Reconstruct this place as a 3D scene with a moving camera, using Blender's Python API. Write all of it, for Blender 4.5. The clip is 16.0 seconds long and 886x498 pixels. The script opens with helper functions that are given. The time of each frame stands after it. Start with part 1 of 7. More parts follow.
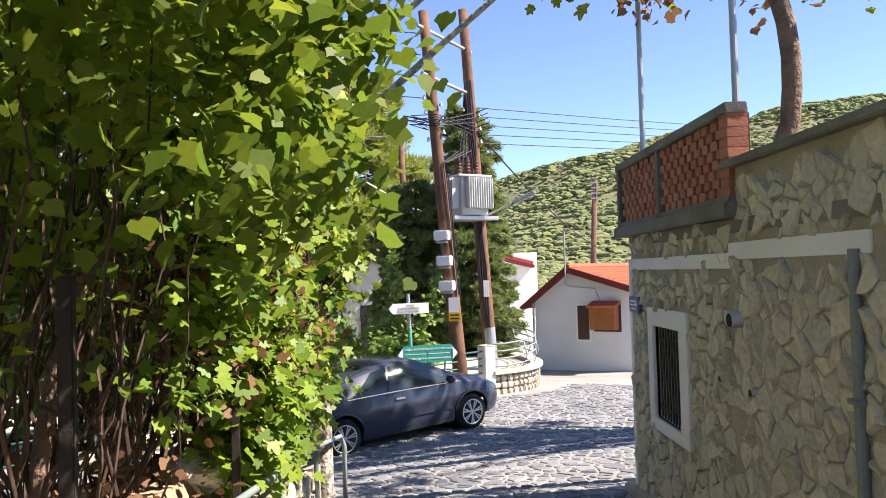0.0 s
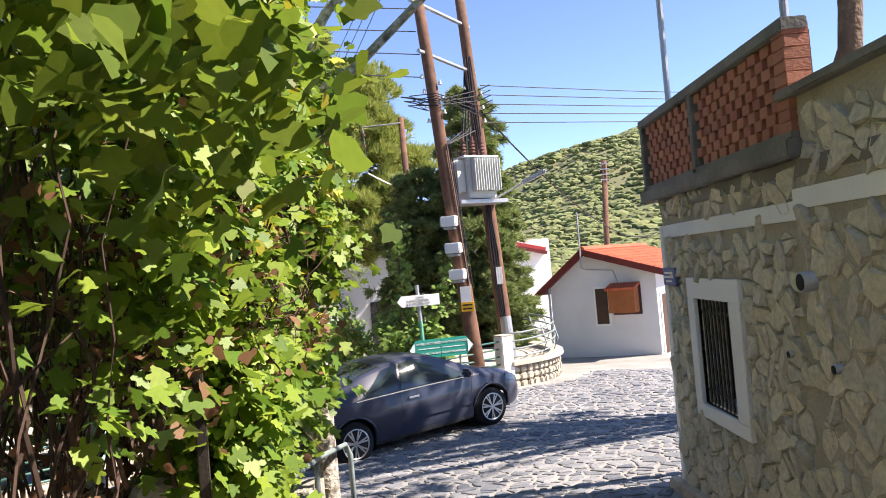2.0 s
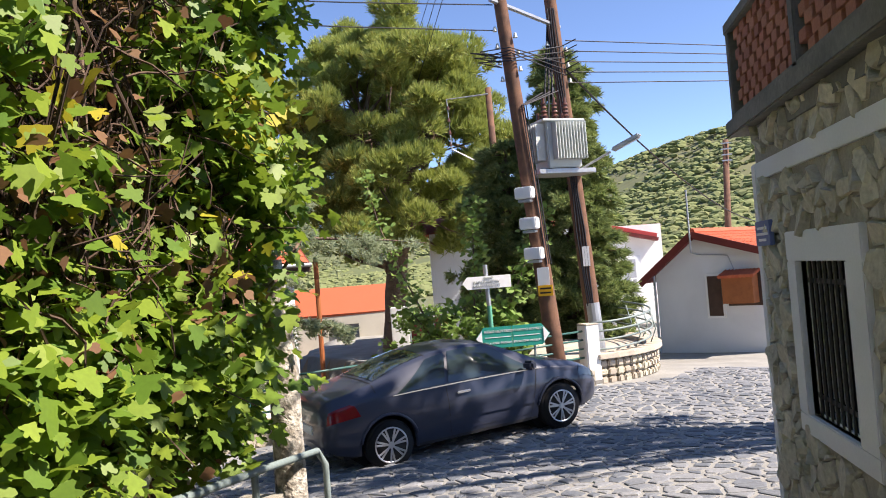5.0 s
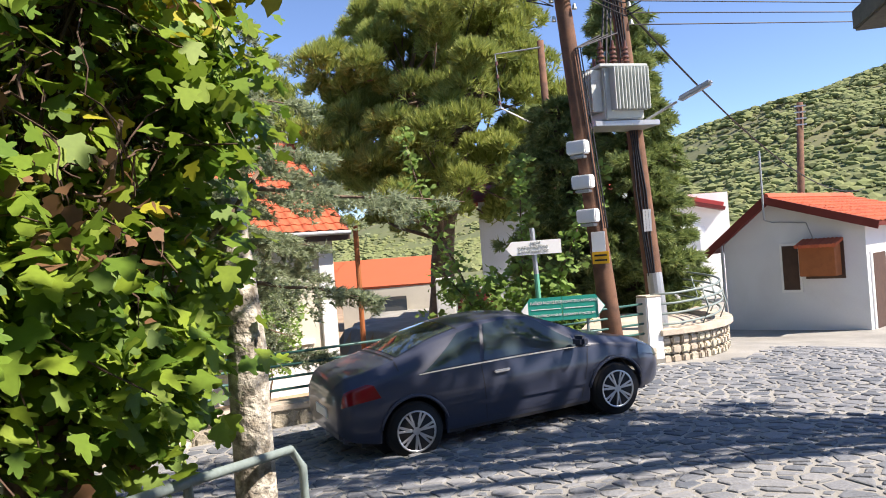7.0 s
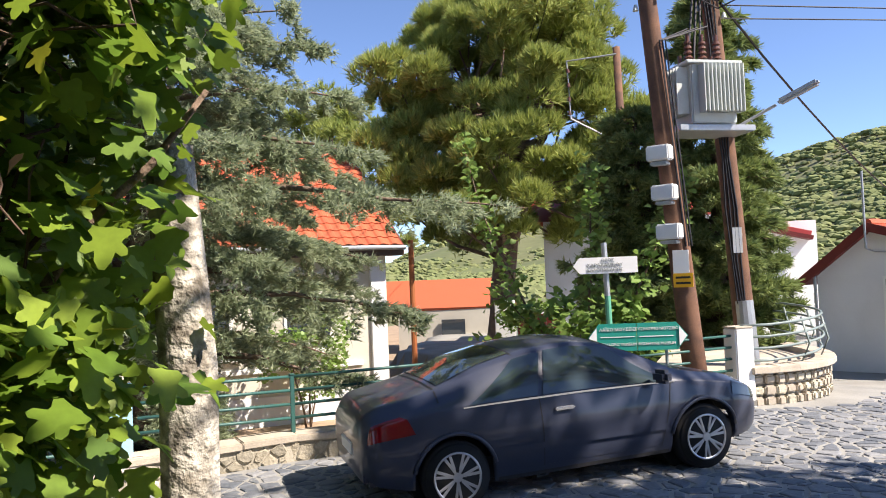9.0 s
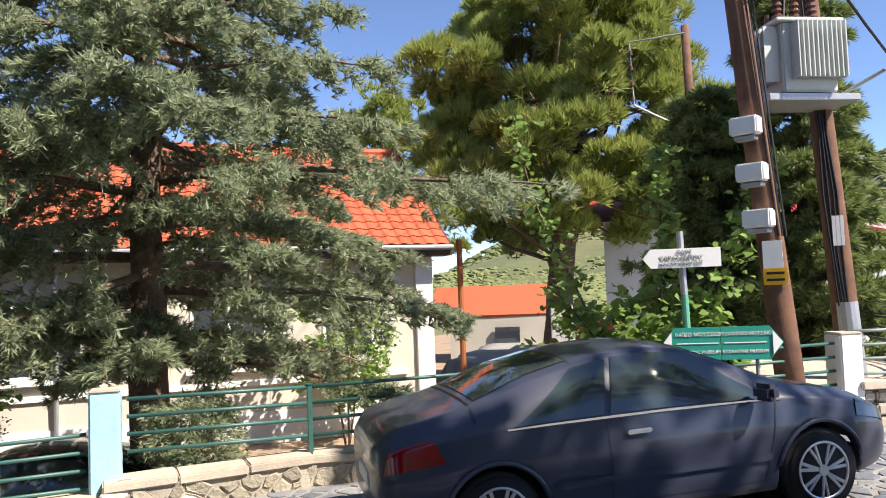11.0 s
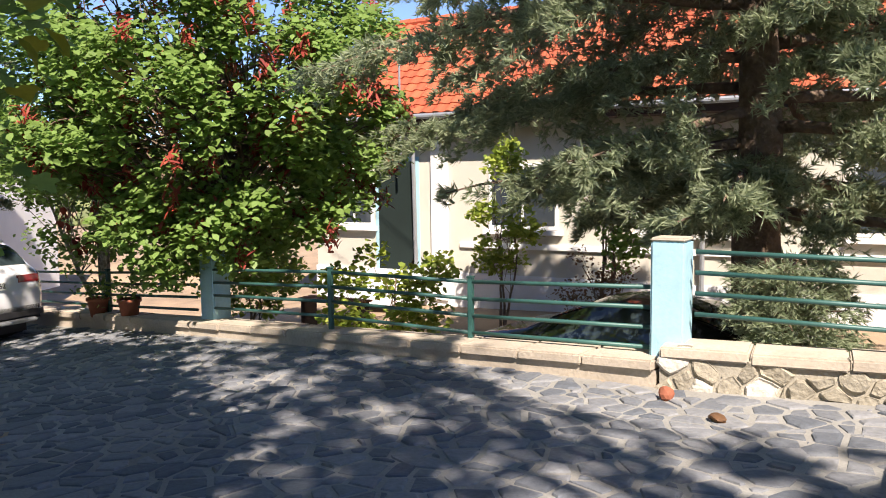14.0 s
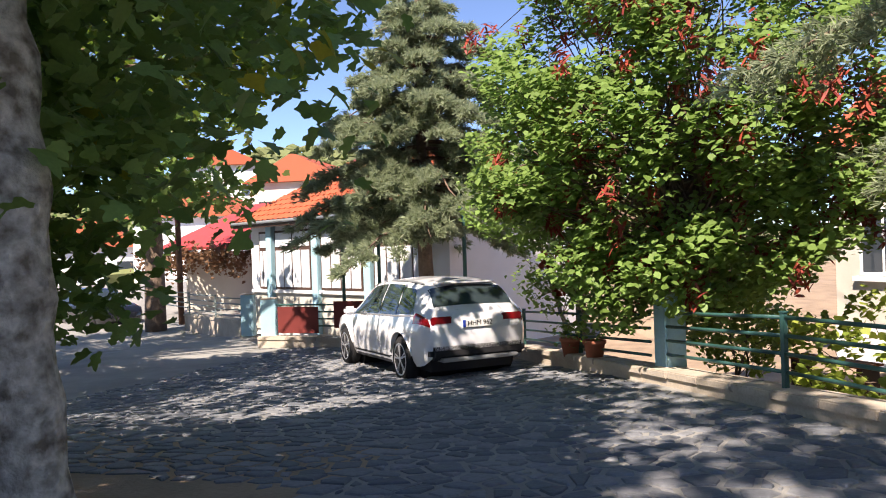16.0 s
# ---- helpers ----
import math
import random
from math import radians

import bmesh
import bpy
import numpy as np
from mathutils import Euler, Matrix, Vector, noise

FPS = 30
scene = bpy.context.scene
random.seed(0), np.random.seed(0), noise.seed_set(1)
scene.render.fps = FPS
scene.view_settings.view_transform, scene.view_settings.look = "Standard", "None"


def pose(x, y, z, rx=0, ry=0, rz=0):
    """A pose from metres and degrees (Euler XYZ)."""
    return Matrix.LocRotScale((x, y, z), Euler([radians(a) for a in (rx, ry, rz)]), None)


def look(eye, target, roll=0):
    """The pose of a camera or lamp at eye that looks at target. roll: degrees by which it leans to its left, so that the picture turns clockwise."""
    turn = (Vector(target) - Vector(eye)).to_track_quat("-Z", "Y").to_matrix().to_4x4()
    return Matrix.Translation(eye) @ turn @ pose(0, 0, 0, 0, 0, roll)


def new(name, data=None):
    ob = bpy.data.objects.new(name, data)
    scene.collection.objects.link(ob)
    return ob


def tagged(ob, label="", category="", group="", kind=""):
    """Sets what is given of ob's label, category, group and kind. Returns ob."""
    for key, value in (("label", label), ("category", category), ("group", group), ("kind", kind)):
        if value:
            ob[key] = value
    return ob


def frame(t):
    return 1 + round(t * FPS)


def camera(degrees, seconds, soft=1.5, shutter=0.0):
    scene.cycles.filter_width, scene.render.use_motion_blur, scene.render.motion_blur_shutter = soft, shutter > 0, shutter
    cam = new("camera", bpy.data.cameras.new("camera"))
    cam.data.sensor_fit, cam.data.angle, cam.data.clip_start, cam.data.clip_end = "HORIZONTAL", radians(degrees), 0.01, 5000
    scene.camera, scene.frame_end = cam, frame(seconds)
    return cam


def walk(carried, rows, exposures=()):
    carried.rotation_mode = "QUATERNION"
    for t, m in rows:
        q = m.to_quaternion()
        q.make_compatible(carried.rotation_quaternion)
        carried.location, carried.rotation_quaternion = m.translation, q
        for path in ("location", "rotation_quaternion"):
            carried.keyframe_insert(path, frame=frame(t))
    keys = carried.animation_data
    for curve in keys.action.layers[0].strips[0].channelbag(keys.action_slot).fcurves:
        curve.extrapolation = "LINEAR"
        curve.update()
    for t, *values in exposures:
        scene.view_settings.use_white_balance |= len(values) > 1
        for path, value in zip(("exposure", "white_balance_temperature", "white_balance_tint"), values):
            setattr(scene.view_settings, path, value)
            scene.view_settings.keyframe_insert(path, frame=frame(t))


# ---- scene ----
cam = camera(60.2, 16.0, soft=1.0)
PATH = [
    (0, (-0.14, 0.585, 1.714), (-0.107, 2.584, 1.776), -1.6),
    (0.5, (-0.134, 0.785, 1.675), (-0.125, 2.783, 1.746), -1.7),
    (1, (-0.138, 1.002, 1.638), (-0.149, 3.0, 1.702), -1.7),
    (1.5, (-0.143, 1.275, 1.622), (-0.171, 3.274, 1.685), -2.6),
    (2, (-0.101, 1.568, 1.576), (-0.095, 3.567, 1.626), -4.9),
    (2.5, (-0.022, 1.774, 1.486), (0.077, 3.772, 1.484), -7.3),
    (3, (0.115, 2.071, 1.4), (0.349, 4.055, 1.301), -9.2),
    (3.5, (0.191, 2.343, 1.412), (0.277, 4.341, 1.389), -3.4),
    (4, (0.343, 2.672, 1.355), (0.243, 4.668, 1.43), -2.1),
    (4.5, (0.546, 3.052, 1.318), (0.352, 5.04, 1.413), -3.4),
    (5, (0.712, 3.47, 1.224), (0.407, 5.446, 1.282), -4.5),
    (7.5, (0.698, 5.281, 0.984), (0.232, 7.225, 0.986), -3.9),
    (8, (0.602, 5.646, 0.923), (0.13, 7.589, 0.96), -3.0),
    (8.5, (0.582, 5.999, 0.897), (0.052, 7.926, 0.96), -2.8),
    (9, (0.461, 6.334, 0.865), (-0.151, 8.237, 0.944), -2.2),
    (11.5, (0.071, 8.155, 0.622), (-0.782, 9.96, 0.741), -2.3),
    (12, (0.031, 8.505, 0.543), (-1.053, 10.184, 0.621), -1.5),
    (12.5, (0.012, 8.78, 0.486), (-1.347, 10.247, 0.483), -1.2),
    (13, (-0.142, 9.116, 0.441), (-1.729, 10.329, 0.347), -0.6),
    (13.5, (-0.217, 9.438, 0.445), (-1.984, 10.359, 0.274), -0.7),
    (14, (-0.417, 9.687, 0.387), (-2.31, 10.306, 0.199), -0.7),
    (14.5, (-0.534, 9.979, 0.295), (-2.505, 10.277, 0.13), -1.2),
    (15, (-0.78, 10.282, 0.202), (-2.778, 10.265, 0.121), -0.9),
    (15.5, (-0.949, 10.54, 0.121), (-2.918, 10.188, 0.104), -1.2),
    (16, (-1.206, 10.777, 0.078), (-3.068, 10.047, 0.078), -1.9),
]
walk(cam, [(t, look(eye, target, roll)) for t, eye, target, roll in PATH],
     exposures=[(0.0, 1.85, 7100, 20), (3.5, 1.85, 7100, 20), (5.0, 1.55, 7000, 18), (9.0, 1.5, 7000, 16), (12.5, 1.45, 7000, 16), (16.0, 1.5, 7200, 20)])

# ---- light ----
SUN_AZ = math.atan2(0.97, -0.12)          # from +y towards +x
SUN_EL = radians(48)
sun_dir = Vector((math.sin(SUN_AZ) * math.cos(SUN_EL), math.cos(SUN_AZ) * math.cos(SUN_EL), math.sin(SUN_EL)))
world = bpy.data.worlds.new("sky")
scene.world = world
world.use_nodes = True
wn = world.node_tree.nodes
sky = wn.new("ShaderNodeTexSky")
sky.sky_type = "NISHITA"
sky.sun_disc = False
sky.sun_elevation = SUN_EL
sky.sun_rotation = SUN_AZ
sky.air_density, sky.dust_density, sky.ozone_density = 0.75, 0.1, 5.0
sky.altitude = 2200
wn["Background"].inputs[1].default_value = 0.10
world.node_tree.links.new(sky.outputs[0], wn["Background"].inputs[0])
sun = new("sun", bpy.data.lights.new("sun", "SUN"))
sun.data.energy = 3.8
sun.data.angle = radians(0.55)
sun.data.color = (1.0, 0.95, 0.87)
sun.matrix_world = look(sun_dir * 60, (0, 0, 0))

# ---- materials ----
def mat(name, col, rough=0.75, metal=0.0, var=0.18, scale=2.5, bump=0.15, fine=45.0, island=0.0, rand=0.0,
        col2=None, spec=0.4, leaf=0.0, coat=0.0, stain=0.0, depth=0.01):
    m = bpy.data.materials.new(name)
    m.use_nodes = True
    nt = m.node_tree
    n, ln = nt.nodes, nt.links
    p = n["Principled BSDF"]
    tc = n.new("ShaderNodeTexCoord")
    a = n.new("ShaderNodeTexNoise")
    a.inputs["Scale"].default_value, a.inputs["Detail"].default_value = scale, 5
    b = n.new("ShaderNodeTexNoise")
    b.inputs["Scale"].default_value, b.inputs["Detail"].default_value = fine, 4
    ln.new(tc.outputs["Object"], a.inputs["Vector"])
    ln.new(tc.outputs["Object"], b.inputs["Vector"])
    mix = n.new("ShaderNodeMix")
    mix.data_type = "RGBA"
    c2 = col2 or tuple(c * 0.55 for c in col)
    mix.inputs[6].default_value, mix.inputs[7].default_value = (*col, 1), (*c2, 1)
    rmp = n.new("ShaderNodeMapRange")
    rmp.inputs[1].default_value, rmp.inputs[2].default_value = 0.38, 0.68
    ln.new(a.outputs[0], rmp.inputs[0])
    src = rmp.outputs[0]
    if island or rand:
        rnd = n.new("ShaderNodeNewGeometry") if island else n.new("ShaderNodeObjectInfo")
        out = rnd.outputs["Random Per Island"] if island else rnd.outputs["Random"]
        mm = n.new("ShaderNodeMath")
        mm.operation = "MULTIPLY_ADD"
        mm.inputs[1].default_value = var * 0.35
        mul = n.new("ShaderNodeMath")
        mul.operation = "MULTIPLY"
        mul.inputs[1].default_value = island or rand
        ln.new(out, mul.inputs[0])
        ln.new(src, mm.inputs[0])
        ln.new(mul.outputs[0], mm.inputs[2])
        src = mm.outputs[0]
    else:
        mm = n.new("ShaderNodeMath")
        mm.operation = "MULTIPLY"
        mm.inputs[1].default_value = min(1.0, var * 2.2)
        ln.new(src, mm.inputs[0])
        src = mm.outputs[0]
    ln.new(src, mix.inputs[0])
    f = n.new("ShaderNodeMix")
    f.data_type, f.blend_type = "RGBA", "MULTIPLY"
    f.inputs[0].default_value = 1.0
    g = n.new("ShaderNodeMapRange")
    g.inputs[3].default_value, g.inputs[4].default_value = 1.0 - var, 1.0 + var
    ln.new(b.outputs[0], g.inputs[0])
    gc = n.new("ShaderNodeCombineColor")
    for i in range(3):
        ln.new(g.outputs[0], gc.inputs[i])
    ln.new(mix.outputs[2], f.inputs[6])
    ln.new(gc.outputs[0], f.inputs[7])
    last = f.outputs[2]
    if stain:
        s = n.new("ShaderNodeTexNoise")
        s.inputs["Scale"].default_value, s.inputs["Detail"].default_value, s.inputs["Distortion"].default_value = 0.9, 7, 0.6
        ln.new(tc.outputs["Object"], s.inputs["Vector"])
        sr = n.new("ShaderNodeMapRange")
        sr.inputs[1].default_value, sr.inputs[2].default_value, sr.inputs[4].default_value = 0.5, 0.75, stain
        ln.new(s.outputs[0], sr.inputs[0])
        sm = n.new("ShaderNodeMix")
        sm.data_type = "RGBA"
        sm.inputs[7].default_value = (0.16, 0.13, 0.1, 1)
        ln.new(sr.outputs[0], sm.inputs[0])
        ln.new(last, sm.inputs[6])
        last = sm.outputs[2]
    ln.new(last, p.inputs["Base Color"])
    p.inputs["Roughness"].default_value, p.inputs["Metallic"].default_value = rough, metal
    p.inputs["Specular IOR Level"].default_value = spec
    p.inputs["Coat Weight"].default_value = coat
    p.inputs["Coat Roughness"].default_value = 0.06
    if bump:
        bp_ = n.new("ShaderNodeBump")
        bp_.inputs["Strength"].default_value, bp_.inputs["Distance"].default_value = bump, depth
        ln.new(b.outputs[0], bp_.inputs["Height"])
        ln.new(bp_.outputs[0], p.inputs["Normal"])
    if leaf:
        tr = n.new("ShaderNodeBsdfTranslucent")
        ln.new(last, tr.inputs["Color"])
        ms = n.new("ShaderNodeMixShader")
        ms.inputs[0].default_value = leaf
        ln.new(p.outputs[0], ms.inputs[1])
        ln.new(tr.outputs[0], ms.inputs[2])
        ln.new(ms.outputs[0], n["Material Output"].inputs[0])
    return m


def glass(name, tint, rough=0.03):
    m = bpy.data.materials.new(name)
    m.use_nodes = True
    p = m.node_tree.nodes["Principled BSDF"]
    p.inputs["Base Color"].default_value = (*tint, 1)
    p.inputs["Roughness"].default_value = rough
    p.inputs["Specular IOR Level"].default_value = 0.9
    p.inputs["IOR"].default_value = 1.5
    return m


M = {
    "paving": mat("paving_mortar", (0.31, 0.305, 0.28), 0.9, var=0.25, scale=1.2, bump=0.5, fine=60, stain=0.25),
    "cobble": mat("cobble_stone", (0.25, 0.255, 0.26), 0.75, var=0.3, scale=3, bump=1.0, fine=28, col2=(0.10, 0.115, 0.135), island=0.9),
    "cobble1": mat("cobble_stone_single", (0.25, 0.255, 0.26), 0.75, var=0.3, scale=3, bump=1.0, fine=28, col2=(0.10, 0.115, 0.135), rand=0.9),
    "soil": mat("dry_soil", (0.36, 0.26, 0.17), 0.95, var=0.3, scale=1.5, bump=0.6, fine=30),
    "rubble": mat("rubble_stone", (0.62, 0.56, 0.42), 0.85, var=0.42, scale=8, bump=1.0, fine=24, col2=(0.42, 0.40, 0.33), island=0.9, depth=0.02),
    "rubble1": mat("rubble_stone_single", (0.62, 0.56, 0.42), 0.85, var=0.42, scale=8, bump=1.0, fine=24, col2=(0.42, 0.395, 0.32), rand=0.8, depth=0.02),
    "wallstone": mat("low_wall_stone", (0.42, 0.37, 0.28), 0.9, var=0.4, scale=8, bump=1.0, fine=26, col2=(0.26, 0.24, 0.19), rand=0.8, depth=0.02),
    "mortar": mat("wall_mortar", (0.42, 0.385, 0.31), 0.95, var=0.3, scale=2, bump=0.7, fine=50, stain=0.3),
    "white": mat("white_limewash", (0.80, 0.80, 0.78), 0.85, var=0.06, scale=1.5, bump=0.15, fine=60, stain=0.08),
    "cream": mat("cream_plaster", (0.57, 0.54, 0.46), 0.9, var=0.08, scale=1.0, bump=0.15, fine=50, stain=0.2),
    "plaster": mat("grey_white_plaster", (0.70, 0.71, 0.72), 0.9, var=0.06, scale=0.8, bump=0.12, fine=40, stain=0.1),
    "tile": mat("orange_roof_tile", (0.47, 0.115, 0.05), 0.7, var=0.16, scale=1.5, bump=0.2, fine=30, island=0.6, col2=(0.36, 0.062, 0.028)),
    "tile1": mat("orange_roof_tile_single", (0.47, 0.115, 0.05), 0.7, var=0.16, scale=1.5, bump=0.2, fine=30, rand=0.6, col2=(0.36, 0.062, 0.028)),
    "darkred": mat("dark_red_paint", (0.16, 0.025, 0.02), 0.6, var=0.12, bump=0.1),
    "redroof": mat("red_sheet_roof", (0.5, 0.06, 0.055), 0.6, var=0.12, bump=0.1),
    "brick": mat("red_clay_brick", (0.47, 0.20, 0.12), 0.85, var=0.2, scale=4, bump=0.5, fine=60, rand=0.7, col2=(0.30, 0.10, 0.07)),
    "concrete": mat("weathered_concrete", (0.22, 0.21, 0.185), 0.9, var=0.3, scale=2.5, bump=0.5, fine=30, stain=0.6),
    "coping": mat("cement_coping", (0.52, 0.45, 0.36), 0.9, var=0.22, scale=2.5, bump=0.5, fine=35, stain=0.4),
    "bluepaint": mat("pale_blue_paint", (0.36, 0.60, 0.68), 0.7, var=0.12, scale=3, bump=0.2, fine=30, stain=0.22),
    "greenrail": mat("dark_green_rail_paint", (0.035, 0.115, 0.10), 0.45, var=0.2, bump=0.1, spec=0.5),
    "greyrail": mat("grey_green_rail_paint", (0.20, 0.25, 0.24), 0.5, var=0.2, bump=0.1),
    "iron": mat("black_iron", (0.012, 0.012, 0.013), 0.5, var=0.2, bump=0.1),
    "rust": mat("dark_rusty_post", (0.03, 0.024, 0.02), 0.8, var=0.3, bump=0.3),
    "galv": mat("galvanised_steel", (0.42, 0.44, 0.46), 0.45, metal=0.6, var=0.15, bump=0.05),
    "trafo": mat("grey_green_enamel", (0.52, 0.56, 0.54), 0.5, var=0.1, bump=0.05),
    "polewood": mat("tarred_pole_wood", (0.17, 0.085, 0.05), 0.85, var=0.3, scale=5, bump=0.6, fine=70, col2=(0.06, 0.035, 0.028)),
    "ceramic": mat("brown_ceramic", (0.12, 0.05, 0.035), 0.3, var=0.1, bump=0),
    "wire": mat("black_cable", (0.015, 0.015, 0.02), 0.6, var=0.1, bump=0),
    "signwhite": mat("sign_white", (0.82, 0.82, 0.80), 0.5, var=0.04, bump=0),
    "signgreen": mat("sign_green", (0.01, 0.26, 0.20), 0.45, var=0.05, bump=0),
    "signpole": mat("sign_pole_green", (0.10, 0.36, 0.24), 0.5, var=0.12, bump=0.05),
    "signtext": mat("sign_lettering_grey", (0.18, 0.2, 0.18), 0.6, var=0.05, bump=0),
    "yellow": mat("yellow_label", (0.85, 0.45, 0.02), 0.6, var=0.1, bump=0),
    "plaque": mat("blue_plaque", (0.12, 0.16, 0.34), 0.5, var=0.08, bump=0),
    "wood": mat("brown_window_wood", (0.075, 0.04, 0.028), 0.6, var=0.25, scale=6, bump=0.2),
    "orangewood": mat("orange_shutter_wood", (0.34, 0.11, 0.035), 0.65, var=0.2, scale=5, bump=0.2),
    "bark": mat("grey_brown_bark", (0.20, 0.14, 0.10), 0.95, var=0.35, scale=6, bump=1.0, fine=22, depth=0.04),
    "palebark": mat("pale_bark", (0.58, 0.54, 0.46), 0.9, var=0.5, scale=13, col2=(0.16, 0.135, 0.10), bump=1.0, fine=25, depth=0.03),
    "twig": mat("dry_brown_twigs", (0.11, 0.07, 0.05), 0.95, var=0.35, bump=0.2, island=0.8, col2=(0.05, 0.032, 0.025)),
    "rock": mat("pale_boulder", (0.62, 0.58, 0.50), 0.9, var=0.2, scale=4, bump=0.8, fine=18, depth=0.03),
    "terracotta": mat("terracotta", (0.33, 0.11, 0.06), 0.85, var=0.2, bump=0.2),
    "rubber": mat("tyre_rubber", (0.015, 0.015, 0.016), 0.85, var=0.2, bump=0.1),
    "alloy": mat("silver_alloy", (0.60, 0.60, 0.61), 0.32, metal=0.85, var=0.06, bump=0),
    "darkpaint": mat("dark_blue_grey_car_paint", (0.036, 0.043, 0.068), 0.38, metal=0.0, var=0.06, bump=0, spec=0.25, coat=0.5, scale=1),
    "blackpaint": mat("black_car_paint", (0.008, 0.009, 0.012), 0.25, var=0.06, bump=0, coat=0.8),
    "whitepaint": mat("white_car_paint", (0.80, 0.81, 0.82), 0.3, var=0.03, bump=0, coat=0.9),
    "plastic": mat("black_plastic", (0.02, 0.02, 0.022), 0.6, var=0.15, bump=0.05),
    "taillight": mat("red_lamp_lens", (0.22, 0.006, 0.01), 0.12, var=0.1, bump=0, coat=0.5),
    "chrome": mat("chrome", (0.7, 0.7, 0.7), 0.15, metal=1.0, var=0.02, bump=0),
    "plateyellow": mat("number_plate", (0.78, 0.78, 0.74), 0.5, var=0.03, bump=0),
    "euroblue": mat("plate_blue_band", (0.02, 0.06, 0.4), 0.5, var=0.03, bump=0),
    "cloth": mat("white_curtain", (0.72, 0.74, 0.76), 0.9, var=0.06, scale=8, bump=0.2),
    "doorwaydark": mat("dark_doorway", (0.008, 0.018, 0.015), 0.85, var=0.15, bump=0.1),
    "leaf_vine": mat("vine_leaf", (0.22, 0.28, 0.03), 0.5, var=0.2, scale=1.2, bump=0, island=1.0, col2=(0.11, 0.19, 0.025), leaf=0.58),
    "leaf_fig": mat("fig_leaf", (0.27, 0.37, 0.04), 0.5, var=0.2, scale=1.2, bump=0, island=1.0, col2=(0.10, 0.20, 0.025), leaf=0.4),
    "leaf_yellow": mat("yellow_leaf", (0.46, 0.40, 0.04), 0.55, var=0.2, scale=1.2, bump=0, island=1.0, col2=(0.36, 0.36, 0.03), leaf=0.4),
    "leaf_brown": mat("withered_leaf", (0.21, 0.12, 0.06), 0.7, var=0.2, scale=1.2, bump=0, island=1.0, col2=(0.20, 0.10, 0.05), leaf=0.3),
    "leaf_cedar": mat("cedar_needles", (0.42, 0.48, 0.31), 0.7, var=0.2, scale=0.8, bump=0, island=1.0, col2=(0.24, 0.29, 0.17), leaf=0.5),
    "leaf_pine": mat("pine_needles", (0.42, 0.46, 0.12), 0.7, var=0.2, scale=0.5, bump=0, island=1.0, col2=(0.22, 0.28, 0.07), leaf=0.4),
    "leaf_dark": mat("dark_conifer_needles", (0.32, 0.38, 0.13), 0.7, var=0.2, scale=0.5, bump=0, island=1.0, col2=(0.13, 0.19, 0.065), leaf=0.3),
    "leaf_tree": mat("round_green_leaf", (0.28, 0.43, 0.12), 0.5, var=0.2, scale=0.8, bump=0, island=1.0, col2=(0.15, 0.24, 0.05), leaf=0.5),
    "pods": mat("red_seed_pods", (0.40, 0.07, 0.04), 0.6, var=0.2, scale=2, bump=0, island=1.0, col2=(0.20, 0.03, 0.025), leaf=0.2),
    "leaf_shrub": mat("yellow_green_shrub_leaf", (0.40, 0.46, 0.08), 0.5, var=0.2, scale=1, bump=0, island=1.0, col2=(0.22, 0.31, 0.05), leaf=0.45),
    "scrub": mat("hill_scrub", (0.15, 0.18, 0.065), 0.9, var=0.25, scale=0.02, bump=0, island=1.0, col2=(0.16, 0.175, 0.07)),
    "hill": mat("hill_soil", (0.105, 0.125, 0.05), 0.95, var=0.3, scale=0.02, bump=0.3, fine=0.3, col2=(0.21, 0.18, 0.10)),
    "carglass": glass("tinted_car_glass", (0.03, 0.045, 0.05)),
    "window": glass("window_glass", (0.04, 0.05, 0.06)),
    # near-black that stands for the shade inside openings
    "screen": mat("unlit_interior_black", (0.02, 0.02, 0.02), 0.9, var=0.1, bump=0),
}


# ---- mesh helpers ----
def part(name, bm, material, parent=None, label="", smooth=False):
    me = bpy.data.meshes.new(name)
    bm.to_mesh(me)
    bm.free()
    me.materials.append(M[material] if isinstance(material, str) else material)
    if smooth:
        me.polygons.foreach_set("use_smooth", [True] * len(me.polygons))
    ob = new(name, me)
    if parent:
        ob.parent = parent
        ob.matrix_parent_inverse = parent.matrix_world.inverted()
    if label:
        ob["label"] = label
    return ob


def raw(name, verts, faces, material, parent=None, smooth=False):
    me = bpy.data.meshes.new(name)
    me.from_pydata([tuple(v) for v in verts], [], faces)
    me.materials.append(M[material])
    if smooth:
        me.polygons.foreach_set("use_smooth", [True] * len(me.polygons))
    ob = new(name, me)
    if parent:
        ob.parent = parent
        ob.matrix_parent_inverse = parent.matrix_world.inverted()
    return ob


def thing(name, at=(0, 0, 0), label="", category="", group="", rz=0.0):
    ob = new(name)
    ob.empty_display_size = 0.1
    ob.matrix_world = pose(*at, 0, 0, rz)
    bpy.context.view_layer.update()
    return tagged(ob, label, category, group)


def box(bm, c, s, rz=0.0, bevel=0.0, m=None):
    r = bmesh.ops.create_cube(bm, size=1.0)
    mt = m if m is not None else pose(*c, 0, 0, rz)
    bmesh.ops.transform(bm, matrix=mt @ Matrix.Diagonal((*s, 1)), verts=r["verts"])
    if bevel:
        ed = list({e for v in r["verts"] for e in v.link_edges})
        bmesh.ops.bevel(bm, geom=ed, offset=bevel, segments=2, affect="EDGES")
    return bm


def boxm(c, s, rz=0.0, bevel=0.0):
    return box(bmesh.new(), c, s, rz, bevel)


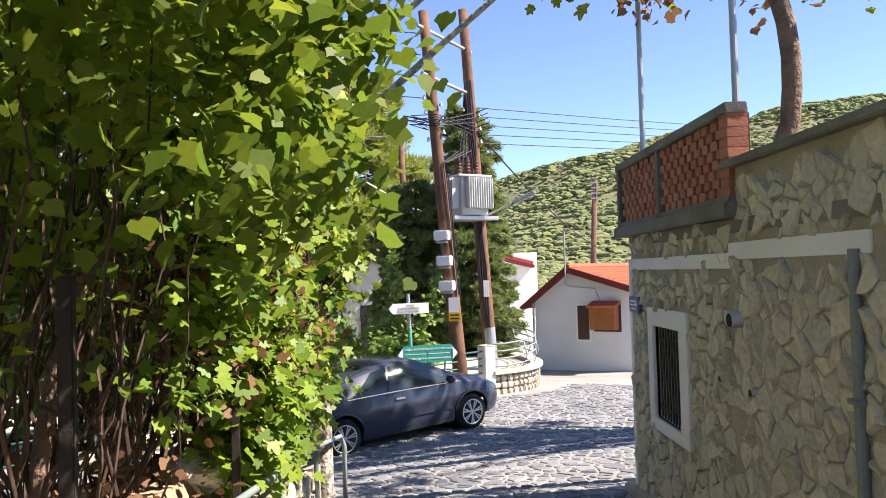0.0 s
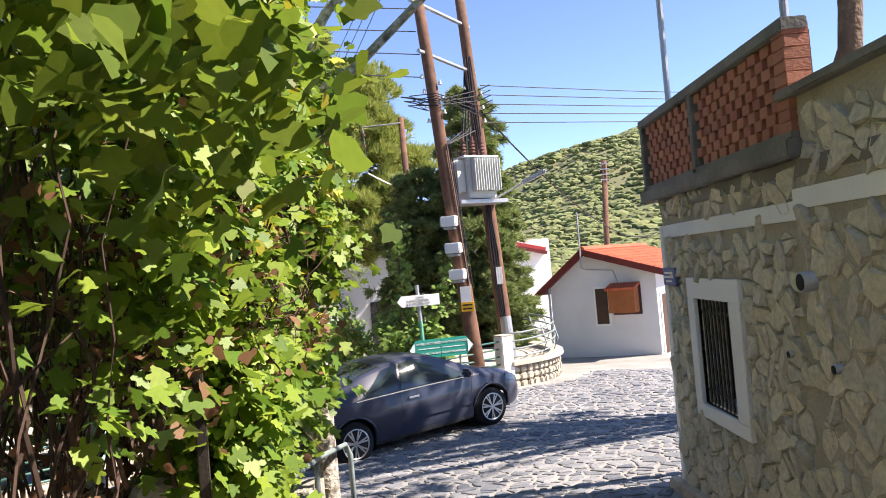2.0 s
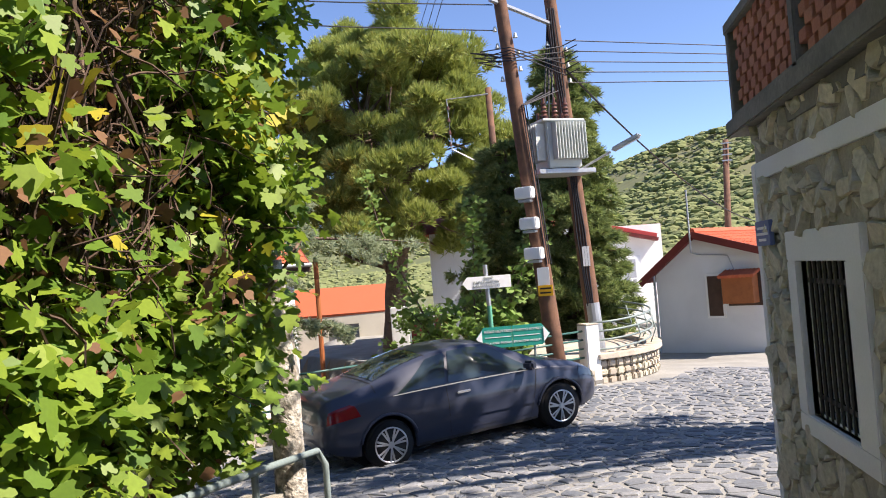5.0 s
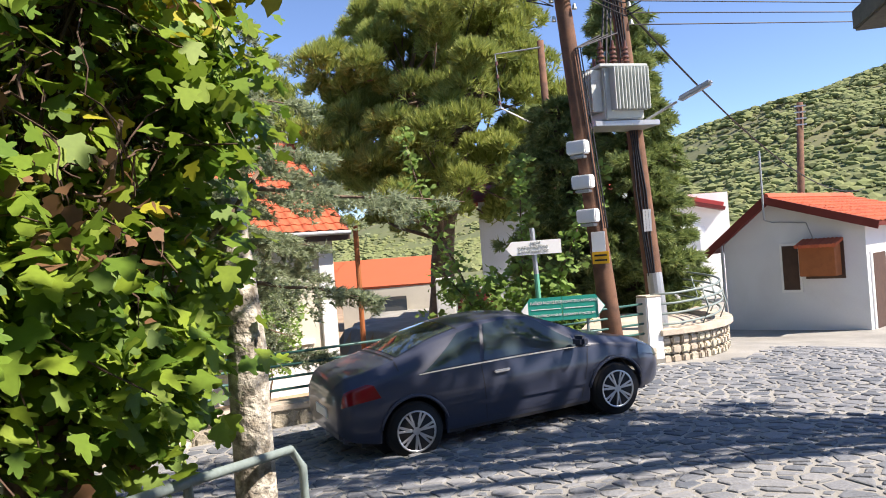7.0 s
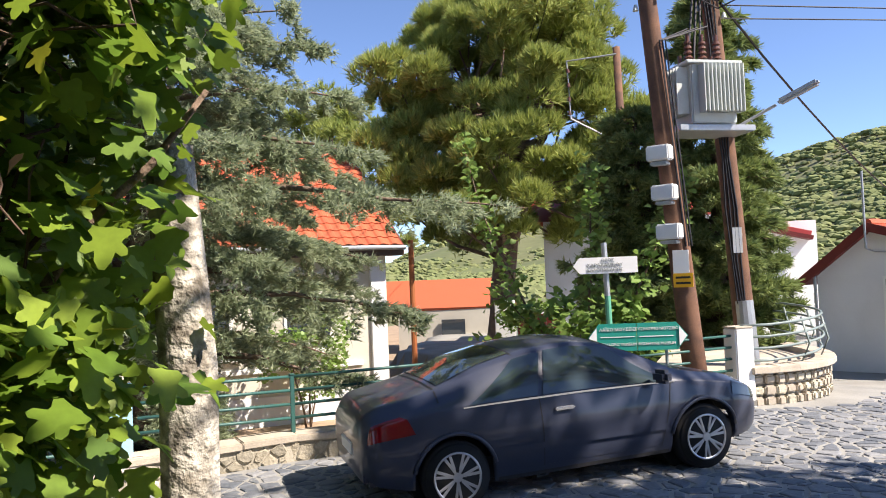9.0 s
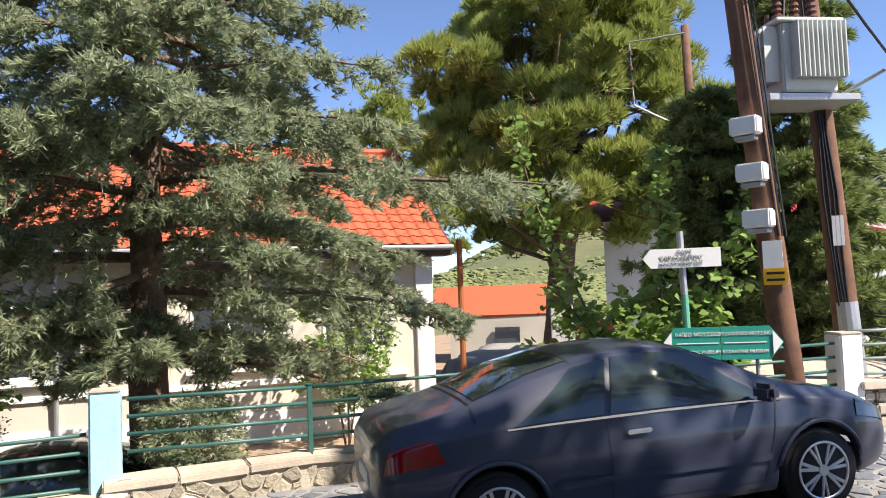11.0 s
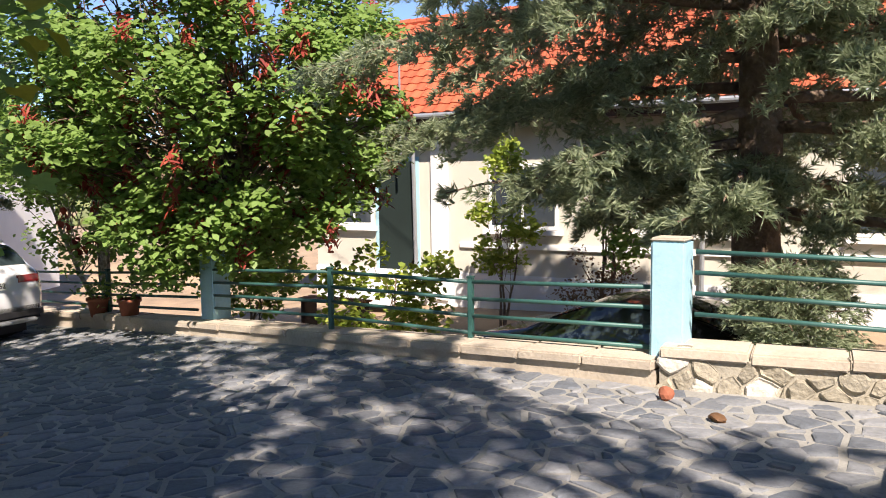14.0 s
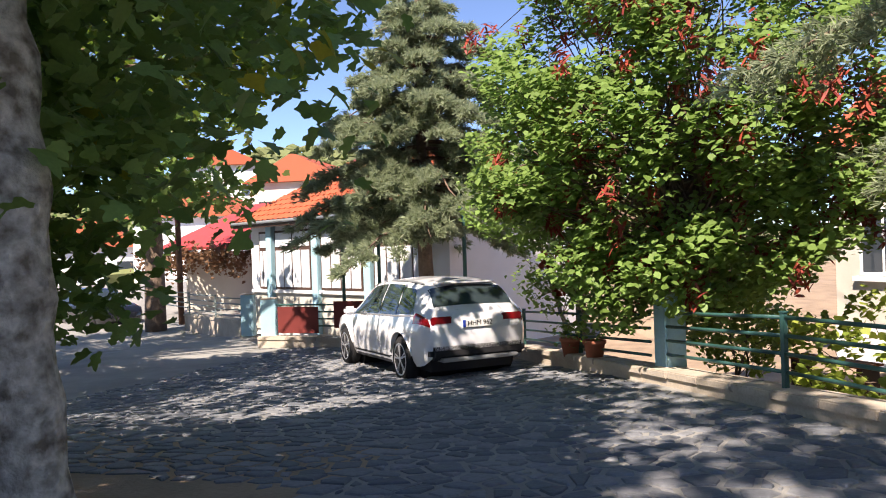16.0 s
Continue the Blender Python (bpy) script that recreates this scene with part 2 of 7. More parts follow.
def tube(bm, a, b, r, r2=None, seg=10):
    a, b = Vector(a), Vector(b)
    d = b - a
    res = bmesh.ops.create_cone(bm, cap_ends=True, segments=seg, radius1=r, radius2=r if r2 is None else r2, depth=d.length)
    bmesh.ops.transform(bm, matrix=Matrix.Translation((a + b) / 2) @ d.to_track_quat("Z", "Y").to_matrix().to_4x4(), verts=res["verts"])
    return bm


def path_tube(bm, pts, radii, seg=8):
    pts = [Vector(p) for p in pts]
    rings = []
    for i, p in enumerate(pts):
        d = (pts[min(i + 1, len(pts) - 1)] - pts[max(i - 1, 0)]).normalized()
        s = d.cross(Vector((0, 0, 1)) if abs(d.z) < 0.95 else Vector((1, 0, 0))).normalized()
        u = s.cross(d)
        r = radii[i] if hasattr(radii, "__len__") else radii
        rings.append([bm.verts.new(p + (s * math.cos(k * math.tau / seg) + u * math.sin(k * math.tau / seg)) * r) for k in range(seg)])
    for a, b in zip(rings, rings[1:]):
        for k in range(seg):
            bm.faces.new((a[k], a[(k + 1) % seg], b[(k + 1) % seg], b[k]))
    bm.faces.new(rings[0][::-1])
    bm.faces.new(rings[-1])
    return bm


def prism(bm, poly, z0, z1):
    """An upright prism over a plan outline."""
    lo = [bm.verts.new((x, y, z0)) for x, y in poly]
    hi = [bm.verts.new((x, y, z1)) for x, y in poly]
    n = len(poly)
    for i in range(n):
        bm.faces.new((lo[i], lo[(i + 1) % n], hi[(i + 1) % n], hi[i]))
    bm.faces.new(hi)
    bm.faces.new(lo[::-1])
    bmesh.ops.recalc_face_normals(bm, faces=bm.faces)
    return bm


def text(name, body, size, m, material, parent, align="CENTER", depth=0.002):
    cu = bpy.data.curves.new(name, "FONT")
    cu.body, cu.size, cu.align_x, cu.align_y, cu.extrude = body, size, align, "CENTER", depth
    ob = bpy.data.objects.new(name, cu)
    scene.collection.objects.link(ob)
    dg = bpy.context.evaluated_depsgraph_get()
    me = bpy.data.meshes.new_from_object(ob.evaluated_get(dg))
    bpy.data.objects.remove(ob)
    me.materials.clear()
    me.materials.append(M[material])
    o = new(name, me)
    o.parent = parent
    o.matrix_parent_inverse = parent.matrix_world.inverted()
    o.matrix_basis = m
    return o


# ---- ground heights ----
GROUND = [(-0.1, 0.5, 0.10), (0.6, 4.0, -0.42), (0.5, 6.3, -0.72), (2.1, 6.5, -0.42), (2.1, 9.5, -0.72), (0.0, 8.8, -0.96), (0.5, 14.5, -1.10),
          (-1.6, 13.0, -1.21), (-5.4, 13.0, -1.22), (-1.2, 10.8, -1.24), (-8.0, 11.5, -1.42), (-10.8, 9.7, -1.60), (-12.3, 5.7, -1.98),
          (-14.3, 3.7, -2.09), (-16.6, 0.0, -2.12), (-20.0, -7.0, -2.35), (1.0, 18.2, -1.15), (3.7, 28.0, -1.75), (8.0, 24.0, -1.6),
          (3.0, 14.0, -1.05), (-6.0, 6.0, -1.5), (-10.0, 0.0, -2.1), (-4.0, 27.0, -1.5)]
GA = np.array(GROUND)


def road_z(x, y):
    d2 = (GA[:, 0] - x) ** 2 + (GA[:, 1] - y) ** 2
    w = np.exp(-d2 / (2 * 2.6 ** 2)) + 1e-4 / (1 + d2)
    return float((w * GA[:, 2]).sum() / w.sum())


FENCE = [(1.05, 18.2), (-4.18, 14.6), (-5.55, 13.2), (-7.26, 12.2), (-8.75, 11.1), (-10.75, 9.75), (-14.8, 7.0), (-16.9, 3.0), (-16.6, 0.0)]
YARD = FENCE + [(-19.5, -2.0), (-26, -8), (-60, -8), (-60, 60), (-14, 60), (-9, 30), (-3.0, 24.0)]


def inside(poly, x, y):
    c = False
    for (x1, y1), (x2, y2) in zip(poly, poly[1:] + poly[:1]):
        if (y1 > y) != (y2 > y) and x < (x2 - x1) * (y - y1) / (y2 - y1) + x1:
            c = not c
    return c


def seg_dist(poly, x, y):
    best = 1e9
    for (x1, y1), (x2, y2) in zip(poly, poly[1:]):
        dx, dy = x2 - x1, y2 - y1
        t = max(0, min(1, ((x - x1) * dx + (y - y1) * dy) / (dx * dx + dy * dy)))
        best = min(best, math.hypot(x - x1 - t * dx, y - y1 - t * dy))
    return best


def smooth01(a, b, v):
    t = max(0.0, min(1.0, (v - a) / (b - a)))
    return t * t * (3 - 2 * t)


def ground_z(x, y):
    z = road_z(x, y)
    if inside(YARD, x, y):
        d = seg_dist(FENCE, x, y)
        deep = 0.95 - 0.55 * smooth01(-7.5, -4.0, x) + 0.0
        z = z - deep * smooth01(0.1, 1.2, d)
        z = z + smooth01(8, 20, d) * (-2.25 - z)
    # planted bank behind the left retaining wall
    if x < -1.35 and y < 8.6:
        bank = 0.72 - 0.09 * (y - 2)
        z = z + (max(bank, z) - z) * smooth01(1.35, 1.6, -x) * smooth01(8.6, 8.2, y) * smooth01(3.3, 2.5, -x)
    far = math.hypot(x + 4, y - 10)
    if far > 45:
        z -= min(3.0, 0.02 * (far - 45))
    # valley side that rises into a wooded hill
    rise = 76 * math.exp(-((x - 190) / 110) ** 2 - ((y - 330) / 120) ** 2) + 32 * math.exp(-((x - 60) / 75) ** 2 - ((y - 240) / 95) ** 2)
    rise += 26 * math.exp(-((x + 150) / 60) ** 2 - ((y + 75) / 70) ** 2)
    rise += 42 * math.exp(-((x + 60) / 80) ** 2 - ((y - 400) / 120) ** 2)
    z += rise * smooth01(45, 130, far)
    if far > 90:
        z += 4.0 * noise.noise(Vector((x * 0.02, y * 0.02, 0.3))) * smooth01(90, 200, far) * 2
    return z


def axis(lo, hi, a, b, step):
    core = list(np.arange(a, b + 1e-6, step))
    out, s, v = [], step, b
    while v < hi:
        s *= 1.22
        v += s
        out.append(v)
    pre, s, v = [], step, a
    while v > lo:
        s *= 1.22
        v -= s
        pre.append(v)
    return pre[::-1] + core + out


gx, gy = axis(-1500, 1500, -27, 7, 0.4), axis(-1200, 2500, -8, 32, 0.4)
verts = [(x, y, ground_z(x, y)) for y in gy for x in gx]
nx = len(gx)
faces = [(j * nx + i, j * nx + i + 1, (j + 1) * nx + i + 1, (j + 1) * nx + i) for j in range(len(gy) - 1) for i in range(nx - 1)]
ground = raw("ground", verts, faces, "paving", smooth=True)
ground.data.materials.append(M["soil"])
ground.data.materials.append(M["hill"])
idx = []
for f in ground.data.polygons:
    c = f.center
    k = 0
    if inside(YARD, c.x, c.y) or (c.x < -1.5 and c.y < 8.3 and c.x > -6.5 and c.y > -6) or c.x > 10:
        k = 1
    if math.hypot(c.x, c.y) > 60:
        k = 2
    idx.append(k)
ground.data.polygons.foreach_set("material_index", idx)
tagged(ground, "grey stone-paved village lane sloping gently, with bare soil beside it", "ground", kind="structure")


# ---- irregular stone cells ----
def clip_half(poly, mx, my, nxx, nyy):
    out = []
    for (x1, y1), (x2, y2) in zip(poly, poly[1:] + poly[:1]):
        a, b = (x1 - mx) * nxx + (y1 - my) * nyy, (x2 - mx) * nxx + (y2 - my) * nyy
        if a <= 0:
            out.append((x1, y1))
        if (a < 0 < b) or (b < 0 < a):
            t = a / (a - b)
            out.append((x1 + (x2 - x1) * t, y1 + (y2 - y1) * t))
    return out


def cells(u0, u1, v0, v1, pu, pv, gap, rng, jitter=0.42, uneven=0.0):
    """Outlines of irregular stones over a rectangle."""
    nu, nv = int((u1 - u0) / pu), int((v1 - v0) / pv)
    pts = {(i, j): (u0 + (i + 0.5 + (0.5 if j % 2 else 0) + rng.uniform(-jitter, jitter)) * pu, v0 + (j + 0.5 + rng.uniform(-jitter, jitter)) * pv)
           for i in range(-1, nu + 2) for j in range(-1, nv + 2)}
    wts = {k: rng.uniform(-uneven, uneven) * pu * pv for k in pts}
    res = []
    for i in range(nu):
        for j in range(nv):
            x, y = pts[i, j]
            poly = [(x - pu * 1.2, y - pv * 1.2), (x + pu * 1.2, y - pv * 1.2), (x + pu * 1.2, y + pv * 1.2), (x - pu * 1.2, y + pv * 1.2)]
            g = gap * rng.uniform(0.6, 1.6)
            for di in (-1, 0, 1):
                for dj in (-1, 0, 1):
                    q = pts.get((i + di, j + dj))
                    if q is None or (di == 0 and dj == 0):
                        continue
                    dx, dy = q[0] - x, q[1] - y
                    l = math.hypot(dx, dy) or 1
                    k = 0.5 + (wts[i, j] - wts[i + di, j + dj]) / (2 * l * l) - g / l
                    poly = clip_half(poly, x + dx * k, y + dy * k, dx / l, dy / l)
                    if len(poly) < 3:
                        break
                if len(poly) < 3:
                    break
            if len(poly) >= 3:
                cx, cy = sum(p[0] for p in poly) / len(poly), sum(p[1] for p in poly) / len(poly)
                res.append((cx, cy, poly))
    return res


def stone_mesh(cell, place, h, inset=0.02, rough=0.0):
    """One stone: outline at the bed, a smaller, tilted face proud of it. place(u, v, height) gives the world point."""
    cx, cy, poly = cell
    tilt = (0.0, 0.0)
    if rough:
        # broken outline and a face that leans out of the plane
        rs = random.Random(int(cx * 9973) * 31 + int(cy * 9973))
        out = []
        for (x1, y1), (x2, y2) in zip(poly, poly[1:] + poly[:1]):
            l = math.hypot(x2 - x1, y2 - y1)
            out.append((x1 + (cx - x1) * rs.uniform(0.0, 0.08), y1 + (cy - y1) * rs.uniform(0.0, 0.08)))
            if l > 0.05:
                f, e = rs.uniform(0.35, 0.65), rs.uniform(-0.07, 0.05)
                mx, my = x1 + (x2 - x1) * f, y1 + (y2 - y1) * f
                out.append((mx + (mx - cx) * e, my + (my - cy) * e))
        poly = out
        tilt = (rs.uniform(-rough, rough), rs.uniform(-rough, rough))
    n = len(poly)
    k = 1 - min(0.5, inset / (0.001 + sum(math.hypot(p[0] - cx, p[1] - cy) for p in poly) / n))
    vs = [place(p[0], p[1], -0.01) for p in poly]
    vs += [place(cx + (p[0] - cx) * (1 + k) / 2 * 1.02, cy + (p[1] - cy) * (1 + k) / 2 * 1.02, h * 0.7) for p in poly]
    vs += [place(cx + (p[0] - cx) * k * 0.92, cy + (p[1] - cy) * k * 0.92, max(0.004, h + tilt[0] * (p[0] - cx) + tilt[1] * (p[1] - cy))) for p in poly]
    fs = []
    for r in (0, n):
        fs += [(r + i, r + (i + 1) % n, r + n + (i + 1) % n, r + n + i) for i in range(n)]
    fs.append(tuple(range(2 * n, 3 * n)))
    return vs, fs


def lay_stones(cs, place, hgt, parent, single, joined, near, name, rest_name, rng, inset=0.02, rough=0.0):
    cs = sorted(cs, key=near)
    V, F = [], []
    for n, c in enumerate(cs):
        vs, fs = stone_mesh(c, place, hgt * rng.uniform(0.5, 1.4), inset, rough)
        if n < 300:
            raw(name, vs, fs, single, parent)
        else:
            o = len(V)
            V += vs
            F += [tuple(i + o for i in f) for f in fs]
    if V:
        r = raw(rest_name, V, F, joined, parent)
        r["kind"] = "stuff"


# ---- stone house with a terrace ----
WX = 2.13
rng = random.Random(3)
sh = thing("stone_house", (3.5, 5, -0.5), "rubble stone house with white band and barred window, brick-screened terrace above", "house")


def wall_with_hole(y0, y1, z0, z1, hy0, hy1, hz0, hz1, x0, x1):
    bm = bmesh.new()
    for a, b, c, d in ((y0, hy0, z0, z1), (hy1, y1, z0, z1), (hy0, hy1, z0, hz0), (hy0, hy1, hz1, z1)):
        box(bm, ((x0 + x1) / 2, (a + b) / 2, (c + d) / 2), (x1 - x0, b - a, d - c))
    return bm


hy0, hy1, hz0, hz1 = 7.55, 8.36, 0.19, 1.12
part("wall", wall_with_hole(6.28, 9.2, -1.4, 2.06, hy0, hy1, hz0, hz1, WX, WX + 0.45), "mortar", sh)
part("wall", boxm((WX + 0.21, 4.9, 0.45), (0.45, 2.76, 3.96)), "mortar", sh)
part("end_wall", boxm((5.0, 9.0, 0.33), (5.0, 0.4, 3.46)), "mortar", sh, "rubble end wall")
part("back_wall", boxm((7.3, 3.0, 0.33), (0.4, 12.0, 3.46)), "mortar", sh)
part("terrace_floor", boxm((4.6, 5.0, 2.0), (5.0, 7.9, 0.1)), "concrete", sh)
part("coping", boxm((WX + 0.17, 4.9, 2.455), (0.52, 2.8, 0.06), 0, 0.01), "concrete", sh)
bm = bmesh.new()
box(bm, (WX + 0.15, 7.83, 2.12), (0.52, 3.4, 0.12), 0, 0.012)
part("terrace_slab", bm, "concrete", sh, "stained projecting concrete slab")
part("band", boxm((WX - 0.012, 7.75, 1.745), (0.03, 2.94, 0.12), 0, 0.004), "white", sh, "white painted band")
part("band", boxm((WX - 0.016, 5.37, 1.815), (0.03, 1.86, 0.125), 0, 0.004), "white", sh, "white painted band")
part("quoin", boxm((WX - 0.010, 9.165, 0.5), (0.045, 0.10, 2.6), 0, 0.006), "white", sh, "white painted corner strip")
for k in range(16):
    bm = bmesh.new()
    y = 3.6 + k * 0.37
    box(bm, (WX - 0.05, y, road_z(WX, y) + 0.02 + rng.uniform(-.02, .02)), (0.16, 0.34, 0.14), rng.uniform(-3, 3), 0.02)
    part("plinth_stone", bm, "coping", sh, "pale cement plinth along the wall foot")
win = new("window", None)
win.parent = sh
win.matrix_parent_inverse = sh.matrix_world.inverted()
bm = bmesh.new()
fy0, fy1, fz0, fz1 = 7.31, 8.53, 0.07, 1.30
for a, b, c, d in ((fy0, fy1, fz0, hz0), (fy0, fy1, hz1, fz1), (fy0, hy0, hz0, hz1), (hy1, fy1, hz0, hz1)):
    part("surround", boxm((WX - 0.0, (a + b) / 2, (c + d) / 2), (0.07, b - a, d - c), 0, 0.006), "white", win, "white painted surround")
for s in ((hy0 + 0.008, (hz0 + hz1) / 2, 0.016, hz1 - hz0), (hy1 - 0.008, (hz0 + hz1) / 2, 0.016, hz1 - hz0)):
    box(bm, (WX + 0.13, s[0], s[1]), (0.2, s[2], s[3]))
box(bm, (WX + 0.13, (hy0 + hy1) / 2, hz0 + 0.008), (0.2, hy1 - hy0, 0.016))
part("reveal", bm, "white", win, "white painted reveal")
for k in range(9):
    part("bar", tube(bmesh.new(), (WX + 0.03, hy0 + 0.06 + k * 0.0865, hz0), (WX + 0.03, hy0 + 0.06 + k * 0.0865, hz1), 0.011, seg=6), "iron", win)
for z in (hz0 + 0.12, hz1 - 0.12):
    part("bar", boxm((WX + 0.035, (hy0 + hy1) / 2, z), (0.012, hy1 - hy0, 0.03)), "iron", win)
# near-black sheet paints the unlit room behind the bars
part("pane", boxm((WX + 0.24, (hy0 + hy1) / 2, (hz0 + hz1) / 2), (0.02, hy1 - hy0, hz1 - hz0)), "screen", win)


def pipe_stub(y, z, r, l):
    bm = bmesh.new()
    tube(bm, (WX - l, y, z - 0.01), (WX + 0.1, y, z), r, seg=16)
    part("pipe", bm, "galv", sh, "grey plastic drain stub", True)
    # near-black disc paints the shade inside the stub
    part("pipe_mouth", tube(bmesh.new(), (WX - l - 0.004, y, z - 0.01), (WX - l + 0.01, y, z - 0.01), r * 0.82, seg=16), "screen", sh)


pipe_stub(6.13, 1.32, 0.062, 0.11)
pipe_stub(6.52, 0.84, 0.026, 0.05)
pipe_stub(5.93, 0.82, 0.03, 0.06)
bm = bmesh.new()
tube(bm, (WX - 0.05, 4.56, -0.25), (WX - 0.05, 4.56, 1.78), 0.032, seg=10)
box(bm, (WX - 0.05, 4.56, 0.98), (0.09, 0.10, 0.03), 0, 0.005)
box(bm, (WX - 0.05, 4.56, 0.3), (0.09, 0.10, 0.03), 0, 0.005)
part("downpipe", bm, "greyrail", sh, "dark grey rain pipe")
pl = part("plaque", boxm((WX - 0.05, 8.93, 1.31), (0.03, 0.36, 0.17), 0, 0.004), "plaque", sh, "small blue street-name plaque")
for k, (w, zz) in enumerate(((0.24, 1.345), (0.28, 1.305), (0.18, 1.265))):
    part("lettering", boxm((WX - 0.067, 8.93, zz), (0.004, w, 0.018)), "signwhite", pl)
# brick screen on the slab
bs = new("brick_screen", None)
bs.parent = sh
bs.matrix_parent_inverse = sh.matrix_world.inverted()
BX = 2.10
part("top_beam", boxm((BX + 0.04, 7.83, 2.875), (0.17, 3.36, 0.085), 0, 0.008), "concrete", bs)
part("foot_beam", boxm((BX + 0.04, 7.83, 2.205), (0.15, 3.36, 0.05), 0, 0.008), "concrete", bs)
for y in (9.46, 7.93):
    part("post", boxm((BX + 0.03, y, 2.52), (0.13, 0.09, 0.68), 0, 0.008), "concrete", bs)
bme = bmesh.new()
box(bme, (0, 0, 0), (0.10, 0.128, 0.0725), 0, 0.003)
brick_me = None
for (ya, yb) in ((6.34, 7.87), (8.0, 9.4)):
    for r in range(8):
        n = int((yb - ya) / 0.19)
        for k in range(n + 1):
            y = ya + 0.05 + k * 0.19 + (0.095 if r % 2 else 0)
            if y > yb - 0.05:
                continue
            if brick_me is None:
                o = part("brick", bme, "brick", bs)
                brick_me = o.data
            else:
                o = new("brick", brick_me)
                o.parent = bs
                o.matrix_parent_inverse = bs.matrix_world.inverted()
            o.matrix_basis = pose(BX + 0.04 + rng.uniform(-.006, .006), y, 2.267 + r * 0.0745, 0, rng.uniform(-2, 2), rng.uniform(-3, 3))
for r in range(9):
    o = new("brick", brick_me)
    o.parent = bs
    o.matrix_parent_inverse = bs.matrix_world.inverted()
    o.matrix_basis = pose(BX + 0.05, 6.24, 2.25 + r * 0.0745, 0, 0, rng.uniform(-3, 3)) @ Matrix.Diagonal((1.6, 1.3, 1, 1))
# added dark sheet, makes the gaps between the bricks read as shaded hollows
part("gap_shade_sheet", boxm((BX + 0.16, 7.83, 2.53), (0.02, 3.2, 0.64)), "wood", bs, "dark sheet added behind the bricks to stand for shade in the gaps")
# side screen along the far end of the terrace
part("end_screen", boxm((4.0, 9.46, 2.5), (3.7, 0.1, 0.8)), "concrete", sh)
# rubble facing
far_cells = [c for c in cells(6.3, 9.12, -0.95, 2.05, 0.175, 0.10, 0.005, rng, 0.46, 0.42)]
near_cells = [c for c in cells(3.52, 6.26, -0.75, 2.42, 0.19, 0.11, 0.005, rng, 0.46, 0.42)]


def on_wall(u, v, h):
    return (WX - h, u, v)


def facing_ok(c):
    u, v = c[0], c[1]
    if fy0 - 0.06 < u < fy1 + 0.06 and fz0 - 0.05 < v < fz1 + 0.05:
        return False
    if u > 6.28 and 1.64 < v < 1.85:
        return False
    if u <= 6.28 and 1.71 < v < 1.92:
        return False
    return True


lay_stones([c for c in far_cells + near_cells if facing_ok(c)], on_wall, 0.036, sh, "rubble1", "rubble",
           lambda c: abs(c[0] - 6.6) + abs(c[1] - 0.9), "stone", "rubble_facing", rng, 0.007, 0.26)

# white neighbour wall next to the stone house
wall_n = part("wall_neighbour", boxm((WX + 0.25, 1.0, 1.0), (0.5, 5.0, 3.3), 0, 0.01), "white")
tagged(wall_n, "plain white plastered wall adjoining the stone house", "wall", kind="structure")
# unseen block, added only to keep the sun off the vine bank
wall_u = part("wall_shade_block", boxm((5.4, 0.2, 2.5), (4.2, 8.6, 5.2)), "white")
tagged(wall_u, "plain white block added out of view to shade the vine bank", "wall", kind="structure")
wall_s = part("wall_back", boxm((-0.2, -6.0, 2.2), (9.0, 0.4, 5.0)), "plaster")
tagged(wall_s, "plain plastered house wall closing the lane behind", "wall", kind="structure")


# ---- tiled roofs ----
def tile_slope(parent, o, along, up, n_along, n_up, wa, wu, split=300, key=None):
    """Rows of overlapping tiles on a slope: o is the lower corner, along and up unit vectors."""
    o, along, up = Vector(o), Vector(along).normalized(), Vector(up).normalized()
    nrm = along.cross(up).normalized()
    if nrm.z < 0:
        nrm = -nrm
    base = None
    spots = [(i, j) for j in range(n_up) for i in range(n_along)]
    if key:
        spots.sort(key=lambda s: key(o + along * (s[0] * wa) + up * (s[1] * wu)))
    V, F = [], []
    rot = Matrix((along, up, nrm)).transposed().to_4x4()
    prof = [(0.0, 0.004), (0.16, 0.030), (0.34, 0.036), (0.52, 0.026), (0.66, 0.010), (0.84, 0.004), (1.0, 0.006)]
    lv = []
    for x, h in prof:
        lv += [(x * wa, 0, h + 0.018), (x * wa, wu * 1.08, h - 0.008), (x * wa, 0, h - 0.006)]
    lf = []
    for k in range(len(prof) - 1):
        a, b = 3 * k, 3 * k + 3
        lf += [(a, b, b + 1, a + 1), (a + 2, b + 2, b, a)]
    for cnt, (i, j) in enumerate(spots):
        p = o + along * (i * wa) + up * (j * wu)
        m = Matrix.Translation(p) @ rot
        if cnt < split:
            if base is None:
                t = raw("roof_tile", lv, lf, "tile1", parent)
                base = t.data
            else:
                t = new("roof_tile", base)
                t.parent = parent
                t.matrix_parent_inverse = parent.matrix_world.inverted()
            t.matrix_basis = m
        else:
            q = len(V)
            V += [m @ Vector(v) for v in lv]
            F += [tuple(a + q for a in f) for f in lf]
    if V:
        r = raw("roof_tiles", V, F, "tile", parent)
        r["kind"] = "stuff"


def slab4(pts, thick):
    """A flat slab over four corners."""
    bm = bmesh.new()
    p = [Vector(q) for q in pts]
    n = (p[1] - p[0]).cross(p[3] - p[0]).normalized()
    if n.z < 0:
        n = -n
    a = [bm.verts.new(q) for q in p]
    b = [bm.verts.new(q - n * thick) for q in p]
    bm.faces.new(a)
    bm.faces.new(b[::-1])
    for i in range(len(p)):
        bm.faces.new((a[i], a[(i + 1) % len(p)], b[(i + 1) % len(p)], b[i]))
    bmesh.ops.recalc_face_normals(bm, faces=bm.faces)
    return bm


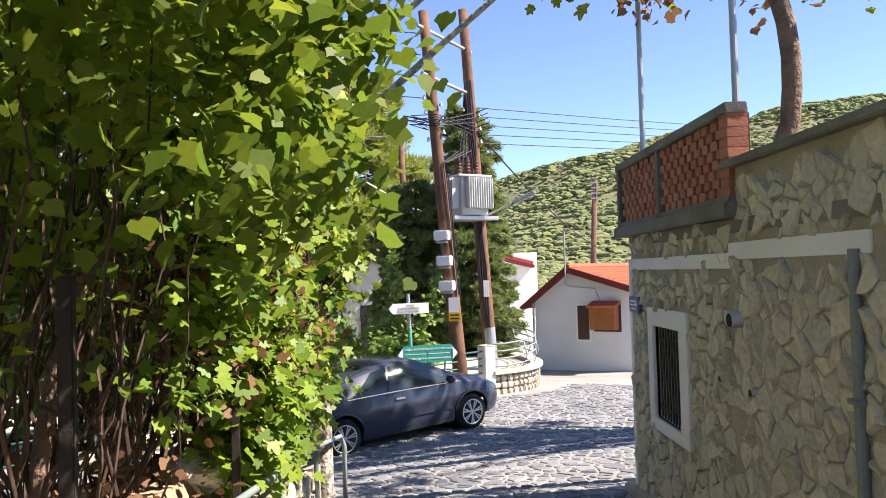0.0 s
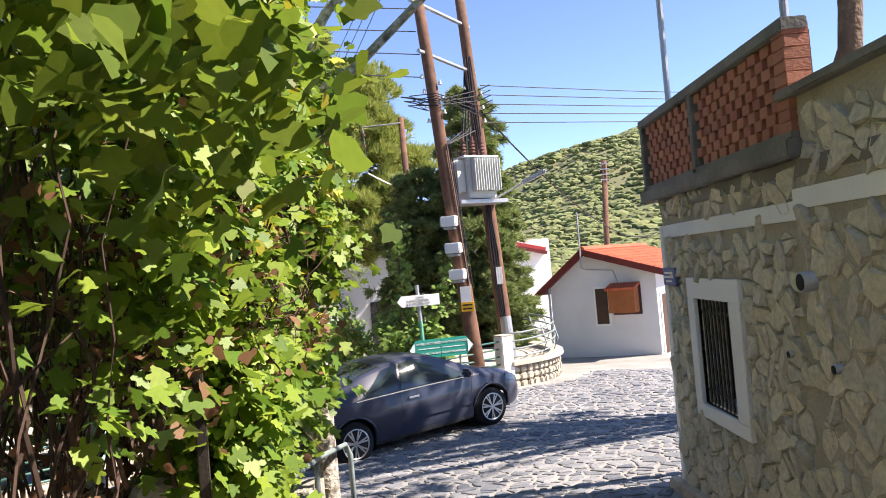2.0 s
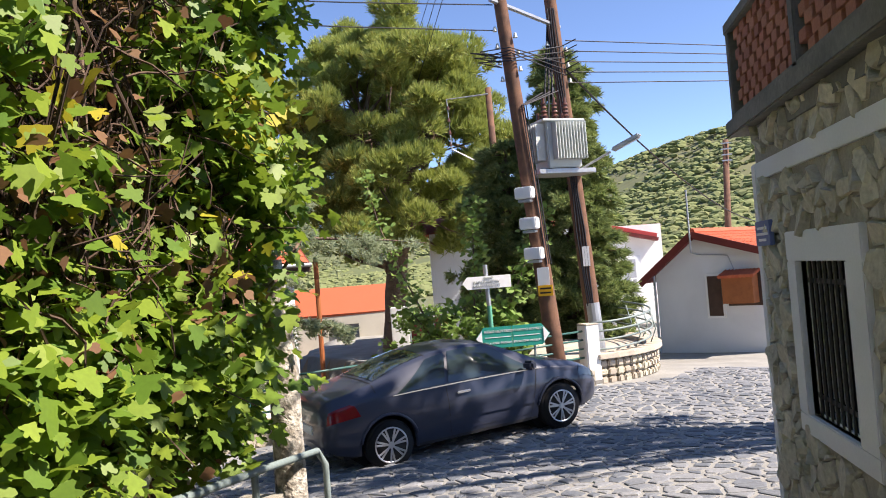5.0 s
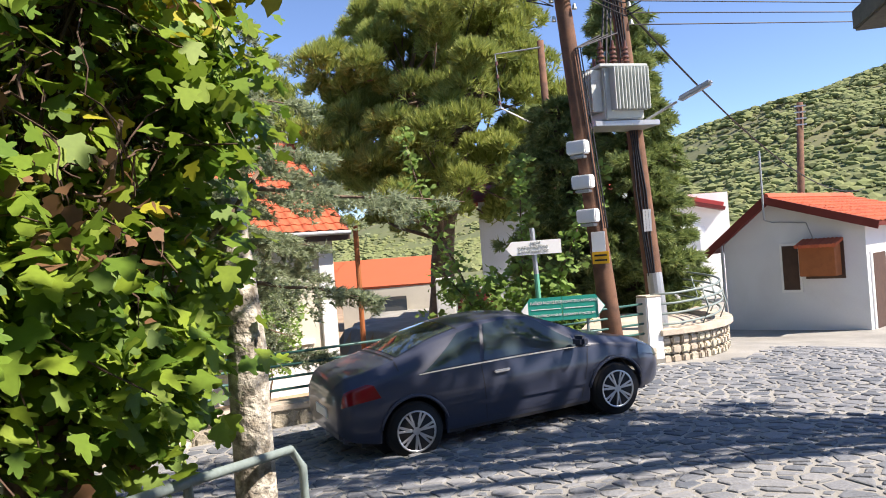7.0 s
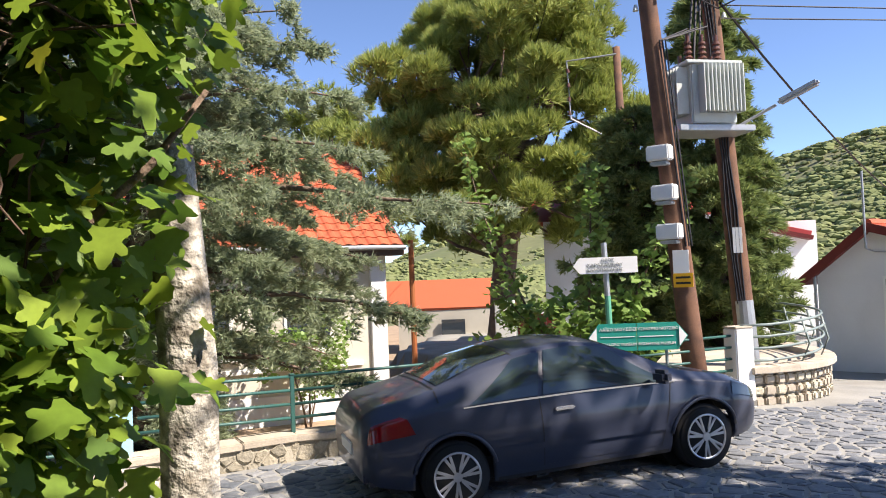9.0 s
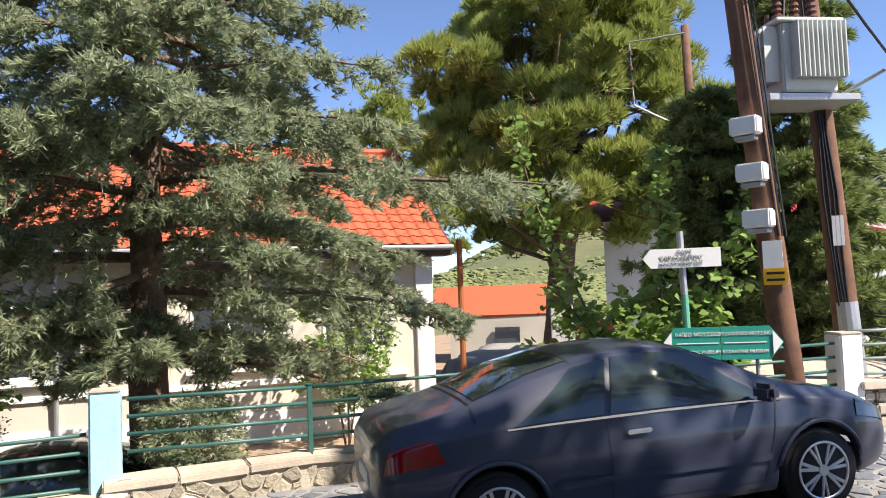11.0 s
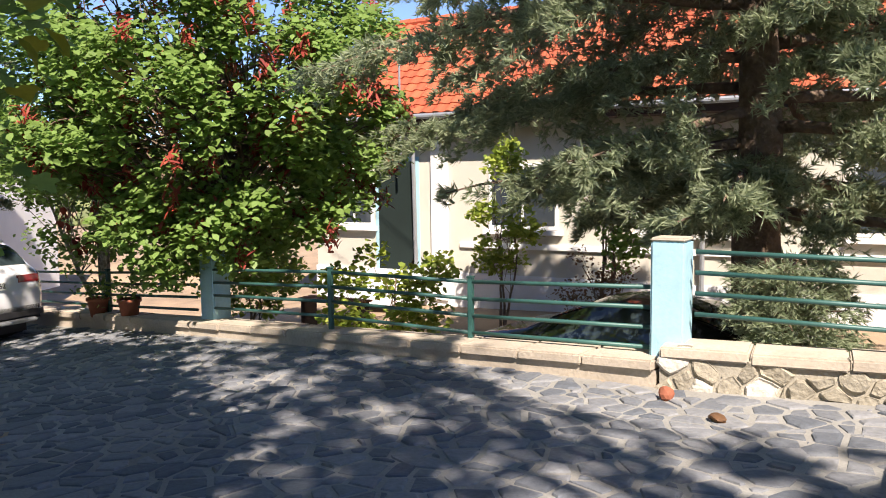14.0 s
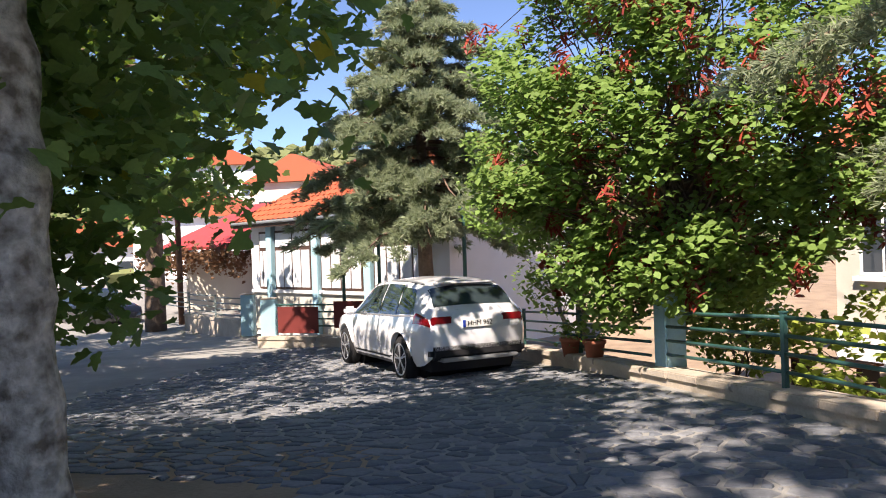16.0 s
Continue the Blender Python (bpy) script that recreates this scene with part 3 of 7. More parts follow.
# ---- white gabled cottage at the lane's end ----
GA0, gd = Vector((3.45, 27.2, 0)), Vector((0.83, -0.56, 0)).normalized()
gb = Vector((0.56, 0.83, 0)).normalized()
gw, gl, gz0, gzl, gza, gzr, gap_ = 3.6, 6.0, -1.8, 0.62, 1.66, 0.98, 1.35
co = thing("cottage", GA0 + Vector((1.5, 2, gz0)), "white plastered cottage with orange tiled roof and brown shutters", "house")


def gp(u, z, d=0.0):
    """A point on the gable plane, u along it, d behind it."""
    p = GA0 + gd * u + gb * d
    return (p.x, p.y, z)


bm = bmesh.new()
fr = [bm.verts.new(gp(u, z)) for u, z in ((0, gz0), (gw, gz0), (gw, gzr), (gap_, gza), (0, gzl))]
bk = [bm.verts.new(gp(u, z, gl)) for u, z in ((0, gz0), (gw, gz0), (gw, gzr), (gap_, gza), (0, gzl))]
bm.faces.new(fr)
bm.faces.new(bk[::-1])
for i in range(5):
    bm.faces.new((fr[i], fr[(i + 1) % 5], bk[(i + 1) % 5], bk[i]))
bmesh.ops.recalc_face_normals(bm, faces=bm.faces)
part("wall", bm, "plaster", co)
sl = (gza - gzl) / gap_
sr = (gza - gzr) / (gw - gap_)
part("roof", slab4([gp(-0.35, gzl - sl * 0.35 + 0.1, -0.3), gp(gap_, gza + 0.1, -0.3), gp(gap_, gza + 0.1, gl), gp(-0.35, gzl - sl * 0.35 + 0.1, gl)], 0.1), "darkred", co)
part("roof", slab4([gp(gap_, gza + 0.1, -0.3), gp(gw + 0.4, gzr - sr * 0.4 + 0.1, -0.3), gp(gw + 0.4, gzr - sr * 0.4 + 0.1, gl), gp(gap_, gza + 0.1, gl)], 0.1), "darkred", co)
e0 = Vector(gp(gw + 0.4, gzr - sr * 0.4 + 0.11, -0.24))
upv = Vector(gp(gap_, gza + 0.11, -0.24)) - e0
tile_slope(co, e0, gb, upv, 20, int(upv.length / 0.33), 0.31, 0.33, 0)
for k in range(10):
    a = Vector(gp(gap_, gza + 0.13, -0.25 + k * 0.6))
    part("ridge_tile", tube(bmesh.new(), a, a + gb * 0.62, 0.10, 0.115, seg=8), "tile1", co)
bm = bmesh.new()
a0, a1, a2 = Vector(gp(-0.38, gzl - sl * 0.38 + 0.03, -0.32)), Vector(gp(gap_, gza + 0.04, -0.32)), Vector(gp(gw + 0.42, gzr - sr * 0.42 + 0.03, -0.32))
for p, q in ((a0, a1), (a1, a2)):
    m = Matrix.Translation((p + q) / 2) @ (q - p).to_track_quat("X", "Z").to_matrix().to_4x4()
    box(bm, None, ((q - p).length, 0.05, 0.2), m=m)
part("verge_board", bm, "darkred", co)
gang = math.degrees(math.atan2(gd.y, gd.x))


def on_gable(name, u0, u1, z0, z1, d0, d1, material, parent, label=""):
    c = Vector(gp((u0 + u1) / 2, (z0 + z1) / 2, (d0 + d1) / 2))
    return part(name, boxm(c, (u1 - u0, d1 - d0, z1 - z0), gang, 0.006), material, parent, label)


w1 = on_gable("window", 1.52, 2.06, -0.72, 0.55, -0.03, 0.1, "white", co)
on_gable("shutter", 1.58, 2.0, -0.66, 0.49, -0.035, 0.05, "wood", w1, "brown wooden shutter")
w2 = on_gable("window", 2.15, 3.1, -0.38, 0.62, -0.02, 0.1, "wood", co)
bm = bmesh.new()
c = Vector(gp(2.6, 0.1, -0.24))
box(bm, c, (0.86, 0.42, 0.78), gang, 0.01)
part("shutter_box", bm, "orangewood", w2, "orange-brown projecting slatted box")
bm = bmesh.new()
for k in range(10):
    tube(bm, gp(2.16 + k * 0.1, 0.60, -0.02), gp(2.16 + k * 0.1, 0.46, -0.55), 0.055, seg=6)
part("awning", bm, "tile", w2, "small orange corrugated awning")
part("mast", tube(bmesh.new(), gp(gap_, 1.2, -0.4), gp(gap_, 3.0, -0.4), 0.028), "galv", co)
part("conduit", path_tube(bmesh.new(), [gp(gap_, 1.2, -0.4), gp(gap_ + 0.05, 1.12, -0.03), gp(gap_ + 0.9, 1.05, -0.03), gp(gap_ + 1.05, 0.62, -0.03)], 0.014, 6), "galv", co)
part("rain_pipe", tube(bmesh.new(), gp(-0.04, gz0, -0.05), gp(-0.04, gzl, -0.05), 0.04), "galv", co)
dw = Vector(gp(gw + 0.02, gz0 + 1.0, 0.75))
dr = part("door", boxm(dw, (0.9, 0.06, 2.0), math.degrees(math.atan2(gb.y, gb.x)), 0.01), "wood", co, "brown louvred door")
dw2 = Vector(gp(gw + 0.03, gz0 + 1.05, 0.75))
part("door_frame", boxm(dw, (1.1, 0.04, 2.12), math.degrees(math.atan2(gb.y, gb.x)), 0.01), "white", dr)
part("step", boxm(gp(gw + 0.25, gz0 + 0.06, 0.75), (1.1, 0.5, 0.14), math.degrees(math.atan2(gb.y, gb.x)), 0.02), "darkred", co)

# ---- farther white house beyond the cottage ----
fh = thing("far_house", (4, 40, -2), "white two-storey house with red roof and a balcony further on", "house")
part("wall", boxm((1.6, 41.0, 0.3), (6.0, 6.0, 4.6), 12), "white", fh)
part("roof", slab4([(-1.8, 37.6, 3.9), (4.9, 37.9, 2.15), (4.6, 44.8, 2.15), (-2.2, 44.4, 3.9)], 0.2), "redroof", fh)
part("eaves", slab4([(-1.8, 37.55, 3.72), (4.95, 37.85, 1.97), (4.6, 44.8, 1.97), (-2.2, 44.4, 3.72)], 0.15), "darkred", fh)
part("balcony", boxm((4.6, 36.6, -0.6), (2.6, 1.6, 0.16), 12, 0.02), "white", fh)
for k in range(6):
    part("baluster", tube(bmesh.new(), (3.5 + k * 0.45, 35.9 + 0.1 * k, -0.5), (3.5 + k * 0.45, 35.9 + 0.1 * k, 0.3), 0.02, seg=6), "signwhite", fh)
for z in (-0.1, 0.1, 0.3):
    part("rail", tube(bmesh.new(), (3.4, 35.88, z), (5.9, 36.4, z), 0.022, seg=6), "signwhite", fh)
dr = part("door", boxm((3.6, 37.9, 0.3), (1.0, 0.1, 1.9), 12, 0.02), "plaster", fh, "pale grey balcony door")
part("door_panel", boxm((3.62, 37.83, 0.3), (0.5, 0.06, 1.6), 12, 0.01), "galv", dr)
part("awning", boxm((1.6, 37.6, 1.9), (1.6, 1.0, 0.12), 12), "tile", fh, "orange awning")

# ---- large house behind the yard ----
ER, EL, EZ = Vector((-6.3, 24.2, 0)), Vector((-19.2, 12.0, 0)), 1.75
hd = (ER - EL).normalized()
hw = Vector((-hd.y, hd.x, 0))
hl = (ER - EL).length
ha = math.degrees(math.atan2(hd.y, hd.x))
bh = thing("village_house", (EL + ER) / 2 + hw * 3 + Vector((0, 0, -2.3)), "long cream plastered house with orange tiled roof behind a sunken yard", "house")


def hp(u, z, d=0.0):
    p = EL + hd * u + hw * d
    return (p.x, p.y, z)


def on_house(name, u0, u1, z0, z1, d0, d1, material, parent, label="", bevel=0.006):
    c = Vector(hp((u0 + u1) / 2, (z0 + z1) / 2, (d0 + d1) / 2))
    return part(name, boxm(c, (u1 - u0, d1 - d0, z1 - z0), ha, bevel), material, parent, label)


OV = 0.55
on_house("wall", 0.3, hl - 0.3, -2.6, EZ + 0.1, OV, OV + 6.0, "cream", bh, bevel=0)
on_house("plinth", 0.28, hl - 0.28, -2.6, -1.75, OV - 0.04, OV, "plaster", bh, bevel=0)
RD, RZ = 3.6, 4.5
part("roof", slab4([hp(0, EZ, 0), hp(hl, EZ, 0), hp(hl - 0.0, RZ, RD), hp(0, RZ, RD)], 0.09), "darkred", bh)
part("roof", slab4([hp(0, EZ, 2 * RD), hp(hl, EZ, 2 * RD), hp(hl, RZ, RD), hp(0, RZ, RD)], 0.09), "darkred", bh)
upv = Vector(hp(0, RZ, RD)) - Vector(hp(0, EZ, 0))
tile_slope(bh, Vector(hp(0, EZ + 0.012, 0)), hd, upv, int(hl / 0.3), int(upv.length / 0.32), 0.3, 0.32, 300, key=lambda p: (p - Vector((-13.5, 17.5, 3))).length)
for k in range(int(hl / 0.42)):
    part("ridge_tile", tube(bmesh.new(), hp(k * 0.42, RZ + 0.02, RD), hp(k * 0.42 + 0.44, RZ + 0.03, RD), 0.11, 0.125, seg=8), "tile1", bh)
bm = bmesh.new()
g = [bm.verts.new(hp(hl - 0.3, z, d)) for z, d in ((EZ, OV), (EZ, 2 * RD - OV), (RZ - 0.1, RD))]
g2 = [bm.verts.new(hp(hl - 0.6, z, d)) for z, d in ((EZ, OV), (EZ, 2 * RD - OV), (RZ - 0.1, RD))]
bm.faces.new(g), bm.faces.new(g2[::-1])
for i in range(3):
    bm.faces.new((g[i], g[(i + 1) % 3], g2[(i + 1) % 3], g2[i]))
part("gable", bm, "cream", bh)
part("gutter", tube(bmesh.new(), hp(0, EZ - 0.05, -0.06), hp(hl, EZ - 0.05, -0.06), 0.06), "galv", bh)
on_house("fascia", 0, hl, EZ - 0.2, EZ - 0.04, 0.0, 0.04, "wood", bh, "dark brown eaves board")
on_house("soffit", 0, hl, EZ - 0.24, EZ - 0.2, 0.0, OV, "wood", bh)
for u in (3.2, 9.5):
    part("downpipe", tube(bmesh.new(), hp(u, EZ + 0.0, 0.35), hp(u, -2.3, 0.45), 0.045), "galv", bh)
part("mast", tube(bmesh.new(), hp(3.15, 0.9, -0.08), hp(3.15, 3.4, -0.08), 0.025), "galv", bh, "thin aerial mast")
for u, w in ((0.9, 1.1), (5.0, 1.6), (8.2, 1.8), (12.0, 1.6), (14.8, 1.2)):
    wn_ = on_house("window", u, u + w, -0.75, 0.65, OV - 0.03, OV + 0.08, "white", bh)
    on_house("pane", u + 0.08, u + w / 2 - 0.03, -0.67, 0.57, OV - 0.04, OV, "window", wn_)
    on_house("pane", u + w / 2 + 0.03, u + w - 0.08, -0.67, 0.57, OV - 0.04, OV, "window", wn_)
    on_house("sill", u - 0.1, u + w + 0.1, -0.86, -0.76, OV - 0.14, OV, "white", wn_)
# near-black green panel paints the shade inside the open doorway
d1 = on_house("door", 2.15, 3.15, -2.2, 0.75, OV - 0.03, OV + 0.06, "doorwaydark", bh, "open doorway, its dark inside painted as a near-black green panel")
on_house("door_frame", 2.05, 3.25, -2.2, 0.85, OV - 0.02, OV + 0.05, "bluepaint", d1)
on_house("pilaster", 3.6, 4.0, -2.4, EZ - 0.2, OV - 0.1, OV, "white", bh)
on_house("pilaster", hl - 0.75, hl - 0.35, -2.4, EZ - 0.2, OV - 0.1, OV, "plaster", bh)
on_house("band", 4.3, hl - 1, -1.18, -1.06, OV - 0.06, OV, "white", bh)
part("post", tube(bmesh.new(), hp(hl + 0.35, -2.4, 0.4), hp(hl + 0.35, 1.9, 0.4), 0.07), "orangewood", bh, "rust-red verandah post")
# entrance steps
for k in range(4):
    on_house("step", 1.9 + 0.02 * k, 3.5, -2.4, -2.25 + 0.16 * (3 - k), OV - 0.4 - 0.3 * k, OV - 0.1 - 0.3 * k, "plaster", bh, bevel=0.01)

# ---- house with glazed porch ----
H2A, H2B, H2Z = Vector((-22.9, -5.4, 0)), Vector((-19.0, 3.6, 0)), 1.18
kd = (H2B - H2A).normalized()
kw = Vector((-kd.y, kd.x, 0))
kl = (H2B - H2A).length
ka = math.degrees(math.atan2(kd.y, kd.x))
h2 = thing("porch_house", (H2A + H2B) / 2 + kw * 3 + Vector((0, 0, -2.3)), "pale house with wide brown-framed windows, blue pilasters and orange roof", "house")


def kp(u, z, d=0.0):
    p = H2A + kd * u + kw * d
    return (p.x, p.y, z)


def on_h2(name, u0, u1, z0, z1, d0, d1, material, parent, label="", bevel=0.006):
    c = Vector(kp((u0 + u1) / 2, (z0 + z1) / 2, (d0 + d1) / 2))
    return part(name, boxm(c, (u1 - u0, d1 - d0, z1 - z0), ka, bevel), material, parent, label)


on_h2("wall", 0.3, kl, -2.6, H2Z - 0.05, 0.5, 6.0, "white", h2, bevel=0)
part("roof", slab4([kp(-0.1, H2Z, 0), kp(kl, H2Z, 0), kp(kl, 3.3, 3.3), kp(2.6, 3.3, 3.3)], 0.09), "darkred", h2)
part("roof", slab4([kp(-0.1, H2Z, 0), kp(2.6, 3.3, 3.3), kp(2.6, 3.3, 3.4), kp(-0.1, H2Z, 6.6)], 0.09), "tile", h2)
upv = Vector(kp(0, 3.3, 3.3)) - Vector(kp(0, H2Z, 0))
nj = int(upv.length / 0.33)
upn = upv.normalized()
V, F = [], []
for j in range(nj):
    lo = 2.7 * j / nj
    tile_slope(h2, Vector(kp(lo, H2Z + 0.012, 0)) + upn * (j * 0.33), kd, upv, int((kl - lo) / 0.3), 1, 0.3, 0.33, 0)
on_h2("fascia", 0, kl, H2Z - 0.2, H2Z - 0.03, 0, 0.05, "wood", h2, "dark brown eaves board")
part("gutter", tube(bmesh.new(), kp(0, H2Z - 0.04, -0.05), kp(kl, H2Z - 0.04, -0.05), 0.05), "galv", h2)
on_h2("plinth", 0.3, kl, -2.4, -1.15, 0.44, 0.5, "cream", h2)
for u, w in ((0.95, 0.5), (1.9, 2.0), (4.4, 2.0), (6.9, 2.2)):
    w_ = on_h2("window", u, u + w, -1.05, 0.85, 0.40, 0.5, "wood", h2, "brown-framed window with white blind")
    k = 2 if w > 1 else 1
    for i in range(k):
        a, b = u + 0.07 + i * (w - 0.07) / k, u + (i + 1) * (w - 0.07) / k
        on_h2("pane", a, b, 0.32, 0.78, 0.38, 0.45, "cloth", w_)
        mid = (a + b) / 2
        on_h2("pane", a, mid - 0.03, -0.98, 0.2, 0.38, 0.45, "cloth", w_)
        on_h2("pane", mid + 0.03, b, -0.98, 0.2, 0.38, 0.45, "cloth", w_)
for u in (1.52, 4.05, 6.55):
    on_h2("pilaster", u, u + 0.3, -2.4, H2Z - 0.15, 0.30, 0.5, "bluepaint", h2, "pale blue pilaster")
on_h2("sill", 0.5, kl - 0.2, -1.17, -1.07, 0.34, 0.5, "white", h2)


# ---- fence and low wall along the yard ----
def run_between(a, b):
    a, b = Vector((*a, 0)), Vector((*b, 0))
    d = b - a
    return a, d.normalized(), d.length, math.degrees(math.atan2(d.y, d.x))


def rail_bay(parent, a, b, za, zb, rails, r=0.019, material="greenrail"):
    for dz in rails:
        part("rail", tube(bmesh.new(), (a[0], a[1], za - dz), (b[0], b[1], zb - dz), r, seg=8), material, parent, smooth=True)


def fence_post(parent, p, z0, z1, material="greenrail"):
    bm = bmesh.new()
    box(bm, (p[0], p[1], (z0 + z1) / 2), (0.05, 0.05, z1 - z0), 40, 0.004)
    box(bm, (p[0], p[1], z1 + 0.008), (0.065, 0.065, 0.016), 40, 0.004)
    part("post", bm, material, parent)


def low_wall(name, a, b, za, zb, top_a, top_b, label, thick=0.34, stones=True):
    """A coped rubble wall; tops and feet may slope."""
    o, d, l, ang = run_between(a, b)
    nrm = Vector((-d.y, d.x, 0))
    w = thing(name, (o.x, o.y, za), label, "wall")
    w["kind"] = "structure"

    def sect(t0, t1, off0, off1, z0a, z0b, z1a, z1b):
        bm = bmesh.new()
        vs = []
        for s, q0, q1 in ((0, z0a, z1a), (l, z0b, z1b)):
            for off in (off0, off1):
                for q in (q0, q1):
                    p = o + d * s + nrm * off
                    vs.append(bm.verts.new((p.x, p.y, q)))
        a0, a1, b0, b1, c0, c1, e0, e1 = vs
        for f in ((a0, a1, b1, b0), (c0, e0, e1, c1), (a0, c0, c1, a1), (b0, b1, e1, e0), (a1, c1, e1, b1), (a0, b0, e0, c0)):
            bm.faces.new(f)
        bmesh.ops.recalc_face_normals(bm, faces=bm.faces)
        return bm

    part("core", sect(0, l, -thick / 2, thick / 2, za - 0.9, zb - 0.9, top_a - 0.09, top_b - 0.09), "mortar" if stones else "coping", w)
    n = max(1, int(l / 0.62))
    for k in range(n):
        t0, t1 = l * k / n + 0.004, l * (k + 1) / n - 0.004
        zt = top_a + (top_b - top_a) * (k + 0.5) / n
        c = o + d * ((t0 + t1) / 2)
        bm = bmesh.new()
        box(bm, (c.x, c.y, zt - 0.045 + rng.uniform(-.006, .006)), (t1 - t0, thick + 0.07 + rng.uniform(-.02, .02), 0.09), ang + rng.uniform(-.6, .6), 0.014)
        for v in bm.verts:
            v.co.z += (Vector((v.co.x - c.x, v.co.y - c.y, 0)) @ d) * (top_b - top_a) / l
        part("coping_stone", bm, "coping", w)
    if stones:
        hgt = max(top_a - za, top_b - zb) - 0.08
        for c in cells(0.02, l - 0.02, -0.26, hgt, 0.21, 0.11, 0.007, rng, 0.44, 0.4):
            if c[1] > hgt - 0.03:
                continue

            def plc(u, v, h):
                zz = za + (zb - za) * u / l + 0.03
                p = o + d * u + nrm * (thick / 2 + h)
                return (p.x, p.y, zz + v)

            vs, fs = stone_mesh(c, plc, 0.022 * rng.uniform(.6, 1.3), 0.012, 0.15)
            raw("stone", vs, fs, "wallstone" if rng.random() < 0.92 else "rock", w)
    return w


RAILS = (0.02, 0.185, 0.35, 0.515)
low_wall("wall_yard", FENCE[0], FENCE[1], -1.14, -1.22, -0.84, -0.90, "low rubble wall with cement coping under the fence")
low_wall("wall_yard_2", FENCE[1], FENCE[2], -1.22, -1.24, -0.90, -0.94, "low rubble wall with cement coping under the fence")
low_wall("wall_yard_3", FENCE[2], FENCE[5], -1.24, -1.62, -1.05, -1.42, "cracked low cement kerb wall under the fence", stones=False)
low_wall("wall_yard_4", FENCE[5], FENCE[6], -1.62, -1.95, -1.42, -1.72, "cracked low cement kerb wall under the fence", stones=False)
low_wall("wall_yard_5", FENCE[6], FENCE[7], -1.95, -2.12, -1.75, -1.85, "low cement wall under panels", stones=False)
low_wall("wall_yard_6", FENCE[7], FENCE[8], -2.12, -2.12, -1.88, -1.85, "low cement wall under panels", stones=False)


def pillar(name, p, rz, w, z0, z1, material, label, chip=True):
    t = thing(name, (p[0], p[1], z0), label, "pillar")
    bm = boxm((p[0], p[1], (z0 - 0.3 + z1) / 2), (w, w, z1 - z0 + 0.3), rz, 0.018)
    part("shaft", bm, material, t)
    part("cap", boxm((p[0], p[1], z1 + 0.006), (w * 1.02, w * 1.02, 0.03), rz, 0.012), "coping" if chip else material, t)
    part("foot", boxm((p[0], p[1], z0 + 0.02), (w * 1.02, w * 1.02, 0.1), rz, 0.012), "concrete", t)
    return t


pillar("fence_pillar", (-5.60, 13.30), 40, 0.27, -1.22, -0.13, "bluepaint", "pale blue painted square fence pillar on a low wall")
pillar("fence_pillar", (-10.75, 9.93), 36, 0.28, -1.62, -0.53, "bluepaint", "pale blue painted square fence pillar with stained foot")
pillar("fence_pillar", (1.08, 18.25), 34, 0.30, -1.1, 0.0, "white", "white painted square pillar at the planter")
pillar("fence_pillar", (-16.75, 0.15), 25, 0.36, -2.15, -0.98, "bluepaint", "grey-blue square gate pillar in shade")
pillar("fence_pillar", (-18.9, -2.0), 20, 0.34, -2.2, -1.0, "bluepaint", "pale green-blue gate pillar")

fn = thing("fence", (-2, 16, -0.9), "green pipe railing between pillars on the low wall", "fence")
q = [(-4.18 + (1.05 + 4.18) * k / 3, 14.6 + (18.2 - 14.6) * k / 3) for k in range(4)]
for k in range(3):
    za, zb = -0.22 + 0.13 * k / 3, -0.22 + 0.13 * (k + 1) / 3
    rail_bay(fn, q[k], q[k + 1], za, zb, RAILS)
    fence_post(fn, q[k], -0.92 + 0.03 * k, za)
rail_bay(fn, q[0], (-5.46, 13.42), -0.22, -0.20, RAILS)
fn2 = thing("fence", (-8, 11.5, -1.2), "green pipe railing above the sunken yard", "fence")
pa, pA, pB, pb = (-5.72, 13.18), (-7.26, 12.2), (-8.75, 11.1), (-10.68, 9.85)
rail_bay(fn2, pa, pA, -0.50, -0.60, RAILS)
rail_bay(fn2, pA, pB, -0.60, -0.62, RAILS)
rail_bay(fn2, pB, pb, -0.62, -0.75, RAILS)
fence_post(fn2, pA, -1.2, -0.58)
fence_post(fn2, pB, -1.3, -0.60)
fn3 = thing("fence", (-13, 8.3, -1.6), "green pipe railing beside the parked white car", "fence")
pc = (-12.7, 8.45)
rail_bay(fn3, (-10.75, 9.7), pc, -0.78, -0.95, RAILS)
rail_bay(fn3, pc, (-14.8, 7.0), -0.95, -1.1, RAILS)
fence_post(fn3, pc, -1.6, -0.93)
fence_post(fn3, (-14.8, 7.0), -1.75, -1.08)
fn4 = thing("fence", (-16.8, 2, -1.8), "railing with dark red sheet panels behind the white car", "fence")
rail_bay(fn4, (-14.8, 7.0), (-16.9, 3.0), -1.1, -1.15, RAILS)
rail_bay(fn4, (-16.9, 3.0), (-16.7, 0.3), -1.12, -1.1, RAILS)
fence_post(fn4, (-16.9, 3.0), -1.9, -1.1)
for (a, b, zz) in (((-16.72, 0.45), (-16.8, 1.5), -1.48), ((-16.84, 1.9), (-16.9, 2.8), -1.36)):
    o, d, l, ang = run_between(a, b)
    c = o + d * (l / 2)
    part("panel", boxm((c.x + 0.06, c.y, zz), (l, 0.03, 0.62), ang, 0.004), "darkred", fn4, "dark red sheet panel")
fn5 = thing("fence", (-20, -4, -2.2), "grey railing on a low wall down the lane", "fence")
o5 = [(-18.95, -2.1), (-20.3, -4.2), (-22.0, -6.6), (-24.5, -10.0)]
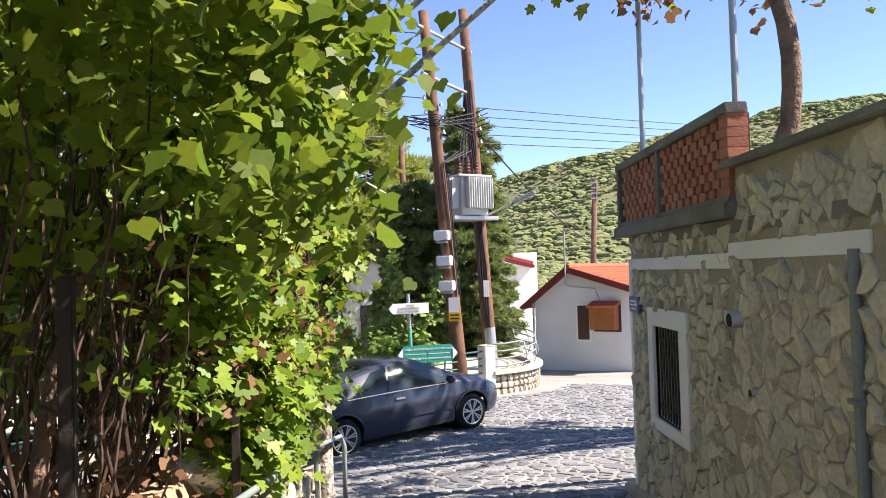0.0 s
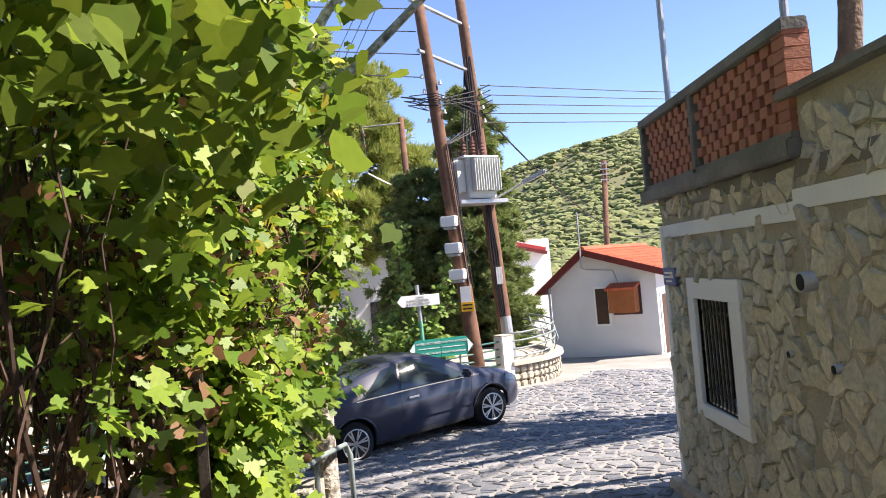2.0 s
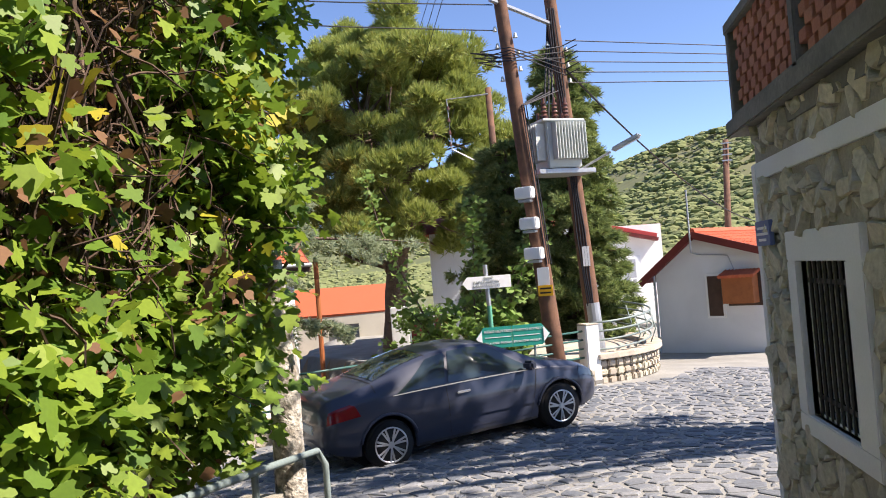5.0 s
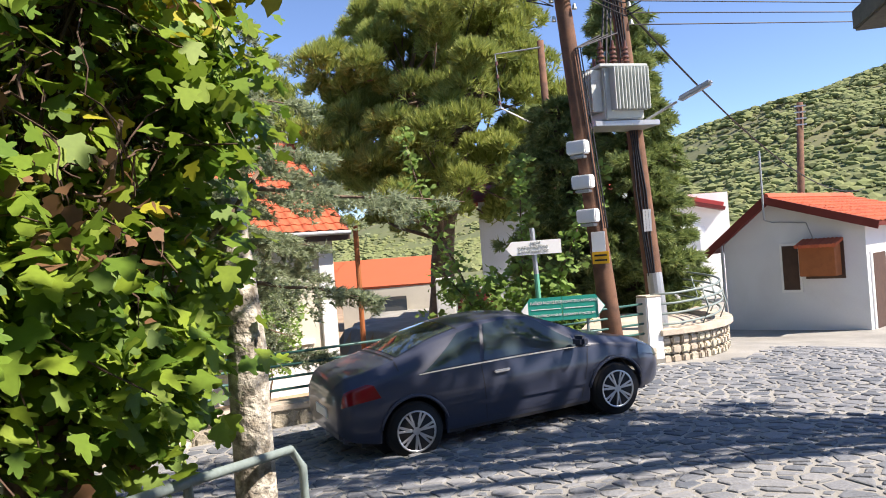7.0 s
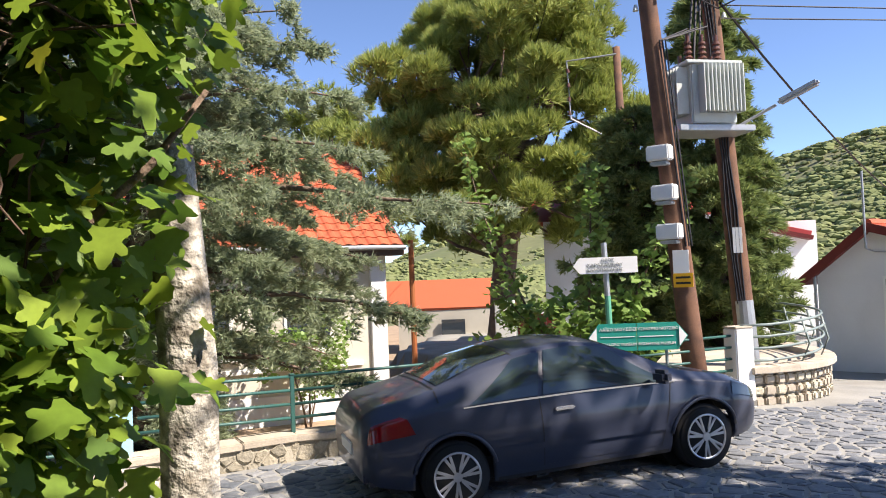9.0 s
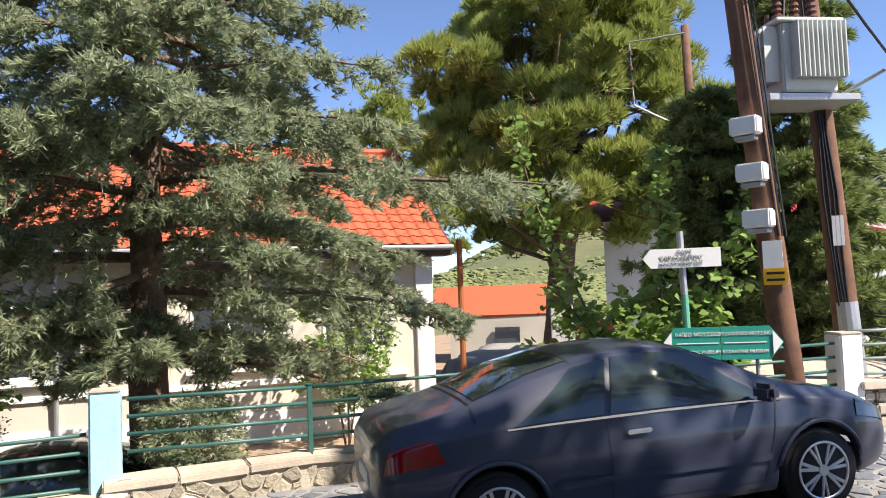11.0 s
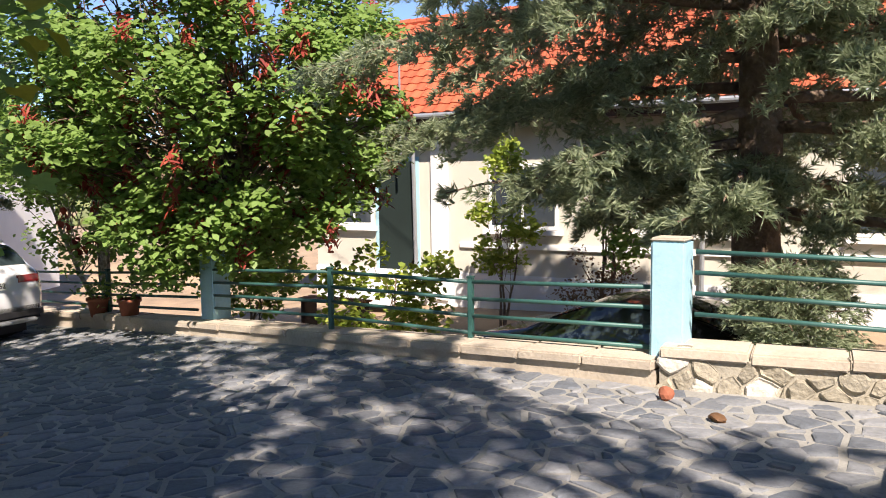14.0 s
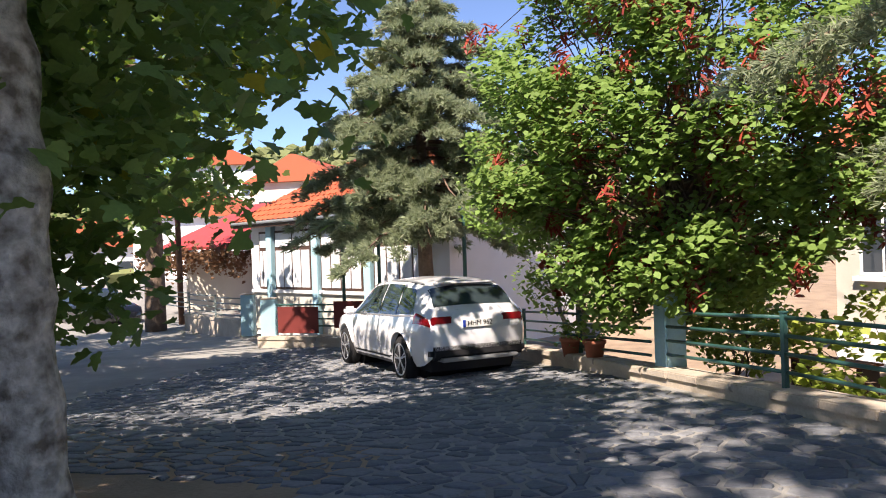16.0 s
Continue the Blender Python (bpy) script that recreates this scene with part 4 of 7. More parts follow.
for a, b in zip(o5, o5[1:]):
    rail_bay(fn5, a, b, -1.1, -1.15, RAILS, 0.02, "greyrail")
    fence_post(fn5, b, -2.3, -1.1, "greyrail")
low_wall("wall_lane", o5[0], o5[2], -2.2, -2.4, -1.72, -1.8, "low cement wall down the lane", stones=False)
# green uprights beside the porch house
for k, (x, y, zt) in enumerate(((-16.55, 5.25, 1.66), (-17.2, 4.0, 1.4), (-17.8, 2.6, 1.3), (-18.2, 1.4, 1.25))):
    t = part("green_post", tube(bmesh.new(), (x, y, ground_z(x, y) - 0.05), (x, y, zt), 0.045), "greenrail")
    tagged(t, "slim green painted steel post in front of the porch house", "post", "green posts")

# ---- curved planter with railing at the bend ----
pw = thing("planter_wall", (1.9, 20, -1.2), "curved stone planter wall with pale cement coping", "wall")
pw["kind"] = "structure"
arc = []
for k in range(13):
    s = k / 12
    arc.append(((1 - s) ** 2 * 1.2 + 2 * s * (1 - s) * 3.3 + s * s * 1.9, (1 - s) ** 2 * 18.3 + 2 * s * (1 - s) * 19.3 + s * s * 22.4))
bm = bmesh.new()
prism(bm, [(1.1, 18.25)] + arc + [(0.0, 22.2), (-0.2, 18.7)], -1.7, -0.66)
part("core", bm, "coping", pw)
for a, b in zip(arc, arc[1:]):
    o, d, l, ang = run_between(a, b)
    c = o + d * (l / 2)
    part("coping_stone", boxm((c.x, c.y, -0.62), (l + 0.06, 0.36, 0.1), ang, 0.012), "coping", pw)
    for r in range(4):
        for s in (0.25, 0.75):
            p = o + d * (l * s)
            part("stone", boxm((p.x + 0.05 * d.y, p.y - 0.05 * d.x, -0.76 - r * 0.16), (l * rng.uniform(0.36, 0.5), 0.12, rng.uniform(0.1, 0.155)), ang + rng.uniform(-4, 4), 0.025), "coping" if rng.random() < 0.6 else "rubble1", pw)
rl = thing("curved_railing", (1.9, 20, -0.8), "grey-green curved pipe railing on the planter", "railing")
for h, inn in ((0.62, 0.55), (0.45, 0.25), (0.28, 0.1), (0.1, 0.0)):
    pts = [(1.12, 18.3, -0.6 + h)] + [(x + (0.16 * math.sin(h * 4) - 0.1) * k / 11, y, -0.6 + h + 0.015 * k) for k, (x, y) in enumerate(arc[1:13])]
    part("rail", path_tube(bmesh.new(), pts, 0.02, 8), "greyrail", rl, smooth=True)
for k in (3, 6, 9, 11):
    x, y = arc[k]
    part("post", path_tube(bmesh.new(), [(x - 0.05, y, -0.6), (x + 0.08, y, -0.3), (x - 0.02, y, 0.1)], 0.018, 6), "greyrail", rl, smooth=True)

# ---- power poles and transformer ----
P1B, P1T = Vector((0.50, 17.9, -1.1)), Vector((-0.16, 17.9, 7.7))
P2B, P2T = Vector((1.30, 19.3, -1.2)), Vector((0.82, 19.3, 8.2))
tp = thing("transformer_pole", (0.9, 18.6, -1.1), "twin brown wooden power poles carrying a grey finned transformer", "power pole")
for n_, (a, b) in enumerate(((P1B, P1T), (P2B, P2T))):
    bm = bmesh.new()
    path_tube(bm, [a + (b - a) * (k / 8) for k in range(9)], [0.175 - 0.06 * k / 8 for k in range(9)], 14)
    part("pole", bm, "polewood", tp, "brown tarred wooden pole", True)


def p1(z):
    return P1B + (P1T - P1B) * ((z - P1B.z) / (P1T.z - P1B.z))


def p2(z):
    return P2B + (P2T - P2B) * ((z - P2B.z) / (P2T.z - P2B.z))


for z in (7.3, 6.2):
    a, b = p1(z), p2(z - 0.1)
    d = (b - a).normalized()
    part("crossbar", tube(bmesh.new(), a - d * 0.3, b + d * 0.2, 0.05, seg=6), "galv", tp)
tdir = (p2(3.0) - p1(3.0))
tdir.z = 0
tdir.normalize()
tang = math.degrees(math.atan2(tdir.y, tdir.x)) - 28
tc_ = (p1(3.6) + p2(3.6)) / 2 + Vector((0.2, 0.1, 0))
plat = part("platform", boxm((tc_.x, tc_.y + 0.05, 2.98), (1.25, 0.7, 0.09), tang, 0.01), "galv", tp, "steel platform")
tr = part("transformer", boxm((tc_.x, tc_.y, 3.5), (0.74, 0.55, 0.9), tang, 0.02), "trafo", tp, "grey-green finned transformer tank")
ax_, ay_ = Vector((math.cos(radians(tang)), math.sin(radians(tang)), 0)), Vector((-math.sin(radians(tang)), math.cos(radians(tang)), 0))
for k in range(11):
    c = Vector((tc_.x, tc_.y, 3.56)) + ax_ * (-0.25 + k * 0.064) - ay_ * 0.36
    part("fin", boxm(c, (0.014, 0.2, 0.72), tang), "trafo", tr)
for k in range(5):
    c = Vector((tc_.x, tc_.y, 3.56)) - ax_ * 0.46 + ay_ * (-0.18 + k * 0.09)
    part("fin", boxm(c, (0.2, 0.014, 0.72), tang), "trafo", tr)
part("lid", boxm((tc_.x, tc_.y, 3.97), (0.92, 0.68, 0.05), tang, 0.01), "trafo", tr)
for k in range(3):
    c = Vector((tc_.x, tc_.y, 3.98)) + ax_ * (-0.24 + 0.24 * k)
    bm = bmesh.new()
    for j in range(5):
        tube(bm, c + Vector((0, 0, 0.05 + j * 0.075)), c + Vector((0, 0, 0.09 + j * 0.075)), 0.085 - 0.006 * j, 0.05, seg=12)
    tube(bm, c, c + Vector((0, 0, 0.5)), 0.03)
    part("bushing", bm, "ceramic", tr, "brown ceramic bushing")
for k in range(4):
    c = Vector((tc_.x, tc_.y, 3.98)) + ax_ * (-0.27 + 0.18 * k) + ay_ * 0.2
    part("bushing", tube(bmesh.new(), c, c + Vector((0, 0, 0.22)), 0.04, 0.03), "ceramic", tr)
for k, z in enumerate((2.55, 1.98, 1.42)):
    c = p1(z) + Vector((-0.1, -0.22, 0))
    b_ = part("fuse_box", boxm(c, (0.34, 0.2, 0.22), -20, 0.02), "signwhite", tp, "white fuse box")
    part("bracket", boxm(c + Vector((0, 0.02, -0.15)), (0.24, 0.16, 0.05), -20, 0.01), "galv", b_)
c = p1(0.98) + Vector((0, -0.155, 0))
part("notice", boxm(c, (0.22, 0.02, 0.34), -4, 0.002), "signwhite", tp, "white notice on the pole")
c = p1(0.72) + Vector((0.0, -0.16, 0))
nt_ = part("notice", boxm(c, (0.27, 0.02, 0.2), -4, 0.002), "yellow", tp, "yellow warning notice with dark lettering")
for k in range(2):
    part("lettering", boxm(c + Vector((0, -0.013, 0.04 - 0.08 * k)), (0.2, 0.004, 0.03), -4), "iron", nt_)
c = p2(1.3) + Vector((0.02, -0.165, 0))
part("notice", boxm(c, (0.14, 0.02, 0.4), 0, 0.002), "signwhite", tp)
c = p2(-0.35)
part("pole_sleeve", tube(bmesh.new(), p2(-1.0) + Vector((0.02, -0.07, 0)), p2(0.35) + Vector((0.02, -0.07, 0)), 0.15, 0.14, seg=14), "galv", tp, "pale grey cable sleeve at the pole foot")
for k in range(4):
    off = Vector((-0.09 + 0.045 * k, -0.16, 0))
    pts = [p2(z) + off + Vector((0.02 * math.sin(z * 3 + k), 0, 0)) for z in (0.3, 1.0, 1.8, 2.6, 3.4, 4.4, 5.4, 6.4)]
    part("cable", path_tube(bmesh.new(), pts, 0.016, 6), "wire", tp)
for k in range(3):
    off = Vector((0.10 + 0.04 * k, -0.14, 0))
    pts = [p1(z) + off for z in (1.2, 2.0, 2.8, 3.6, 4.2)] + [Vector((tc_.x - 0.2 + 0.15 * k, tc_.y, 4.6))]
    part("cable", path_tube(bmesh.new(), pts, 0.013, 6), "wire", tp)
for k in range(6):
    z = 5.2 - 0.05 * k
    a = p1(4.95 + 0.1 * (k % 3)) + Vector((-0.15, -0.1, 0))
    pts = [a, a + Vector((-0.25 - 0.06 * k, -0.1, 0.12)), a + Vector((0.2, -0.25, 0.2 - 0.05 * k)), p2(5.0 + 0.12 * k) + Vector((0.1, -0.15, 0)), p2(5.05 + 0.12 * k) + Vector((0.4, -0.2, 0.05))]
    part("jumper", path_tube(bmesh.new(), pts, 0.012, 5), "wire", tp)
for side in (p1, p2):
    for k in range(7):
        c = side(4.7 + 0.16 * k) + Vector((0.18 if k % 2 else -0.18, -0.08, 0))
        part("insulator", tube(bmesh.new(), c, c + Vector((0, 0, 0.09)), 0.045, 0.02, seg=8), "trafo", tp)
# street lamp on the second pole
arm = p2(3.0)
part("lamp_arm", path_tube(bmesh.new(), [arm, arm + Vector((0.4, -0.2, 0.18)), arm + Vector((0.75, -0.35, 0.33))], 0.025, 8), "galv", tp)
hd_ = arm + Vector((1.05, -0.5, 0.46))
bm = bmesh.new()
box(bm, None, (0.62, 0.16, 0.09), bevel=0.03, m=Matrix.Translation(hd_) @ pose(0, 0, 0, 0, -20, -24))
part("lamp_head", bm, "galv", tp, "grey street-lamp head")


def wire(name, a, b, sag, label, r=0.012, n=14):
    a, b = Vector(a), Vector(b)
    pts = [a + (b - a) * (k / n) - Vector((0, 0, sag * 4 * (k / n) * (1 - k / n))) for k in range(n + 1)]
    o = part(name, path_tube(bmesh.new(), pts, r, 5), "wire")
    return tagged(o, label, "cable", "overhead wires")


for k in range(5):
    a = p2(5.75 - 0.22 * k) + Vector((0.2, 0, 0))
    wire("overhead_wire", a, (60, 62 - 2 * k, 13.0 - 0.5 * k), 1.1, "black overhead power wire strung from the poles")
wire("overhead_wire", p2(5.1) + Vector((0.15, -0.1, 0)), (13.0, 48, 2.6), 1.2, "thick black overhead service cable", 0.022)
for k in range(4):
    wire("overhead_wire", p1(7.2 - 0.5 * k) + Vector((-0.15, 0, 0)), (-34, 3 - 2 * k, 8.6 - 0.35 * k), 0.8, "black overhead power wire above the yard")
for k in range(3):
    wire("overhead_wire", p2(6.9) + Vector((0, 0.2, 0)), p2(3.4) + Vector((-0.5 + .1 * k, -0.4, 0.6)), 0.05, "black cable dropping to the transformer", 0.02)
    wire("overhead_wire", p1(9.4 - .3 * k), (-8, 42, 8.5 - k), 0.4, "black overhead wire behind the pine", 0.01)

# ---- slim pole with bracket, distant pole ----
sp = thing("slim_pole", (-0.95, 25.4, -1.5), "slim dark brown pole with a steel bracket frame", "pole")
part("pole", path_tube(bmesh.new(), [(-0.88, 25.4, -1.6), (-0.95, 25.4, 3), (-1.0, 25.4, 6.4)], [0.13, 0.11, 0.09], 10), "polewood", sp, smooth=True)
part("bracket", path_tube(bmesh.new(), [(-1.0, 25.3, 6.2), (-2.2, 25.2, 6.15), (-2.15, 25.2, 4.7), (-1.0, 25.3, 4.0)], 0.025, 6), "galv", sp)
for k in range(4):
    part("insulator", tube(bmesh.new(), (-2.18, 25.2, 4.8 + 0.35 * k), (-2.18, 25.2, 4.9 + 0.35 * k), 0.05, 0.03, seg=8), "ceramic", sp)
dp = thing("distant_pole", (9.2, 45, -3), "brown wooden pole with insulators down the valley", "pole")
part("pole", tube(bmesh.new(), (9.0, 45, -4), (9.6, 45, 6.9), 0.2, 0.15), "polewood", dp, smooth=True)
for k in range(4):
    part("insulator", boxm((9.55, 44.8, 6.7 - 0.3 * k), (0.5, 0.1, 0.06)), "galv", dp)

# ---- sign post ----
ss = thing("sign_post", (-0.63, 17.0, -1.1), "green post carrying a white arrow sign and green museum signs", "sign")
part("post", tube(bmesh.new(), (-0.60, 17.0, -1.15), (-0.63, 17.0, 0.55), 0.042), "signpole", ss, "green painted post")
part("post_top", tube(bmesh.new(), (-0.63, 17.0, 0.55), (-0.65, 17.0, 1.28), 0.040), "galv", ss, "grey upper post")


def arrow(u0, u1, z0, z1, y, tip_left, material, name, label, th=0.025, ang=0.0, ox=-0.62):
    bm = bmesh.new()
    h = (z1 - z0) / 2
    if tip_left:
        pl_ = [(u0 - h * 0.8, z0 + h), (u0, z1), (u1, z1), (u1, z0), (u0, z0)]
    else:
        pl_ = [(u0, z0), (u0, z1), (u1, z1), (u1 + h * 0.8, z0 + h), (u1, z0)]
    ca, sa = math.cos(radians(ang)), math.sin(radians(ang))
    f = [bm.verts.new((ox + u * ca, y + u * sa, z)) for u, z in pl_]
    b = [bm.verts.new((ox + u * ca - sa * th, y + u * sa + ca * th, z)) for u, z in pl_]
    bm.faces.new(f), bm.faces.new(b[::-1])
    for i in range(5):
        bm.faces.new((f[i], f[(i + 1) % 5], b[(i + 1) % 5], b[i]))
    bmesh.ops.recalc_face_normals(bm, faces=bm.faces)
    return part(name, bm, material, ss, label)


AN = 14
s1 = arrow(-0.36, 0.42, 0.86, 1.08, 16.93, True, "signwhite", "arrow_sign", "white arrow sign with grey lettering", 0.025, AN)


def on_sign(parent, body, u, z, size, material, y=16.93):
    ca, sa = math.cos(radians(AN)), math.sin(radians(AN))
    m = Matrix.Translation((-0.62 + u * ca + 0.006 * sa, y + u * sa - 0.006, z)) @ pose(0, 0, 0, 90, 0, AN)
    return text("lettering", body, size, m, material, parent)


on_sign(s1, "ΟΔΟΣ", 0.02, 1.035, 0.062, "signtext")
on_sign(s1, "ΧΑΡΑΛΑΜΠΟΥ", -0.02, 0.97, 0.068, "signtext")
on_sign(s1, "ΚΑΛΟΠΑΝΑΓΙΩΤΗ"[:12], -0.02, 0.905, 0.062, "signtext")
s2 = arrow(-0.14, 0.36, -0.20, 0.17, 16.92, True, "signgreen", "museum_sign", "green museum sign with white lettering", 0.03, AN)
s3 = arrow(0.37, 0.90, -0.20, 0.17, 16.92, False, "signgreen", "museum_sign", "green museum sign with white lettering", 0.03, AN)
for s_, a, b in ((s2, "ΛΑΪΚΟ ΜΟΥΣΕΙΟ", "FOLKLORIC MUSEUM"), (s3, "ΒΥΖΑΝΤΙΝΟ ΜΟΥΣΕΙΟ", "BYZANTINE MUSEUM")):
    u = 0.11 if s_ is s2 else 0.63
    on_sign(s_, a, u, 0.09, 0.062 if s_ is s2 else 0.054, "signwhite", 16.92)
    on_sign(s_, b, u, -0.11, 0.052, "signwhite", 16.92)
    ca, sa = math.cos(radians(AN)), math.sin(radians(AN))
    c = (-0.62 + u * ca, 16.92 + u * sa - 0.004, -0.01)
    part("divider", boxm(c, (0.46, 0.006, 0.01), AN), "signwhite", s_)
for s_, u, d in ((s2, -0.2, -1), (s3, 0.96, 1)):
    ca, sa = math.cos(radians(AN)), math.sin(radians(AN))
    bm = bmesh.new()
    vs = [bm.verts.new((-0.62 + (u + du) * ca, 16.905 + (u + du) * sa, z)) for du, z in ((d * 0.075, -0.015), (-d * 0.03, 0.12), (-d * 0.03, -0.15))]
    vb = [bm.verts.new(v.co + Vector((0, 0.006, 0))) for v in vs]
    bm.faces.new(vs), bm.faces.new(vb[::-1])
    for i in range(3):
        bm.faces.new((vs[i], vs[(i + 1) % 3], vb[(i + 1) % 3], vb[i]))
    part("arrow_head", bm, "signwhite", s_)
for u in (0.2, 0.75):
    part("leg", tube(bmesh.new(), (-0.62 + u * 0.97, 17.0 + u * 0.24, -1.1), (-0.62 + u * 0.97, 16.97 + u * 0.24, -0.2), 0.022), "greyrail", ss)


# ---- cars ----
def car(name, at, rz, dims, stations, paint, label, spec):
    """stations: x, sill z, belt z, top z, half width at belt, half width at the roof edge. Front is +x."""
    t = thing(name, (0, 0, 0), label, "car")
    xs = np.array([s[0] for s in stations])
    cols = [np.array([s[i] for s in stations]) for i in range(1, 6)]
    wheels, wr, arch = spec["wheels"], spec["wr"], spec["arch"]

    def at_x(x):
        return [float(np.interp(x, xs, c)) for c in cols]

    def smooth_at(x):
        acc = np.zeros(5)
        ws = 0
        for dx, w in ((-0.07, 1), (-0.035, 2), (0, 3), (0.035, 2), (0.07, 1)):
            acc += w * np.array(at_x(min(max(x + dx, xs[0]), xs[-1])))
            ws += w
        return acc / ws

    def surf(x, s, off=0.0):
        """s: 0 sill, 1 belt, 2 roof edge, 3 centre line."""
        zs, zb, zt, wb, wr_ = smooth_at(x)
        if s <= 1:
            z = zs + (zb - zs) * s
            y = wb * (0.93 + 0.07 * math.sin(math.pi * min(1, s * 1.25) * 0.62)) - 0.035 * max(0, s - 0.72) / 0.28 + (-0.02 if s < 0.12 else 0)
        elif s <= 2:
            k = s - 1
            edge = zb + (zt - zb) * 0.90
            z = zb + (edge - zb) * k
            y = (wb - 0.035) + (wr_ - wb + 0.035) * (k ** 1.25)
        else:
            k = s - 2
            edge = zb + (zt - zb) * 0.90
            y = wr_ * (1 - k)
            z = edge + (zt - edge) * math.sin(k * math.pi / 2) ** 0.8
        if off:
            p = Vector((x, y, z))
            e = 0.02
            tx = Vector(surf(x + e, s)) - Vector(surf(x - e, s))
            ts = Vector(surf(x, min(3, s + e))) - Vector(surf(x, max(0, s - e)))
            nn = tx.cross(ts).normalized()
            if nn.y < 0 and s < 2.6:
                nn = -nn
            if s >= 2.6 and nn.z < 0:
                nn = -nn
            p += nn * off
            x, y, z = p
        if s <= 1.02:
            for wx in wheels:
                dx = abs(x - wx)
                if dx < arch:
                    za = wr + math.sqrt(arch * arch - dx * dx)
                    if z < za:
                        z = za
        return (x, y, z)

    def patch(pname, x0, x1, s0, s1, material, parent, off, side=1, nxs=16, nss=6, lab="", x0b=None, x1b=None):
        """A panel lying on the body between two stations and two heights; x0b, x1b: its ends along the upper edge."""
        V, F = [], []
        for j in range(nss + 1):
            s = s0 + (s1 - s0) * j / nss
            a = x0 + ((x0b if x0b is not None else x0) - x0) * j / nss
            b = x1 + ((x1b if x1b is not None else x1) - x1) * j / nss
            for i in range(nxs + 1):
                p = surf(a + (b - a) * i / nxs, s, off)
                V.append((p[0], p[1] * side, p[2]))
        for j in range(nss):
            for i in range(nxs):
                q_ = j * (nxs + 1) + i
                F.append((q_, q_ + 1, q_ + nxs + 2, q_ + nxs + 1))
        return raw(pname, V, F, material, parent, True)

    # body shell
    V, F = [], []
    gx_ = list(np.linspace(xs[0], xs[-1], 96))
    for wx in wheels:
        gx_ += [wx + arch * math.cos(k * math.pi / 12) for k in range(13)]
    gx_ = sorted(gx_)
    gs = [0, 0.12, 0.25, 0.4, 0.55, 0.7, 0.8, 0.9, 1.0, 1.15, 1.4, 1.7, 1.9, 2.0, 2.08, 2.2, 2.45, 2.7, 3.0]
    ring = [(s, 1) for s in gs] + [(s, -1) for s in gs[-2::-1]]
    for x in gx_:
        for s, sd in ring:
            p = surf(x, s)
            V.append((p[0], p[1] * sd, p[2]))
    m_ = len(ring)
    for i in range(len(gx_) - 1):
        for j in range(m_ - 1):
            F.append((i * m_ + j, (i + 1) * m_ + j, (i + 1) * m_ + j + 1, i * m_ + j + 1))
    F.append(tuple(range(m_)))
    F.append(tuple(range((len(gx_) - 1) * m_, len(gx_) * m_))[::-1])
    body = raw("body", V, F, paint, t, True)
    floor = part("underbody", boxm(((xs[0] + xs[-1]) / 2, 0, 0.30), (xs[-1] - xs[0] - 0.5, dims[1] - 0.5, 0.2)), "plastic", t)
    for wx in wheels:
        part("wheel_housing", tube(bmesh.new(), (wx, -dims[1] / 2 + 0.27, wr), (wx, dims[1] / 2 - 0.27, wr), arch + 0.02, seg=24), "rubber", t)
    # rolled lips round the wheel arches
    for wx in wheels:
        for sd in (1, -1):
            pts = []
            for k in range(17):
                an = radians(12 + 156 * k / 16)
                x, z = wx + (arch + 0.012) * math.cos(an), wr + (arch + 0.012) * math.sin(an)
                zs, zb = smooth_at(x)[:2]
                pts.append((x, sd * (surf(x, min(1.0, max(0.0, (z - zs) / (zb - zs))))[1] + 0.004), z))
            part("arch_lip", path_tube(bmesh.new(), pts, 0.02, 6), paint, t, smooth=True)
    # wheels
    for wx in wheels:
        for sd in (1, -1):
            yo = sd * (dims[1] / 2 - 0.115)
            ty = tube(bmesh.new(), (wx, yo - 0.105, wr), (wx, yo + 0.105, wr), wr, seg=36)
            ed = [e for e in ty.edges if abs(e.calc_face_angle(0)) > 1.0]
            bmesh.ops.bevel(ty, geom=ed, offset=0.03, segments=3, affect="EDGES")
            wh = part("wheel", ty, "rubber", t, "black tyre on a silver alloy rim", True)
            rim = bmesh.new()
            rr = wr * 0.70
            n = 40
            rings = [[rim.verts.new((wx + r * math.cos(k * math.tau / n), yo + sd * d, wr + r * math.sin(k * math.tau / n))) for k in range(n)]
                     for r, d in ((rr, 0.105), (rr * 1.02, 0.112), (rr * 0.93, 0.112), (rr * 0.9, 0.05))]
            for a, b in zip(rings, rings[1:]):
                for k in range(n):
                    rim.faces.new((a[k], a[(k + 1) % n], b[(k + 1) % n], b[k]))
            part("rim", rim, "alloy", wh, smooth=True)
            part("hub_back", tube(bmesh.new(), (wx, yo + sd * 0.055, wr), (wx, yo + sd * 0.06, wr), rr * 0.92, seg=28), "plastic", wh)
            for k in range(spec["spokes"]):
                a = k * math.tau / spec["spokes"] + 0.2
                for da in (-0.13, 0.13):
                    sp_ = bmesh.new()
                    p, q_ = Vector((wx + 0.04 * math.cos(a), yo + sd * 0.098, wr + 0.04 * math.sin(a))), Vector((wx + rr * 0.95 * math.cos(a + da), yo + sd * 0.10, wr + rr * 0.95 * math.sin(a + da)))
                    mm = Matrix.Translation((p + q_) / 2) @ (q_ - p).to_track_quat("X", "Y").to_matrix().to_4x4()
                    box(sp_, None, ((q_ - p).length, 0.026, 0.026), bevel=0.006, m=mm)
                    part("spoke", sp_, "alloy", wh)
            part("hub_cap", tube(bmesh.new(), (wx, yo + sd * 0.09, wr), (wx, yo + sd * 0.112, wr), 0.05, 0.042, seg=16), "alloy", wh)
